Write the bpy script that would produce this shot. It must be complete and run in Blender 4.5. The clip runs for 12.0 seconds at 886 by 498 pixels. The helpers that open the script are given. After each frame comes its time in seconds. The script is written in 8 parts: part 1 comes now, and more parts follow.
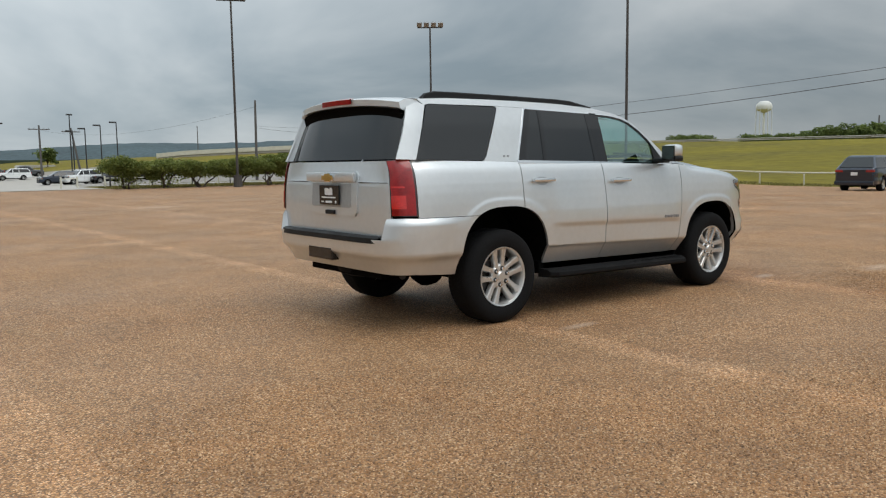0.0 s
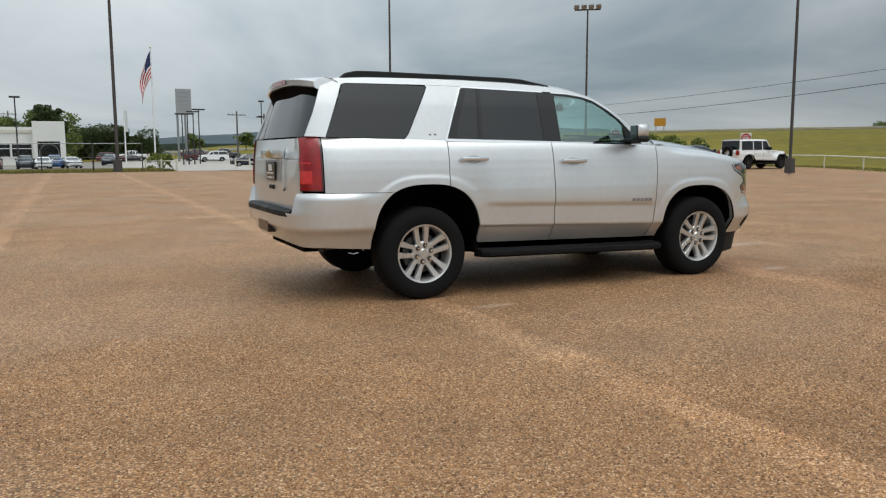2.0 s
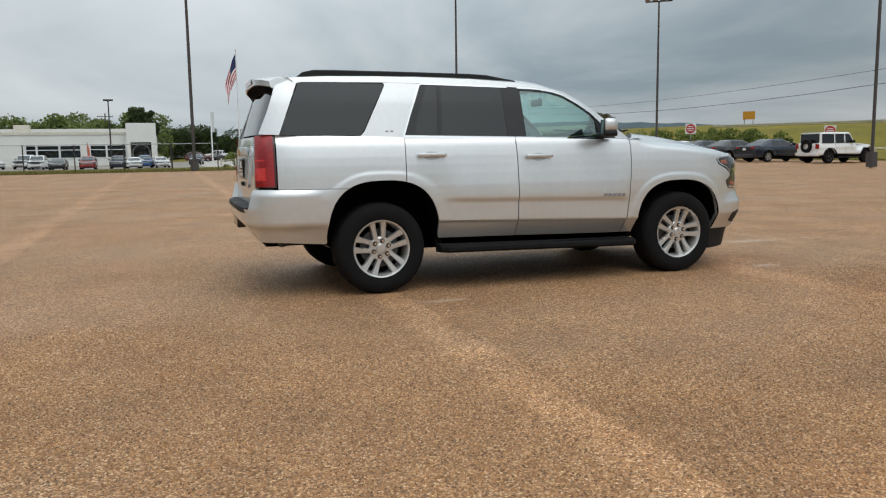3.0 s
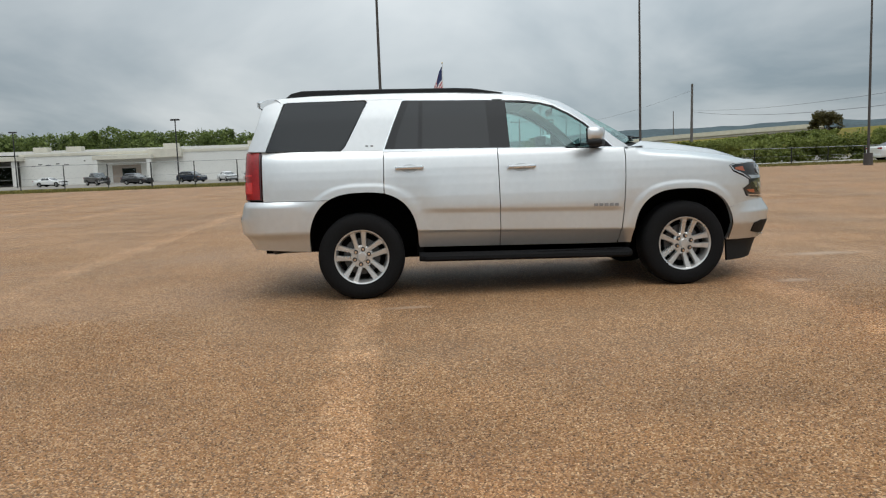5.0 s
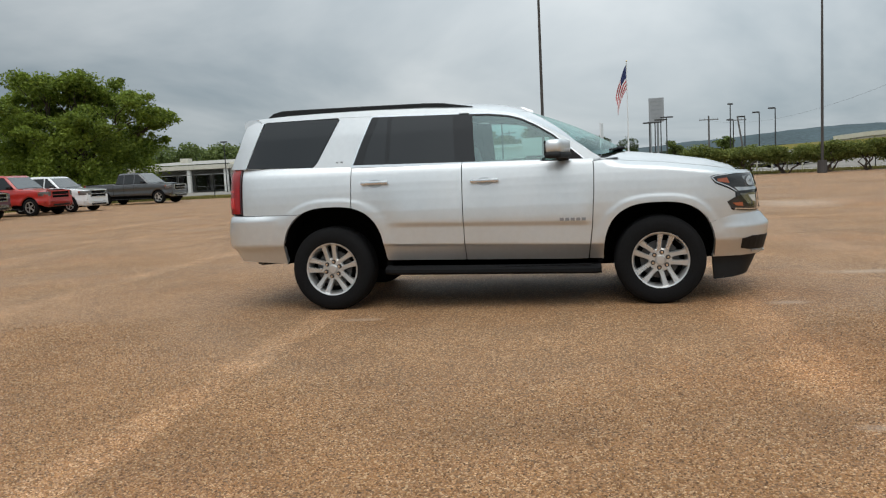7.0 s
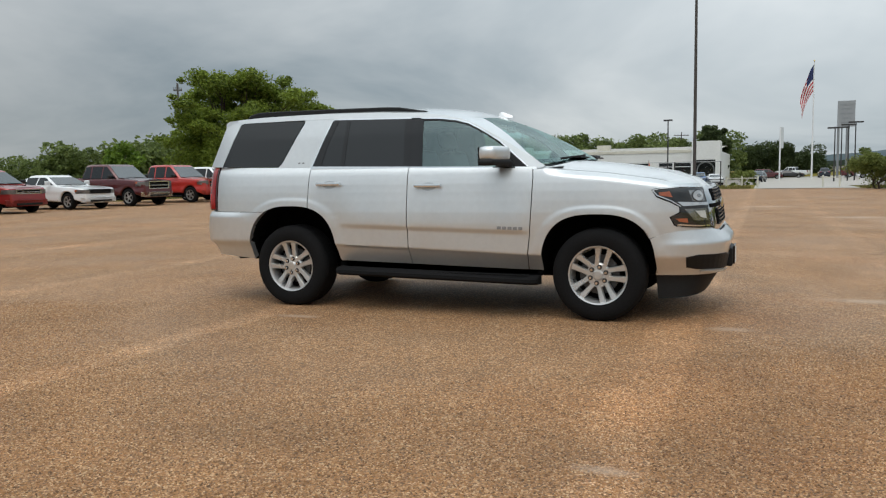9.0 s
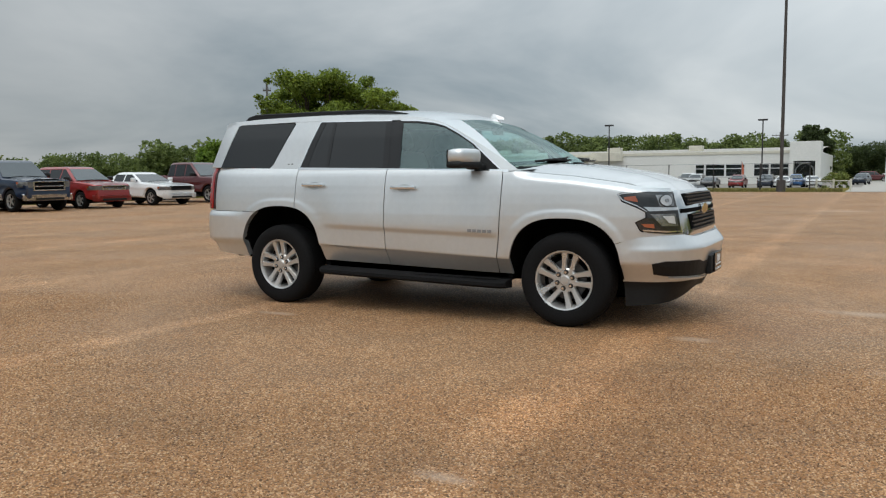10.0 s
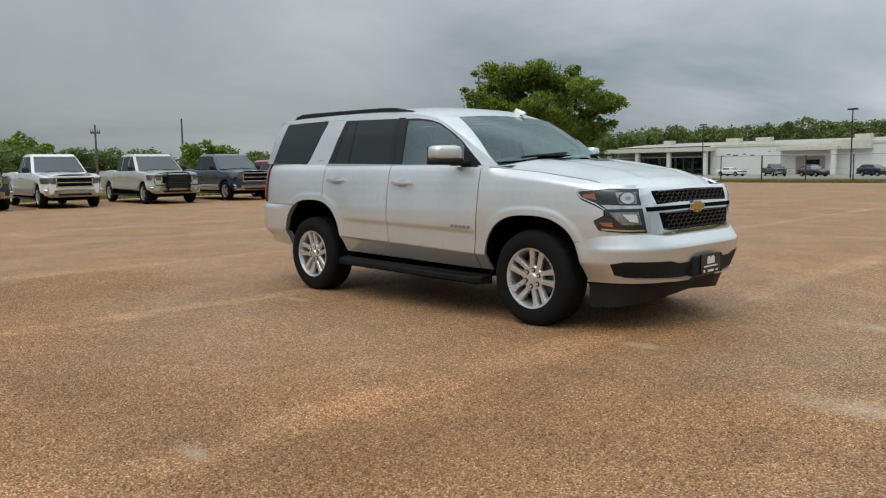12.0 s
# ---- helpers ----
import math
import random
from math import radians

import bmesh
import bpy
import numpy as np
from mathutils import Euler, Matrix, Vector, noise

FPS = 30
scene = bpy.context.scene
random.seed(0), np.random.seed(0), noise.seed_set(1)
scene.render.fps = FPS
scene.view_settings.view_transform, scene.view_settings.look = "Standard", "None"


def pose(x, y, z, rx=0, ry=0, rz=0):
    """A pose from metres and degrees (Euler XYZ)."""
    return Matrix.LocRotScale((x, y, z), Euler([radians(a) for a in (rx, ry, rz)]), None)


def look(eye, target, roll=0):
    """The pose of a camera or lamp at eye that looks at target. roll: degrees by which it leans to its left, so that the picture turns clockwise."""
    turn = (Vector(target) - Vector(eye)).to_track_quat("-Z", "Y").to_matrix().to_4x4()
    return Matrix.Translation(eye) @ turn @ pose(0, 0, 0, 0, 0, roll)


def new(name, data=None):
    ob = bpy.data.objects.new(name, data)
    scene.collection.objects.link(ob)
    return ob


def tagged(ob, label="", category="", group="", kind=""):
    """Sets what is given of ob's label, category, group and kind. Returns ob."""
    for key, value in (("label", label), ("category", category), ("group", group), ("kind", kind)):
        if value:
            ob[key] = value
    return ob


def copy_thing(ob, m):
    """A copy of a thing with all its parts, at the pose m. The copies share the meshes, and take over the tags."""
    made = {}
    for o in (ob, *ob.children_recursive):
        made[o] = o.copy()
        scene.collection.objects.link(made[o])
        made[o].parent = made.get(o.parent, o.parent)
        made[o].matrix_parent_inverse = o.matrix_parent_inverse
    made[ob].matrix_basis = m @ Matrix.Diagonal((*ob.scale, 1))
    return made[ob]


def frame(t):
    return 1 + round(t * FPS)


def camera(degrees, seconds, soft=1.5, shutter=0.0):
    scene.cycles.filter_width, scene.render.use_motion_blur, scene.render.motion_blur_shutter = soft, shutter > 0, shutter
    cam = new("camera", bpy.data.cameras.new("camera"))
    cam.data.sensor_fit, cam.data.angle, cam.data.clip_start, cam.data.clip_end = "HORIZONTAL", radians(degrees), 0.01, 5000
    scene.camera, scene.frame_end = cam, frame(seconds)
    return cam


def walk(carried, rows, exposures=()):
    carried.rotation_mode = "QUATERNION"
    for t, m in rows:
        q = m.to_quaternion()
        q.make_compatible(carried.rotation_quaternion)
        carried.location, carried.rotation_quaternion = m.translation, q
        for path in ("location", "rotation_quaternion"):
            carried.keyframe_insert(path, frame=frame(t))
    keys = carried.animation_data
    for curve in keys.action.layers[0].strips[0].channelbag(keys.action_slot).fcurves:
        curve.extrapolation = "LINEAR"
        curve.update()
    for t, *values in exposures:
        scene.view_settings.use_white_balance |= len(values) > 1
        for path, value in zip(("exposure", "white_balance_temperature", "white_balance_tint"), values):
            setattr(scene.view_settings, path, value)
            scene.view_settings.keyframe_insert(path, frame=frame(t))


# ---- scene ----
cam = camera(58.54, 12.0, soft=1.2)
ROWS = [
    (0.0, -4.344, -5.704, 1.313, 83.78, 0.74, -38.37),
    (0.5, -3.968, -6.030, 1.282, 83.89, 0.23, -35.12),
    (1.0, -3.504, -6.361, 1.271, 83.90, -0.17, -31.53),
    (1.5, -3.112, -6.646, 1.251, 83.45, -0.01, -28.49),
    (2.0, -2.628, -6.915, 1.232, 82.88, 0.24, -25.26),
    (2.5, -2.164, -7.159, 1.223, 82.70, 0.49, -22.35),
    (3.0, -1.683, -7.375, 1.216, 82.72, 0.82, -19.32),
    (5.0, 0.247, -8.007, 1.218, 83.56, 2.01, -4.13),
    (5.5, 0.723, -8.028, 1.253, 83.79, 2.21, -0.57),
    (6.0, 1.255, -8.061, 1.247, 84.04, 2.47, 3.07),
    (6.5, 1.745, -8.014, 1.252, 84.15, 2.65, 6.28),
    (7.0, 2.265, -7.963, 1.251, 84.25, 2.81, 9.61),
    (9.0, 4.200, -7.427, 1.234, 84.59, 1.02, 22.04),
    (9.5, 4.629, -7.253, 1.239, 84.59, 0.71, 25.05),
    (10.0, 5.131, -7.016, 1.246, 84.62, 0.57, 28.60),
    (10.5, 5.587, -6.829, 1.243, 84.62, 0.55, 31.51),
    (11.0, 6.062, -6.521, 1.254, 84.36, 0.71, 35.56),
    (11.5, 6.467, -6.257, 1.258, 84.19, 0.73, 40.09),
    (12.0, 6.880, -5.895, 1.277, 84.08, 0.79, 44.98),
]
walk(cam, [(t, pose(x, y, z, rx, ry, rz)) for t, x, y, z, rx, ry, rz in ROWS])

# ---- sky and light: a bright overcast day ----
world = bpy.data.worlds.new("overcast_sky")
scene.world = world
world.use_nodes = True
wn, wl = world.node_tree.nodes, world.node_tree.links
wn.clear()

w_out = wn.new("ShaderNodeOutputWorld")
w_bg = wn.new("ShaderNodeBackground")
w_bg.inputs["Strength"].default_value = 1.0
w_sky = wn.new("ShaderNodeTexSky")
w_sky.sky_type, w_sky.sun_disc = "NISHITA", False
w_sky.sun_elevation, w_sky.sun_rotation = radians(65), radians(180)
w_co = wn.new("ShaderNodeTexCoord")
w_sep = wn.new("ShaderNodeSeparateXYZ")
wl.new(w_co.outputs["Generated"], w_sep.inputs[0])


def wmath(op, a, b=None, c=None):
    n = wn.new("ShaderNodeMath")
    n.operation = op
    for i, v in enumerate((a, b, c)):
        if v is None:
            continue
        if isinstance(v, (int, float)):
            n.inputs[i].default_value = v
        else:
            wl.new(v, n.inputs[i])
    return n.outputs[0]


# the cloud deck is a flat layer seen in perspective
w_up = wmath("MAXIMUM", w_sep.outputs[2], 0.0)
w_den = wmath("ADD", w_up, 0.24)
w_cx = wmath("DIVIDE", w_sep.outputs[0], w_den)
w_cy = wmath("DIVIDE", w_sep.outputs[1], w_den)
w_com = wn.new("ShaderNodeCombineXYZ")
wl.new(w_cx, w_com.inputs[0])
wl.new(w_cy, w_com.inputs[1])
w_n1 = wn.new("ShaderNodeTexNoise")
w_n1.inputs["Scale"].default_value = 0.62
w_n1.inputs["Detail"].default_value = 6
w_n1.inputs["Roughness"].default_value = 0.52
w_n1.inputs["Distortion"].default_value = 0.5
wl.new(w_com.outputs[0], w_n1.inputs["Vector"])
w_ramp = wn.new("ShaderNodeValToRGB")
w_ramp.color_ramp.elements[0].position, w_ramp.color_ramp.elements[0].color = 0.34, (0.27, 0.335, 0.38, 1)
w_ramp.color_ramp.elements[1].position, w_ramp.color_ramp.elements[1].color = 0.64, (0.66, 0.70, 0.715, 1)
wl.new(w_n1.outputs[0], w_ramp.inputs[0])
# an overcast sky is about three times brighter overhead than at the horizon
w_gain = wmath("MULTIPLY_ADD", wmath("SMOOTH_MIN", wmath("MULTIPLY", w_up, w_up), 0.6, 0.2), 4.2, 1.0)
# thinner cloud along the valley
w_glow = wmath("MULTIPLY_ADD", wmath("MULTIPLY", w_sep.outputs[1], w_sep.outputs[1]), 0.36, 0.70)
w_glow = wmath("MULTIPLY_ADD", wmath("MINIMUM", w_sep.outputs[0], 0.0), 0.10, w_glow)
w_gain = wmath("MULTIPLY", w_gain, w_glow)
# heavier cloud low down to both sides of the valley
w_low = wmath("MAXIMUM", wmath("MULTIPLY_ADD", w_up, -3.6, 1.0), 0.0)
w_side = wmath("MULTIPLY_ADD", wmath("MULTIPLY", w_sep.outputs[1], w_sep.outputs[1]), -1.0, 1.0)
w_gain = wmath("MULTIPLY", w_gain, wmath("MULTIPLY_ADD", wmath("MULTIPLY", w_low, w_side), -0.15, 1.0))
w_dot = wmath("MULTIPLY_ADD", w_sep.outputs[0], 0.20, wmath("MULTIPLY_ADD", w_sep.outputs[1], 0.94, wmath("MULTIPLY", w_sep.outputs[2], 0.28)))
w_gain = wmath("MULTIPLY", w_gain, wmath("MULTIPLY_ADD", wmath("POWER", wmath("MAXIMUM", w_dot, 0.0), 14.0), 0.16, 1.0))
w_scale = wn.new("ShaderNodeVectorMath")
w_scale.operation = "SCALE"
wl.new(w_ramp.outputs[0], w_scale.inputs[0])
wl.new(w_gain, w_scale.inputs["Scale"])
w_skys = wn.new("ShaderNodeVectorMath")
w_skys.operation = "SCALE"
wl.new(w_sky.outputs[0], w_skys.inputs[0])
w_skys.inputs["Scale"].default_value = 0.05
w_mix = wn.new("ShaderNodeMix")
w_mix.data_type = "RGBA"
w_mix.inputs["Factor"].default_value = 0.88
wl.new(w_skys.outputs[0], w_mix.inputs["A"])
wl.new(w_scale.outputs[0], w_mix.inputs["B"])
wl.new(w_mix.outputs["Result"], w_bg.inputs["Color"])
wl.new(w_bg.outputs[0], w_out.inputs[0])

sun_data = bpy.data.lights.new("sun", "SUN")
sun_data.energy, sun_data.angle, sun_data.color = 0.9, radians(45), (1.0, 0.95, 0.88)
sun = new("sun", sun_data)
sun.matrix_world = look((4, -26, 60), (0, 0, 0))
scene.view_settings.exposure = 0.0

# ---- materials ----
def mat(name, col, rough=0.6, metal=0.0, var=0.12, scale=3.0, bump=0.0, bscale=60.0, coat=0.0, spec=0.5, ior=1.5, col2=None, alpha=None):
    """A surface with two scales of uneven colour, roughness and fine relief, in metres."""
    m = bpy.data.materials.new(name)
    m.use_nodes = True
    nt = m.node_tree
    b = nt.nodes["Principled BSDF"]
    b.inputs["Roughness"].default_value = rough
    b.inputs["Metallic"].default_value = metal
    b.inputs["Coat Weight"].default_value = coat
    b.inputs["Coat Roughness"].default_value = 0.04
    b.inputs["Specular IOR Level"].default_value = spec
    b.inputs["IOR"].default_value = ior
    b.inputs["Base Color"].default_value = (*col, 1)
    co = nt.nodes.new("ShaderNodeTexCoord")
    if var > 0:
        n1 = nt.nodes.new("ShaderNodeTexNoise")
        n1.inputs["Scale"].default_value, n1.inputs["Detail"].default_value = scale, 5
        n2 = nt.nodes.new("ShaderNodeTexNoise")
        n2.inputs["Scale"].default_value, n2.inputs["Detail"].default_value = scale * 14, 3
        for n in (n1, n2):
            nt.links.new(co.outputs["Object"], n.inputs["Vector"])
        av = nt.nodes.new("ShaderNodeMath")
        av.operation = "ADD"
        nt.links.new(n1.outputs[0], av.inputs[0])
        nt.links.new(n2.outputs[0], av.inputs[1])
        r = nt.nodes.new("ShaderNodeMapRange")
        r.inputs["From Min"].default_value, r.inputs["From Max"].default_value = 0.65, 1.35
        nt.links.new(av.outputs[0], r.inputs["Value"])
        mx = nt.nodes.new("ShaderNodeMix")
        mx.data_type = "RGBA"
        other = col2 or tuple(min(1.0, c * (1 + var)) for c in col)
        mx.inputs["A"].default_value = (*(c * (1 - var) for c in col), 1)
        mx.inputs["B"].default_value = (*other, 1)
        nt.links.new(r.outputs[0], mx.inputs["Factor"])
        nt.links.new(mx.outputs["Result"], b.inputs["Base Color"])
        rr = nt.nodes.new("ShaderNodeMapRange")
        rr.inputs["From Min"].default_value, rr.inputs["From Max"].default_value = 0.3, 0.7
        rr.inputs["To Min"].default_value, rr.inputs["To Max"].default_value = rough * 0.85, min(1.0, rough * 1.15)
        nt.links.new(n1.outputs[0], rr.inputs["Value"])
        nt.links.new(rr.outputs[0], b.inputs["Roughness"])
    if bump > 0:
        nb = nt.nodes.new("ShaderNodeTexNoise")
        nb.inputs["Scale"].default_value, nb.inputs["Detail"].default_value = bscale, 4
        nt.links.new(co.outputs["Object"], nb.inputs["Vector"])
        bp = nt.nodes.new("ShaderNodeBump")
        bp.inputs["Strength"].default_value, bp.inputs["Distance"].default_value = 0.6, bump
        nt.links.new(nb.outputs[0], bp.inputs["Height"])
        nt.links.new(bp.outputs[0], b.inputs["Normal"])
    return m


def foliage_mat(name, dark, light):
    """Leaves, each a little different, that let some light through."""
    m = bpy.data.materials.new(name)
    m.use_nodes = True
    nt = m.node_tree
    b = nt.nodes["Principled BSDF"]
    b.inputs["Roughness"].default_value = 0.55
    b.inputs["Specular IOR Level"].default_value = 0.25
    g = nt.nodes.new("ShaderNodeNewGeometry")
    co = nt.nodes.new("ShaderNodeTexCoord")
    n1 = nt.nodes.new("ShaderNodeTexNoise")
    n1.inputs["Scale"].default_value = 0.45
    nt.links.new(co.outputs["Object"], n1.inputs["Vector"])
    ad = nt.nodes.new("ShaderNodeMath")
    ad.operation = "MULTIPLY_ADD"
    ad.inputs[1].default_value, ad.inputs[2].default_value = 0.6, -0.1
    nt.links.new(g.outputs["Random Per Island"], ad.inputs[0])
    su = nt.nodes.new("ShaderNodeMath")
    su.operation = "ADD"
    nt.links.new(ad.outputs[0], su.inputs[0])
    nt.links.new(n1.outputs[0], su.inputs[1])
    mx = nt.nodes.new("ShaderNodeMix")
    mx.data_type = "RGBA"
    mx.inputs["A"].default_value, mx.inputs["B"].default_value = (*dark, 1), (*light, 1)
    sc = nt.nodes.new("ShaderNodeMapRange")
    sc.inputs["From Min"].default_value, sc.inputs["From Max"].default_value = 0.3, 1.1
    nt.links.new(su.outputs[0], sc.inputs["Value"])
    nt.links.new(sc.outputs[0], mx.inputs["Factor"])
    nt.links.new(mx.outputs["Result"], b.inputs["Base Color"])
    tr = nt.nodes.new("ShaderNodeBsdfTranslucent")
    nt.links.new(mx.outputs["Result"], tr.inputs["Color"])
    ms = nt.nodes.new("ShaderNodeMixShader")
    ms.inputs[0].default_value = 0.4
    nt.links.new(b.outputs[0], ms.inputs[1])
    nt.links.new(tr.outputs[0], ms.inputs[2])
    nt.links.new(ms.outputs[0], nt.nodes["Material Output"].inputs[0])
    return m


def glass_mat(name, tint, gloss=0.08, rim=0.8):
    """A thin car pane: clear with a tint, mirroring more at a glancing view."""
    m = bpy.data.materials.new(name)
    m.use_nodes = True
    nt = m.node_tree
    nt.nodes.remove(nt.nodes["Principled BSDF"])
    tr = nt.nodes.new("ShaderNodeBsdfTransparent")
    tr.inputs[0].default_value = (*tint, 1)
    gl = nt.nodes.new("ShaderNodeBsdfGlossy")
    gl.inputs["Roughness"].default_value = 0.015
    gl.inputs["Color"].default_value = (0.80, 0.97, 0.95, 1)
    lw = nt.nodes.new("ShaderNodeLayerWeight")
    lw.inputs[0].default_value = 0.5
    pw = nt.nodes.new("ShaderNodeMath")
    pw.operation = "POWER"
    pw.inputs[1].default_value = 3.0
    nt.links.new(lw.outputs["Facing"], pw.inputs[0])
    fr = nt.nodes.new("ShaderNodeMath")
    fr.operation = "MULTIPLY_ADD"
    fr.inputs[1].default_value, fr.inputs[2].default_value = rim, gloss
    nt.links.new(pw.outputs[0], fr.inputs[0])
    ms = nt.nodes.new("ShaderNodeMixShader")
    nt.links.new(fr.outputs[0], ms.inputs[0])
    nt.links.new(tr.outputs[0], ms.inputs[1])
    nt.links.new(gl.outputs[0], ms.inputs[2])
    nt.links.new(ms.outputs[0], nt.nodes["Material Output"].inputs[0])
    return m


def paint(name, col, metal=0.0, rough=0.32):
    return mat(name, col, rough, metal, var=0.04, scale=1.5, coat=1.0)


SILVER = paint("silver_paint", (0.680, 0.702, 0.712), 0.72, 0.38)
# body silver darkened: the shade of the handle recess is in the colour
CUPSHADE = paint("silver_handle_recess_shade", (0.45, 0.465, 0.475), 0.80, 0.36)
CHROME = mat("chrome", (0.82, 0.83, 0.84), 0.08, 1.0, var=0.03)
ALLOY = mat("alloy", (0.63, 0.63, 0.62), 0.30, 0.75, var=0.05)
SATIN = mat("satin_chrome", (0.74, 0.76, 0.77), 0.20, 0.8, var=0.04)
TRIM = mat("black_plastic", (0.012, 0.0125, 0.013), 0.6, var=0.2, scale=4, bump=0.0006, bscale=400, spec=0.25)
GLOSSBLACK = mat("gloss_black", (0.012, 0.012, 0.013), 0.12, var=0.05)
RUBBER = mat("tyre_rubber", (0.009, 0.009, 0.0095), 0.85, var=0.3, scale=5, spec=0.15, bump=0.001, bscale=120)
UNDER = mat("underbody", (0.004, 0.004, 0.004), 0.95, var=0.3, spec=0.05)
PRIVACY = mat("privacy_glass", (0.006, 0.007, 0.008), 0.03, var=0.0, ior=1.62)
CLEAR = glass_mat("clear_green_glass", (0.60, 0.82, 0.79), 0.20)
SCREENGLASS = glass_mat("clear_windscreen_glass", (0.60, 0.80, 0.77), 0.11, 0.55)
REDLENS = mat("red_lens", (0.30, 0.010, 0.010), 0.14, var=0.45, scale=11, coat=0.5)
REDGLOW = mat("bright_red_lens", (0.62, 0.03, 0.025), 0.12, var=0.3, scale=9, coat=1.0)
REDDARK = mat("dark_red_lens", (0.045, 0.004, 0.005), 0.12, var=0.2, coat=1.0)
CLEARLENS = mat("clear_lens", (0.66, 0.68, 0.69), 0.12, 0.7, var=0.2, scale=12, coat=1.0)
PARKLENS = mat("parked_lamp_lens", (0.34, 0.34, 0.33), 0.15, 0.4, var=0.3, scale=12, coat=1.0)
LENSWHITE = mat("frosted_lamp_lens", (0.72, 0.74, 0.75), 0.18, 0.25, var=0.15, scale=14, coat=1.0)
LAMPGLASS = mat("lamp_bowl", (0.34, 0.345, 0.35), 0.14, 0.85, var=0.55, scale=26, coat=1.0)
LAMPHOUSE = mat("lamp_housing", (0.016, 0.017, 0.018), 0.16, 0.2, var=0.5, scale=7, coat=1.0)
AMBER = mat("amber_lens", (0.36, 0.095, 0.04), 0.15, var=0.2, coat=1.0)
GOLD = mat("gold_badge", (0.52, 0.34, 0.09), 0.3, 0.7, var=0.1)
WHITEPLATE = mat("white_print", (0.75, 0.75, 0.75), 0.5, var=0.05)
SEAT = mat("grey_leather", (0.085, 0.084, 0.082), 0.55, var=0.12, scale=6)
DASH = mat("dash_plastic", (0.03, 0.031, 0.033), 0.6, var=0.15)
HEADLINER = mat("headliner_fabric", (0.22, 0.215, 0.20), 0.9, var=0.06)
STEEL = mat("galvanised_steel", (0.30, 0.31, 0.32), 0.45, 0.6, var=0.15, scale=2)
DARKSTEEL = mat("dark_bronze_steel", (0.045, 0.043, 0.042), 0.5, 0.3, var=0.2)
WOODPOLE = mat("weathered_pole", (0.115, 0.105, 0.098), 0.85, var=0.35, scale=2, bump=0.004, bscale=30)
RUSTPOLE = mat("rusty_steel_pole", (0.072, 0.066, 0.063), 0.7, 0.2, var=0.35, scale=1.5)
CREAM = mat("cream_paint", (0.62, 0.59, 0.50), 0.6, var=0.12, scale=1.2)
WHITEWALL = mat("white_wall_paint", (0.72, 0.72, 0.69), 0.7, var=0.07, scale=0.3, bump=0.004, bscale=12)
ROOFING = mat("tan_roofing", (0.40, 0.38, 0.34), 0.8, var=0.12, scale=0.25)
WINDOWDARK = mat("shop_window", (0.012, 0.016, 0.018), 0.05, var=0.3, scale=0.5, ior=1.6)
CONCRETE = mat("pale_concrete", (0.42, 0.39, 0.35), 0.85, var=0.15, scale=0.4, bump=0.003, bscale=25)
ASPHALT = mat("pale_old_asphalt", (0.25, 0.225, 0.195), 0.85, var=0.2, scale=0.3, bump=0.003, bscale=40)
BARK = mat("bark", (0.075, 0.055, 0.042), 0.9, var=0.35, scale=3, bump=0.02, bscale=14)
LEAF_OAK = foliage_mat("oak_leaves", (0.070, 0.110, 0.018), (0.320, 0.400, 0.066))
# a darker leaf colour for the far trees by the shop and flagpole
LEAF_DARK = foliage_mat("dark_far_leaves", (0.034, 0.052, 0.020), (0.110, 0.145, 0.055))
LEAF_WOOD = foliage_mat("woodland_leaves", (0.072, 0.106, 0.034), (0.255, 0.312, 0.096))
LEAF_BRIGHT = foliage_mat("young_leaves", (0.080, 0.150, 0.016), (0.270, 0.380, 0.066))
LEAF_HEDGE = foliage_mat("shrub_leaves", (0.080, 0.108, 0.024), (0.310, 0.345, 0.095))
LEAF_DRY = foliage_mat("dry_bush_leaves", (0.06, 0.055, 0.025), (0.16, 0.14, 0.06))
GRASSBLADE = foliage_mat("grass_blades", (0.11, 0.105, 0.028), (0.28, 0.24, 0.085))


# ---- building helpers ----
def thing(name, m, label, category, group="", kind=""):
    ob = new(name)
    ob.empty_display_size = 0.2
    ob.matrix_world = m
    return tagged(ob, label, category, group, kind)


def part(name, bm, material, parent=None, label="", smooth=False, angle=None):
    """Links a bmesh as one mesh object, under a thing or a part."""
    me = bpy.data.meshes.new(name)
    bmesh.ops.recalc_face_normals(bm, faces=bm.faces) if angle != "keep" else None
    bm.to_mesh(me)
    bm.free()
    me.materials.append(material)
    if smooth:
        me.shade_smooth()
        if angle != "keep":
            me.set_sharp_from_angle(angle=radians(angle or 35))
    ob = new(name, me)
    if parent is not None:
        ob.parent = parent
    if label:
        ob["label"] = label
    return ob


def box(bm, x0, x1, y0, y1, z0, z1, bevel=0.0, m=None, taper=1.0):
    vs = []
    for z, k in ((z0, 1.0), (z1, taper)):
        cx, cy = (x0 + x1) / 2, (y0 + y1) / 2
        for x, y in ((x0, y0), (x1, y0), (x1, y1), (x0, y1)):
            p = Vector((cx + (x - cx) * k, cy + (y - cy) * k, z))
            vs.append(bm.verts.new(m @ p if m else p))
    fs = [bm.faces.new([vs[i] for i in f]) for f in ((3, 2, 1, 0), (4, 5, 6, 7), (0, 1, 5, 4), (1, 2, 6, 5), (2, 3, 7, 6), (3, 0, 4, 7))]
    if bevel > 0:
        es = list({e for f in fs for e in f.edges})
        bmesh.ops.bevel(bm, geom=es, offset=bevel, segments=2, affect="EDGES", profile=0.6)
    return bm


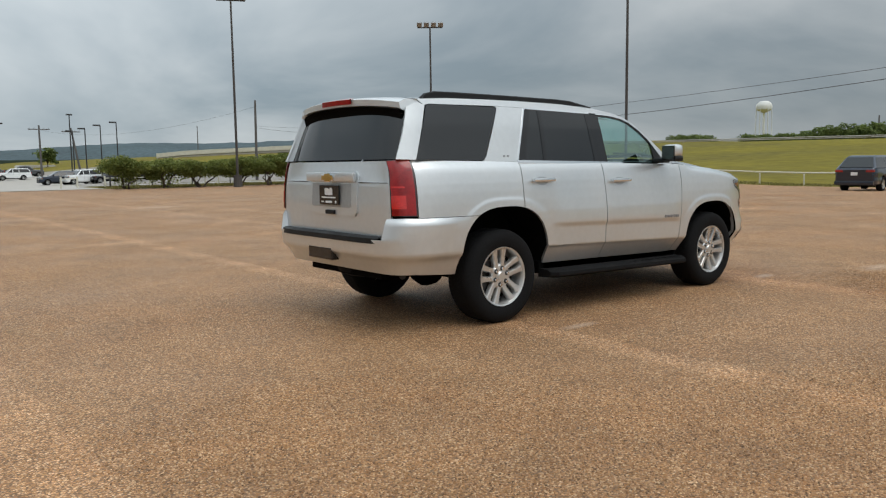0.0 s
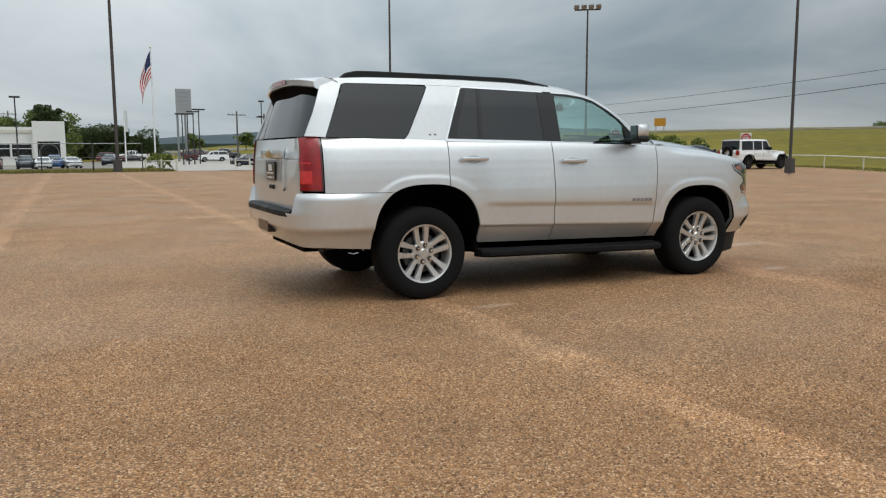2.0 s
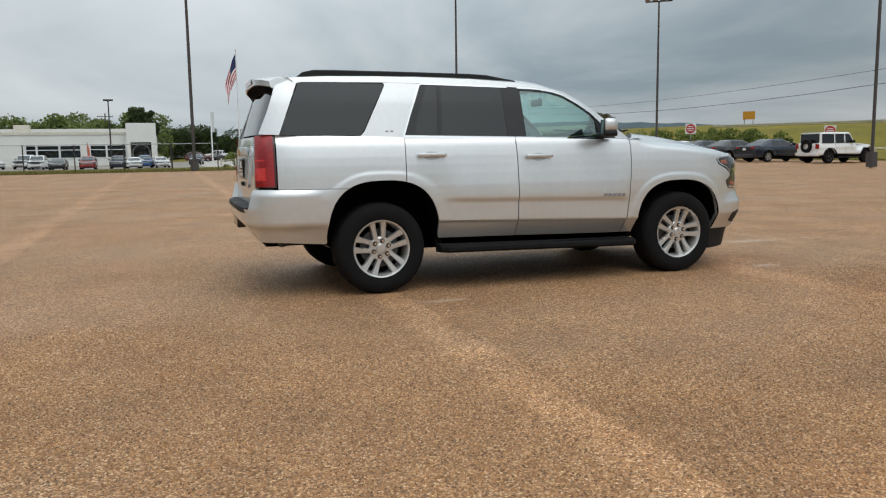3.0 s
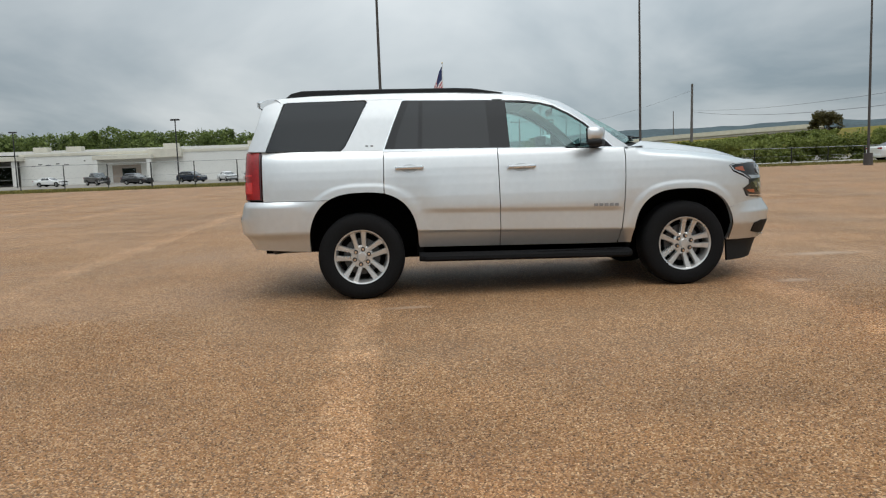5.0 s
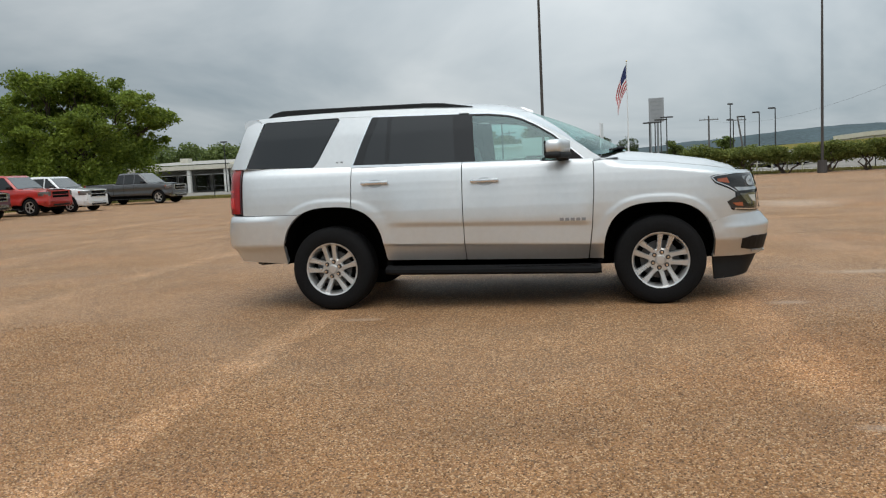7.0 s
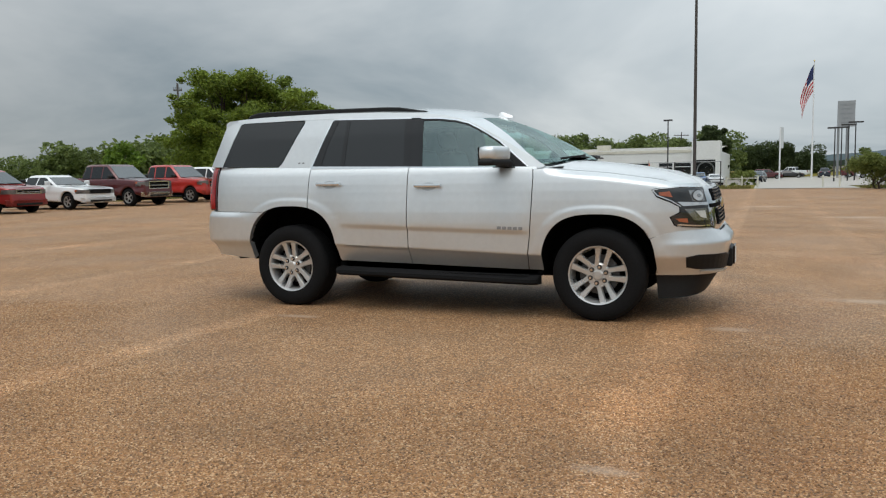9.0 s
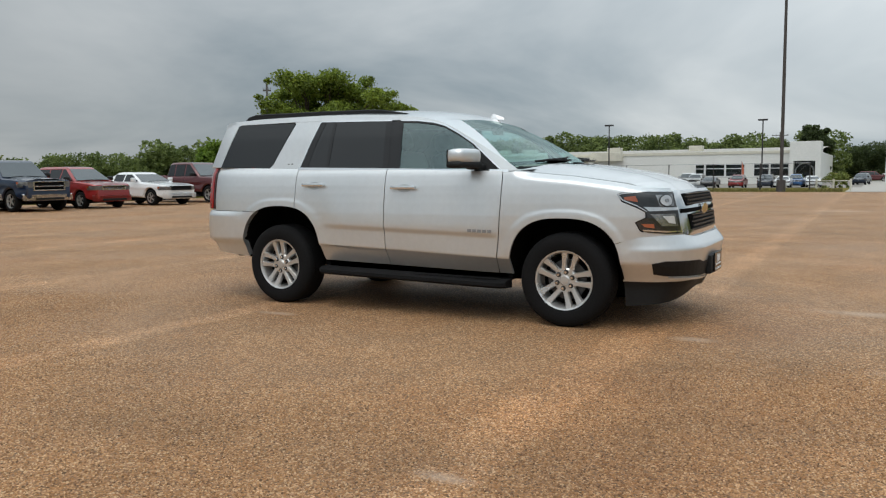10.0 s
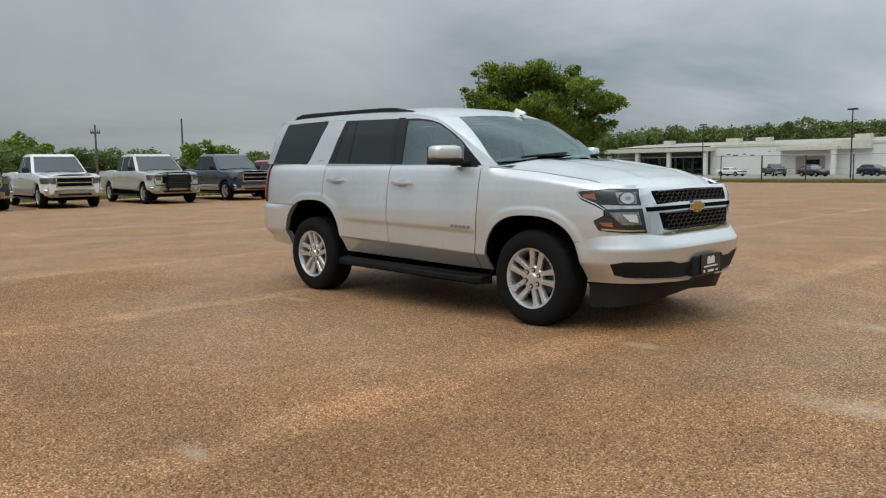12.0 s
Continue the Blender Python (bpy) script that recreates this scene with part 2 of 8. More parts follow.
def rod(bm, p0, p1, r0, r1=None, n=10, caps=True):
    p0, p1 = Vector(p0), Vector(p1)
    r1 = r0 if r1 is None else r1
    q = (p1 - p0).to_track_quat("Z", "Y").to_matrix()
    rings = []
    for p, r in ((p0, r0), (p1, r1)):
        rings.append([bm.verts.new(p + q @ Vector((r * math.cos(a), r * math.sin(a), 0))) for a in (2 * math.pi * i / n for i in range(n))])
    for i in range(n):
        bm.faces.new((rings[0][i], rings[0][(i + 1) % n], rings[1][(i + 1) % n], rings[1][i]))
    if caps:
        bm.faces.new(rings[0][::-1])
        bm.faces.new(rings[1])
    return bm


def pipe(bm, pts, r, n=8):
    """A bent round bar through the points; r is one radius or one per point."""
    pts = [Vector(p) for p in pts]
    rs = [r] * len(pts) if isinstance(r, (int, float)) else r
    prev = None
    for i, p in enumerate(pts):
        t = (pts[min(i + 1, len(pts) - 1)] - pts[max(i - 1, 0)]).normalized()
        q = t.to_track_quat("Z", "Y").to_matrix()
        ring = [bm.verts.new(p + q @ Vector((rs[i] * math.cos(a), rs[i] * math.sin(a), 0))) for a in (2 * math.pi * k / n for k in range(n))]
        if prev:
            for k in range(n):
                bm.faces.new((prev[k], prev[(k + 1) % n], ring[(k + 1) % n], ring[k]))
        else:
            bm.faces.new(ring[::-1])
        prev = ring
    bm.faces.new(prev)
    return bm


def spun(bm, profile, axis_y=0.0, n=48, cx=0.0, cz=0.0, closed=False):
    """Turns a profile of (radius, y) about an axis along y."""
    rings = []
    for k in range(n):
        a = 2 * math.pi * k / n
        rings.append([bm.verts.new((cx + r * math.cos(a), axis_y + y, cz + r * math.sin(a))) for r, y in profile])
    for k in range(n):
        a, b = rings[k], rings[(k + 1) % n]
        for i in range(len(profile) - (0 if closed else 1)):
            j = (i + 1) % len(profile)
            bm.faces.new((a[i], a[j], b[j], b[i]))
    return bm


def gridmesh(bm, rows):
    """A sheet through rows of points."""
    vv = [[bm.verts.new(p) for p in row] for row in rows]
    for i in range(len(vv) - 1):
        for j in range(len(vv[0]) - 1):
            bm.faces.new((vv[i][j], vv[i][j + 1], vv[i + 1][j + 1], vv[i + 1][j]))
    return bm


def clip(poly, axis, limit, keep_less):
    out = []
    n = len(poly)
    for i in range(n):
        a, b = poly[i], poly[(i + 1) % n]
        ia = a[axis] <= limit if keep_less else a[axis] >= limit
        ib = b[axis] <= limit if keep_less else b[axis] >= limit
        if ia:
            out.append(a)
        if ia != ib:
            k = (limit - a[axis]) / (b[axis] - a[axis])
            q = [a[0] + k * (b[0] - a[0]), a[1] + k * (b[1] - a[1])]
            q[axis] = limit
            out.append(tuple(q))
    return out


def draped(poly, surf, du, dv, thick=0.02, out=0.0, mirror=""):
    """A plate cut to the outline poly in (u, v), laid over the surface surf(u, v) -> point, with turned-in edges.
    mirror: '' one side, 'join' both halves joined at the middle, 'flip' the other side alone."""
    bm = bmesh.new()
    known = {}

    def vert(u, v):
        key = (round(u, 4), round(v, 4))
        if key not in known:
            known[key] = bm.verts.new(surf(u, v))
        return known[key]

    us, vs = [p[0] for p in poly], [p[1] for p in poly]
    i0, i1 = math.floor(min(us) / du), math.ceil(max(us) / du)
    j0, j1 = math.floor(min(vs) / dv), math.ceil(max(vs) / dv)
    for i in range(i0, i1):
        strip = clip(clip(poly, 0, i * du, False), 0, (i + 1) * du, True) if poly else []
        if len(strip) < 3:
            continue
        for j in range(j0, j1):
            cell = clip(clip(strip, 1, j * dv, False), 1, (j + 1) * dv, True)
            ring = []
            for p in cell:
                q = vert(*p)
                if q not in ring:
                    ring.append(q)
            if len(ring) >= 3:
                try:
                    bm.faces.new(ring)
                except ValueError:
                    pass
    bmesh.ops.dissolve_degenerate(bm, edges=bm.edges, dist=0.0004)
    if mirror:
        flip_all(bm, mirror == "join")
    bmesh.ops.recalc_face_normals(bm, faces=bm.faces)
    bm.normal_update()
    mid = Vector((1.4, 0, 0.9))
    score = sum((f.calc_center_median() - mid).dot(f.normal) * f.calc_area() for f in bm.faces)
    if score < 0:
        bmesh.ops.reverse_faces(bm, faces=bm.faces)
        bm.normal_update()
    if out:
        for v, n in [(v, v.normal.copy()) for v in bm.verts]:
            v.co += n * out
    if thick:
        rim = [e for e in bm.edges if e.is_boundary]
        made = bmesh.ops.extrude_edge_only(bm, edges=rim)["geom"]
        old = {v: v.normal.copy() for v in bm.verts}
        fresh = [g for g in made if isinstance(g, bmesh.types.BMVert)]
        near = {}
        for v in fresh:
            for e in v.link_edges:
                o = e.other_vert(v)
                if o not in fresh:
                    near[v] = old[o]
        for v in fresh:
            v.co -= near.get(v, Vector((0, 0, 0))) * thick
    return bm


def flip_all(bm, keep):
    """Mirrors across y = 0; keep: also keeps the first half and welds the middle."""
    if keep:
        geo = bmesh.ops.duplicate(bm, geom=bm.verts[:] + bm.edges[:] + bm.faces[:])["geom"]
        for g in geo:
            if isinstance(g, bmesh.types.BMVert):
                g.co.y = -g.co.y
        bmesh.ops.reverse_faces(bm, faces=[g for g in geo if isinstance(g, bmesh.types.BMFace)])
        bmesh.ops.remove_doubles(bm, verts=bm.verts, dist=0.002)
    else:
        for v in bm.verts:
            v.co.y = -v.co.y
        bmesh.ops.reverse_faces(bm, faces=bm.faces)


def smoothstep(a, b, x):
    t = min(1.0, max(0.0, (x - a) / (b - a)))
    return t * t * (3 - 2 * t)


def ramp(x, *knots):
    """Linear between (position, value) knots."""
    return float(np.interp(x, [k[0] for k in knots], [k[1] for k in knots]))

# ---- ground: exposed-pebble lot, grass verges, far field ----
def ground_height(x, y):
    """Level lot; the highway bank rises past the fence on the +x side, the shop's yard lies a little lower."""
    dip = -0.36 * smoothstep(22, 41, x) * (1 - smoothstep(18, 32, y))
    bank = smoothstep(44, 150, x * 0.93 + (y - 20) * 0.36)
    bank *= 1 - smoothstep(175, 260, y) * (1 - smoothstep(100, 170, x))
    z = 4.6 * bank + dip * (1 - bank)
    z += 3.0 * smoothstep(152, 240, x * 0.93 + (y - 20) * 0.36) * smoothstep(80, 160, y) * smoothstep(90, 120, x)
    z -= 0.9 * smoothstep(52, 105, y) * (1 - smoothstep(20, 60, x))
    return z


def pebble_mat(loose=False):
    """Pebbles set in mortar; loose: the stones that stand proud, each of one colour."""
    m = bpy.data.materials.new("proud_pebbles" if loose else "exposed_pebble_paving")
    m.use_nodes = True
    nt = m.node_tree
    L = nt.links.new
    b = nt.nodes["Principled BSDF"]
    co = nt.nodes.new("ShaderNodeTexCoord")

    def noise_(scale, detail=4, rough=0.5):
        n = nt.nodes.new("ShaderNodeTexNoise")
        n.inputs["Scale"].default_value, n.inputs["Detail"].default_value, n.inputs["Roughness"].default_value = scale, detail, rough
        L(co.outputs["Object"], n.inputs["Vector"])
        return n.outputs[0]

    def math_(op, a, b_=None, c=None):
        n = nt.nodes.new("ShaderNodeMath")
        n.operation = op
        for i, v in enumerate((a, b_, c)):
            if v is None:
                continue
            if isinstance(v, (int, float)):
                n.inputs[i].default_value = v
            else:
                L(v, n.inputs[i])
        return n.outputs[0]

    def rng(v, a, b_, c=0.0, d=1.0):
        n = nt.nodes.new("ShaderNodeMapRange")
        for k, q in zip(("From Min", "From Max", "To Min", "To Max"), (a, b_, c, d)):
            n.inputs[k].default_value = q
        L(v, n.inputs["Value"])
        return n.outputs[0]

    def blend(f, a, b_, mode="MIX"):
        n = nt.nodes.new("ShaderNodeMix")
        n.data_type, n.blend_type = "RGBA", mode
        for k, v in (("Factor", f), ("A", a), ("B", b_)):
            if isinstance(v, (int, float)):
                n.inputs[k].default_value = v
            elif isinstance(v, tuple):
                n.inputs[k].default_value = (*v, 1)
            else:
                L(v, n.inputs[k])
        return n.outputs["Result"]

    def tinted(c, f, rgb):
        """Multiplies the colour by rgb where f is 1."""
        return blend(f, c, blend(1.0, c, rgb, "MULTIPLY"))

    stones = ((0.0, (0.130, 0.068, 0.032)), (0.16, (0.250, 0.121, 0.047)), (0.34, (0.350, 0.172, 0.066)), (0.52, (0.430, 0.218, 0.086)), (0.68, (0.370, 0.214, 0.115)), (0.84, (0.540, 0.305, 0.143)), (1.0, (0.680, 0.470, 0.280)))
    pick = nt.nodes.new("ShaderNodeValToRGB")
    cr = pick.color_ramp
    for k in (0, 1):
        cr.elements[k].color = (*stones[-k][1], 1)
    for at, c in stones[1:-1]:
        cr.elements.new(at).color = (*c, 1)
    if loose:
        geo = nt.nodes.new("ShaderNodeNewGeometry")
        L(geo.outputs["Random Per Island"], pick.inputs[0])
        col = blend(1.0, pick.outputs[0], (0.86, 0.865, 0.87), "MULTIPLY")
    else:
        vor = nt.nodes.new("ShaderNodeTexVoronoi")
        vor.inputs["Scale"].default_value = 96.0
        L(co.outputs["Object"], vor.inputs["Vector"])
        big = nt.nodes.new("ShaderNodeTexVoronoi")
        big.inputs["Scale"].default_value = 37.0
        L(co.outputs["Object"], big.inputs["Vector"])
        sep = nt.nodes.new("ShaderNodeSeparateColor")
        L(vor.outputs["Color"], sep.inputs[0])
        L(sep.outputs[0], pick.inputs[0])
        # mortar between the pebbles is darker and lies deeper
        col = blend(rng(vor.outputs["Distance"], 0.44, 0.80), blend(1.0, pick.outputs[0], (1.08, 1.08, 1.08), "MULTIPLY"), (0.150, 0.082, 0.040))
    # patches worn grey, patches stained orange, slow changes of tone
    col = tinted(col, math_("MULTIPLY", rng(noise_(0.30, 6, 0.6), 0.44, 0.66), 0.8), (0.83, 0.89, 0.98))
    col = tinted(col, math_("MULTIPLY", rng(noise_(0.37, 5, 0.62), 0.52, 0.68), 0.45), (1.10, 0.93, 0.76))
    xyz = nt.nodes.new("ShaderNodeSeparateXYZ")
    L(co.outputs["Object"], xyz.inputs[0])
    ox, oy = xyz.outputs[0], xyz.outputs[1]
    ragged = math_("MULTIPLY_ADD", noise_(1.7, 5, 0.65), 1.6, -0.8)

    def spot(cx, cy, rx, ry, soft, rag):
        dx = math_("DIVIDE", math_("SUBTRACT", ox, cx), rx)
        dy = math_("DIVIDE", math_("SUBTRACT", oy, cy), ry)
        d = math_("SQRT", math_("ADD", math_("MULTIPLY", dx, dx), math_("MULTIPLY", dy, dy)))
        return rng(math_("MULTIPLY_ADD", ragged, rag, d), 1.0 - soft, 1.0 + soft, 1.0, 0.0)

    # the rusty run beside the front joint
    col = tinted(col, math_("MULTIPLY", spot(4.25, -3.2, 0.75, 2.6, 0.7, 0.7), 0.42), (1.00, 0.86, 0.68))
    tone = rng(noise_(1.1, 6, 0.6), 0.3, 0.7, 0.82, 1.16)
    tn = nt.nodes.new("ShaderNodeVectorMath")
    tn.operation = "SCALE"
    L(col, tn.inputs[0])
    L(tone, tn.inputs["Scale"])
    col = tn.outputs[0]
    # pale pour joints along y and a few across; the joint under the rear wheel has one crisp edge
    wob = math_("MULTIPLY_ADD", noise_(0.8, 4), 0.16, -0.08)
    px, py = math_("ADD", ox, wob), math_("ADD", oy, wob)
    joint = None
    for axis, at, left, right, strong in ((px, 0.03, 0.24, 0.13, 1.0), (px, 3.60, 0.26, 0.20, 0.8), (px, -3.62, 0.24, 0.20, 0.75), (px, -8.0, 0.25, 0.25, 0.6), (px, 5.62, 0.22, 0.18, 0.5), (px, 11.2, 0.25, 0.25, 0.4), (px, -11.3, 0.3, 0.3, 0.6),
                                          (px, -16.0, 0.3, 0.3, 0.6), (px, 15.0, 0.3, 0.3, 0.6), (px, 19.0, 0.3, 0.3, 0.6), (py, 8.4, 0.3, 0.3, 0.45), (py, 20.3, 0.35, 0.35, 0.5), (py, 30.0, 0.4, 0.4, 0.5), (py, -12.0, 0.3, 0.3, 0.5)):
        d = math_("SUBTRACT", axis, at)
        v = math_("MULTIPLY", math_("MINIMUM", rng(d, -left, -left * 0.35, 0.0, 1.0), rng(d, right * 0.75, right, 1.0, 0.0)), strong)
        joint = v if joint is None else math_("MAXIMUM", joint, v)
    joint = math_("MULTIPLY", joint, rng(noise_(2.2, 5, 0.65), 0.30, 0.60, 0.35, 1.0))
    col = tinted(col, joint, (1.33, 1.35, 1.42))
    # bare, chalky marks
    for cx, cy, rx, ry in ((0.40, -1.48, 0.17, 0.05), (3.98, -1.02, 0.15, 0.07), (5.62, -1.58, 0.30, 0.13), (3.62, -4.25, 0.10, 0.04), (7.5, 12.7, 0.8, 1.3), (4.4, 20.2, 0.7, 0.4), (6.4, 14.3, 0.8, 0.35), (5.2, 0.7, 0.4, 0.12)):
        col = blend(math_("MULTIPLY", spot(cx, cy, rx, ry, 0.6, 1.2), 0.42), col, (0.56, 0.45, 0.35))
    L(col, b.inputs["Base Color"])
    L(rng(noise_(0.5, 4), 0.3, 0.7, 0.58, 0.8), b.inputs["Roughness"])
    b.inputs["Specular IOR Level"].default_value = 0.4
    if not loose:
        hgt = math_("SUBTRACT", math_("MULTIPLY", vor.outputs["Distance"], -1.0), math_("MULTIPLY", big.outputs["Distance"], 0.35))
        bp = nt.nodes.new("ShaderNodeBump")
        bp.inputs["Strength"].default_value, bp.inputs["Distance"].default_value = 0.65, 0.006
        L(hgt, bp.inputs["Height"])
        L(bp.outputs[0], b.inputs["Normal"])
    return m


def field_mat():
    m = mat("mown_field_grass", (0.145, 0.118, 0.012), 0.9, var=0.3, scale=0.05, bump=0.05, bscale=4, col2=(0.235, 0.195, 0.026), spec=0.15)
    return m


PEBBLE = pebble_mat()
FIELD = field_mat()
LOT = (-30.0, 42.0, -60.0, 44.6)

# one sheet out to the horizon; the cells grow with distance
gx = sorted({*np.round(np.linspace(-100, 200, 61), 2).tolist(), -4000, -2500, -1400, -800, -450, -250, -150, 260, 350, 500, 800, 1400, 2500, 4000, LOT[0], LOT[1]})
gy = sorted({*np.round(np.linspace(-60, 240, 61), 2).tolist(), -4000, -2500, -1200, -600, -300, -150, -90, 300, 400, 600, 1000, 1700, 2600, 4000, LOT[2], LOT[3]})
bm = bmesh.new()
gridmesh(bm, [[(x, y, ground_height(x, y) - (0.25 if LOT[0] < x < LOT[1] and LOT[2] < y < LOT[3] else 0.012)) for y in gy] for x in gx])
tagged(part("ground", bm, FIELD, smooth=True, angle="keep"), "yellow-green mown grass running out to the horizon", "ground", kind="structure")

bm = bmesh.new()
lx = np.linspace(LOT[0], LOT[1], 49)
ly = np.linspace(LOT[2], LOT[3], 70)
gridmesh(bm, [[(x, y, ground_height(x, y)) for y in ly] for x in lx])
rim = [e for e in bm.edges if e.is_boundary]
for v in [g for g in bmesh.ops.extrude_edge_only(bm, edges=rim)["geom"] if isinstance(g, bmesh.types.BMVert)]:
    v.co.z -= 0.3
tagged(part("pavement", bm, PEBBLE), "tan exposed-pebble concrete parking lot with pale joints", "pavement", kind="structure")

# the pebbles that stand proud of the mortar, in the ring of the lot round the parked car
g = np.random.default_rng(5)
n = 190000
rad = np.sqrt(g.uniform(2.7 ** 2, 5.25 ** 2, n))
ang = np.radians(g.uniform(-168, -12, n))
keep = g.random(n) < np.clip((rad - 2.7) / 1.2, 0.0, 1.0) * np.clip((5.25 - rad) / 0.45, 0.0, 1.0) * np.clip((np.radians(78) - abs(ang + np.radians(90))) / 0.2, 0.0, 1.0)
rad, ang = rad[keep], ang[keep]
n = len(rad)
cx, cy = 1.3 + rad * np.cos(ang), -0.5 + rad * np.sin(ang)
size = g.uniform(0.0032, 0.0068, n)
turn = g.uniform(0, 2 * math.pi, n)
long = g.uniform(0.75, 1.35, n)
verts = np.zeros((n, 11, 3), np.float32)
for k in range(5):
    a = 2 * math.pi * k / 5
    for ring, (r_, z_) in enumerate(((1.0, -0.05), (0.72, 0.62))):
        wob_ = r_ * size * g.uniform(0.8, 1.2, n)
        u, v = wob_ * math.cos(a) * long, wob_ * math.sin(a) / long
        verts[:, ring * 5 + k] = np.stack([cx + u * np.cos(turn) - v * np.sin(turn), cy + u * np.sin(turn) + v * np.cos(turn), z_ * size * g.uniform(0.75, 1.1, n)], axis=1)
verts[:, 10] = np.stack([cx, cy, size * 0.82], axis=1)
tris = []
for k in range(5):
    j = (k + 1) % 5
    tris += [(k, j, 5 + j), (k, 5 + j, 5 + k), (5 + k, 5 + j, 10)]
faces = (np.array(tris, np.int32)[None] + (np.arange(n, dtype=np.int32) * 11)[:, None, None]).reshape(-1, 3)
me = bpy.data.meshes.new("pebbles")
me.vertices.add(11 * n)
me.vertices.foreach_set("co", verts.ravel())
me.loops.add(faces.size)
me.loops.foreach_set("vertex_index", faces.ravel())
me.polygons.add(len(faces))
me.polygons.foreach_set("loop_start", np.arange(0, faces.size, 3, dtype=np.int32))
me.update(calc_edges=True)
me.shade_smooth()
me.materials.append(pebble_mat(True))
tagged(new("pebbles", me), "small tan and brown pebbles standing proud of the paving", "pebbles", kind="stuff")

# ---- the silver sport utility vehicle in the middle of the lot ----
# x forward from the rear axle, y to its left, z up; the near side is -y
REAR_N, FRONT_N, FRONT_X = 6.0, 4.5, 2.4


def corner_table(n, length, width):
    th = np.linspace(0, 1, 1200)
    th = (0.5 - 0.5 * np.cos(math.pi * th)) * math.pi / 2
    c = np.abs(np.cos(th)) ** (2 / n)
    d = np.abs(np.sin(th)) ** (2 / n)
    c[-1], d[0] = 0.0, 0.0
    px, py = length * c, width * d
    seg = np.hypot(np.diff(px), np.diff(py))
    arc = np.concatenate([[0], np.cumsum(seg)])
    return arc[-1] - arc, c, d  # distance from the side's end, falling to 0 at the side


R_ARC, R_C, R_D = corner_table(REAR_N, 1.10, 1.0)
F_ARC, F_C, F_D = corner_table(FRONT_N, 1.48, 1.0)


def s_rear(y):
    """The way along the skin at which the tail is |y| from the middle (width 1)."""
    return -float(np.interp(abs(y), R_D, R_ARC))


def s_front(y):
    return FRONT_X + float(np.interp(abs(y), F_D, F_ARC))


def s_x(x):
    if x < 0:
        return -float(np.interp(-x / 1.10, R_C[::-1], R_ARC[::-1]))
    if x > FRONT_X:
        return FRONT_X + float(np.interp((x - FRONT_X) / 1.48, F_C[::-1], F_ARC[::-1]))
    return x


def low_line(x):
    """Height at which the flank tucks under, falling towards the nose."""
    return 0.592 - 0.031 * (min(2.6, max(0.3, x)) - 0.56)


ARCH_POWER = 2.7
ARCHES = ((0.03, 0.43, 0.485, 0.527), (2.935, 0.40, 0.468, 0.488))


def half_width(x, z):
    w = ramp(z, (0.36, 0.87), (0.42, 0.908), (low_line(x) - 0.009, 0.988), (low_line(x) + 0.009, 1.006), (0.70, 1.010), (0.80, 1.014), (0.9, 1.014), (1.0, 1.008), (1.08, 1.0), (1.15, 0.989), (1.20, 0.978), (1.24, 0.968), (1.27, 0.957), (1.295, 0.942), (1.315, 0.925), (1.36, 0.90))
    on_doors = smoothstep(0.5, 0.75, x) * (1 - smoothstep(2.25, 2.42, x))
    crease = z + 0.025 * (x - 1.25)
    w += on_doors * 0.015 * min(1.0, max(0.0, (crease - 0.740) / 0.033)) * (1 - smoothstep(0.78, 1.12, crease))
    for cx, cz, rx, rz in ARCHES:
        d = ((abs(x - cx) / rx) ** ARCH_POWER + (max(0.0, z - cz) / rz) ** ARCH_POWER) ** (1 / ARCH_POWER)
        w += 0.006 * (1 - smoothstep(1.10, 1.15, d)) * smoothstep(0.50, 0.62, z)
    if x > 2.5:
        edge = fender_top(x)
        w -= 0.060 * smoothstep(edge - 0.075, edge + 0.01, z) ** 2 * smoothstep(2.45, 2.7, x)
    return w


def fender_top(x):
    return ramp(x, (2.3, 1.285), (2.55, 1.262), (3.0, 1.222), (3.4, 1.165), (3.6, 1.125), (3.9, 1.09))


def skin(rear, front, flat=8):
    """The surface of the lower body; rear(z), front(z): how far it reaches at its ends."""
    def at(s, z):
        if s < 0:
            c, d = float(np.interp(-s, R_ARC[::-1], R_C[::-1])), float(np.interp(-s, R_ARC[::-1], R_D[::-1]))
            x = -1.10 * c - (rear(z) - 1.10) * c ** flat
        elif s > FRONT_X:
            q = s - FRONT_X
            c, d = float(np.interp(q, F_ARC[::-1], F_C[::-1])), float(np.interp(q, F_ARC[::-1], F_D[::-1]))
            x = FRONT_X + 1.48 * c + (front(z) - FRONT_X - 1.48) * c ** 8
        else:
            x, d = s, 1.0
        return Vector((x, -half_width(x, z) * d, z))
    return at


body = skin(lambda z: ramp(z, (0.6, 0.99), (0.75, 1.005), (1.0, 1.0), (1.165, 0.99), (1.18, 0.98), (1.34, 0.952)),
            lambda z: ramp(z, (0.4, 3.86), (0.75, 3.86), (0.95, 3.835), (1.08, 3.79), (1.16, 3.74)), 16)
rear_bumper_skin = skin(lambda z: ramp(z, (0.42, 0.95), (0.50, 1.0), (0.585, 1.06), (0.61, 1.095), (0.74, 1.108), (0.80, 1.09), (0.88, 1.07), (0.92, 1.05)),
                        lambda z: 3.9)
plain_rear = rear_bumper_skin


def rear_bumper_skin(s, z):
    """The bumper's corner stands proud of the flank, with a narrow shelf on top."""
    p = plain_rear(s, z)
    p.y -= 0.032 * (1 - smoothstep(-0.75, -0.34, p.x)) * ramp(z, (0.56, 0.0), (0.61, 0.9), (0.86, 1.0), (0.905, 0.1)) * min(1.0, abs(p.y) / 0.8)
    return p


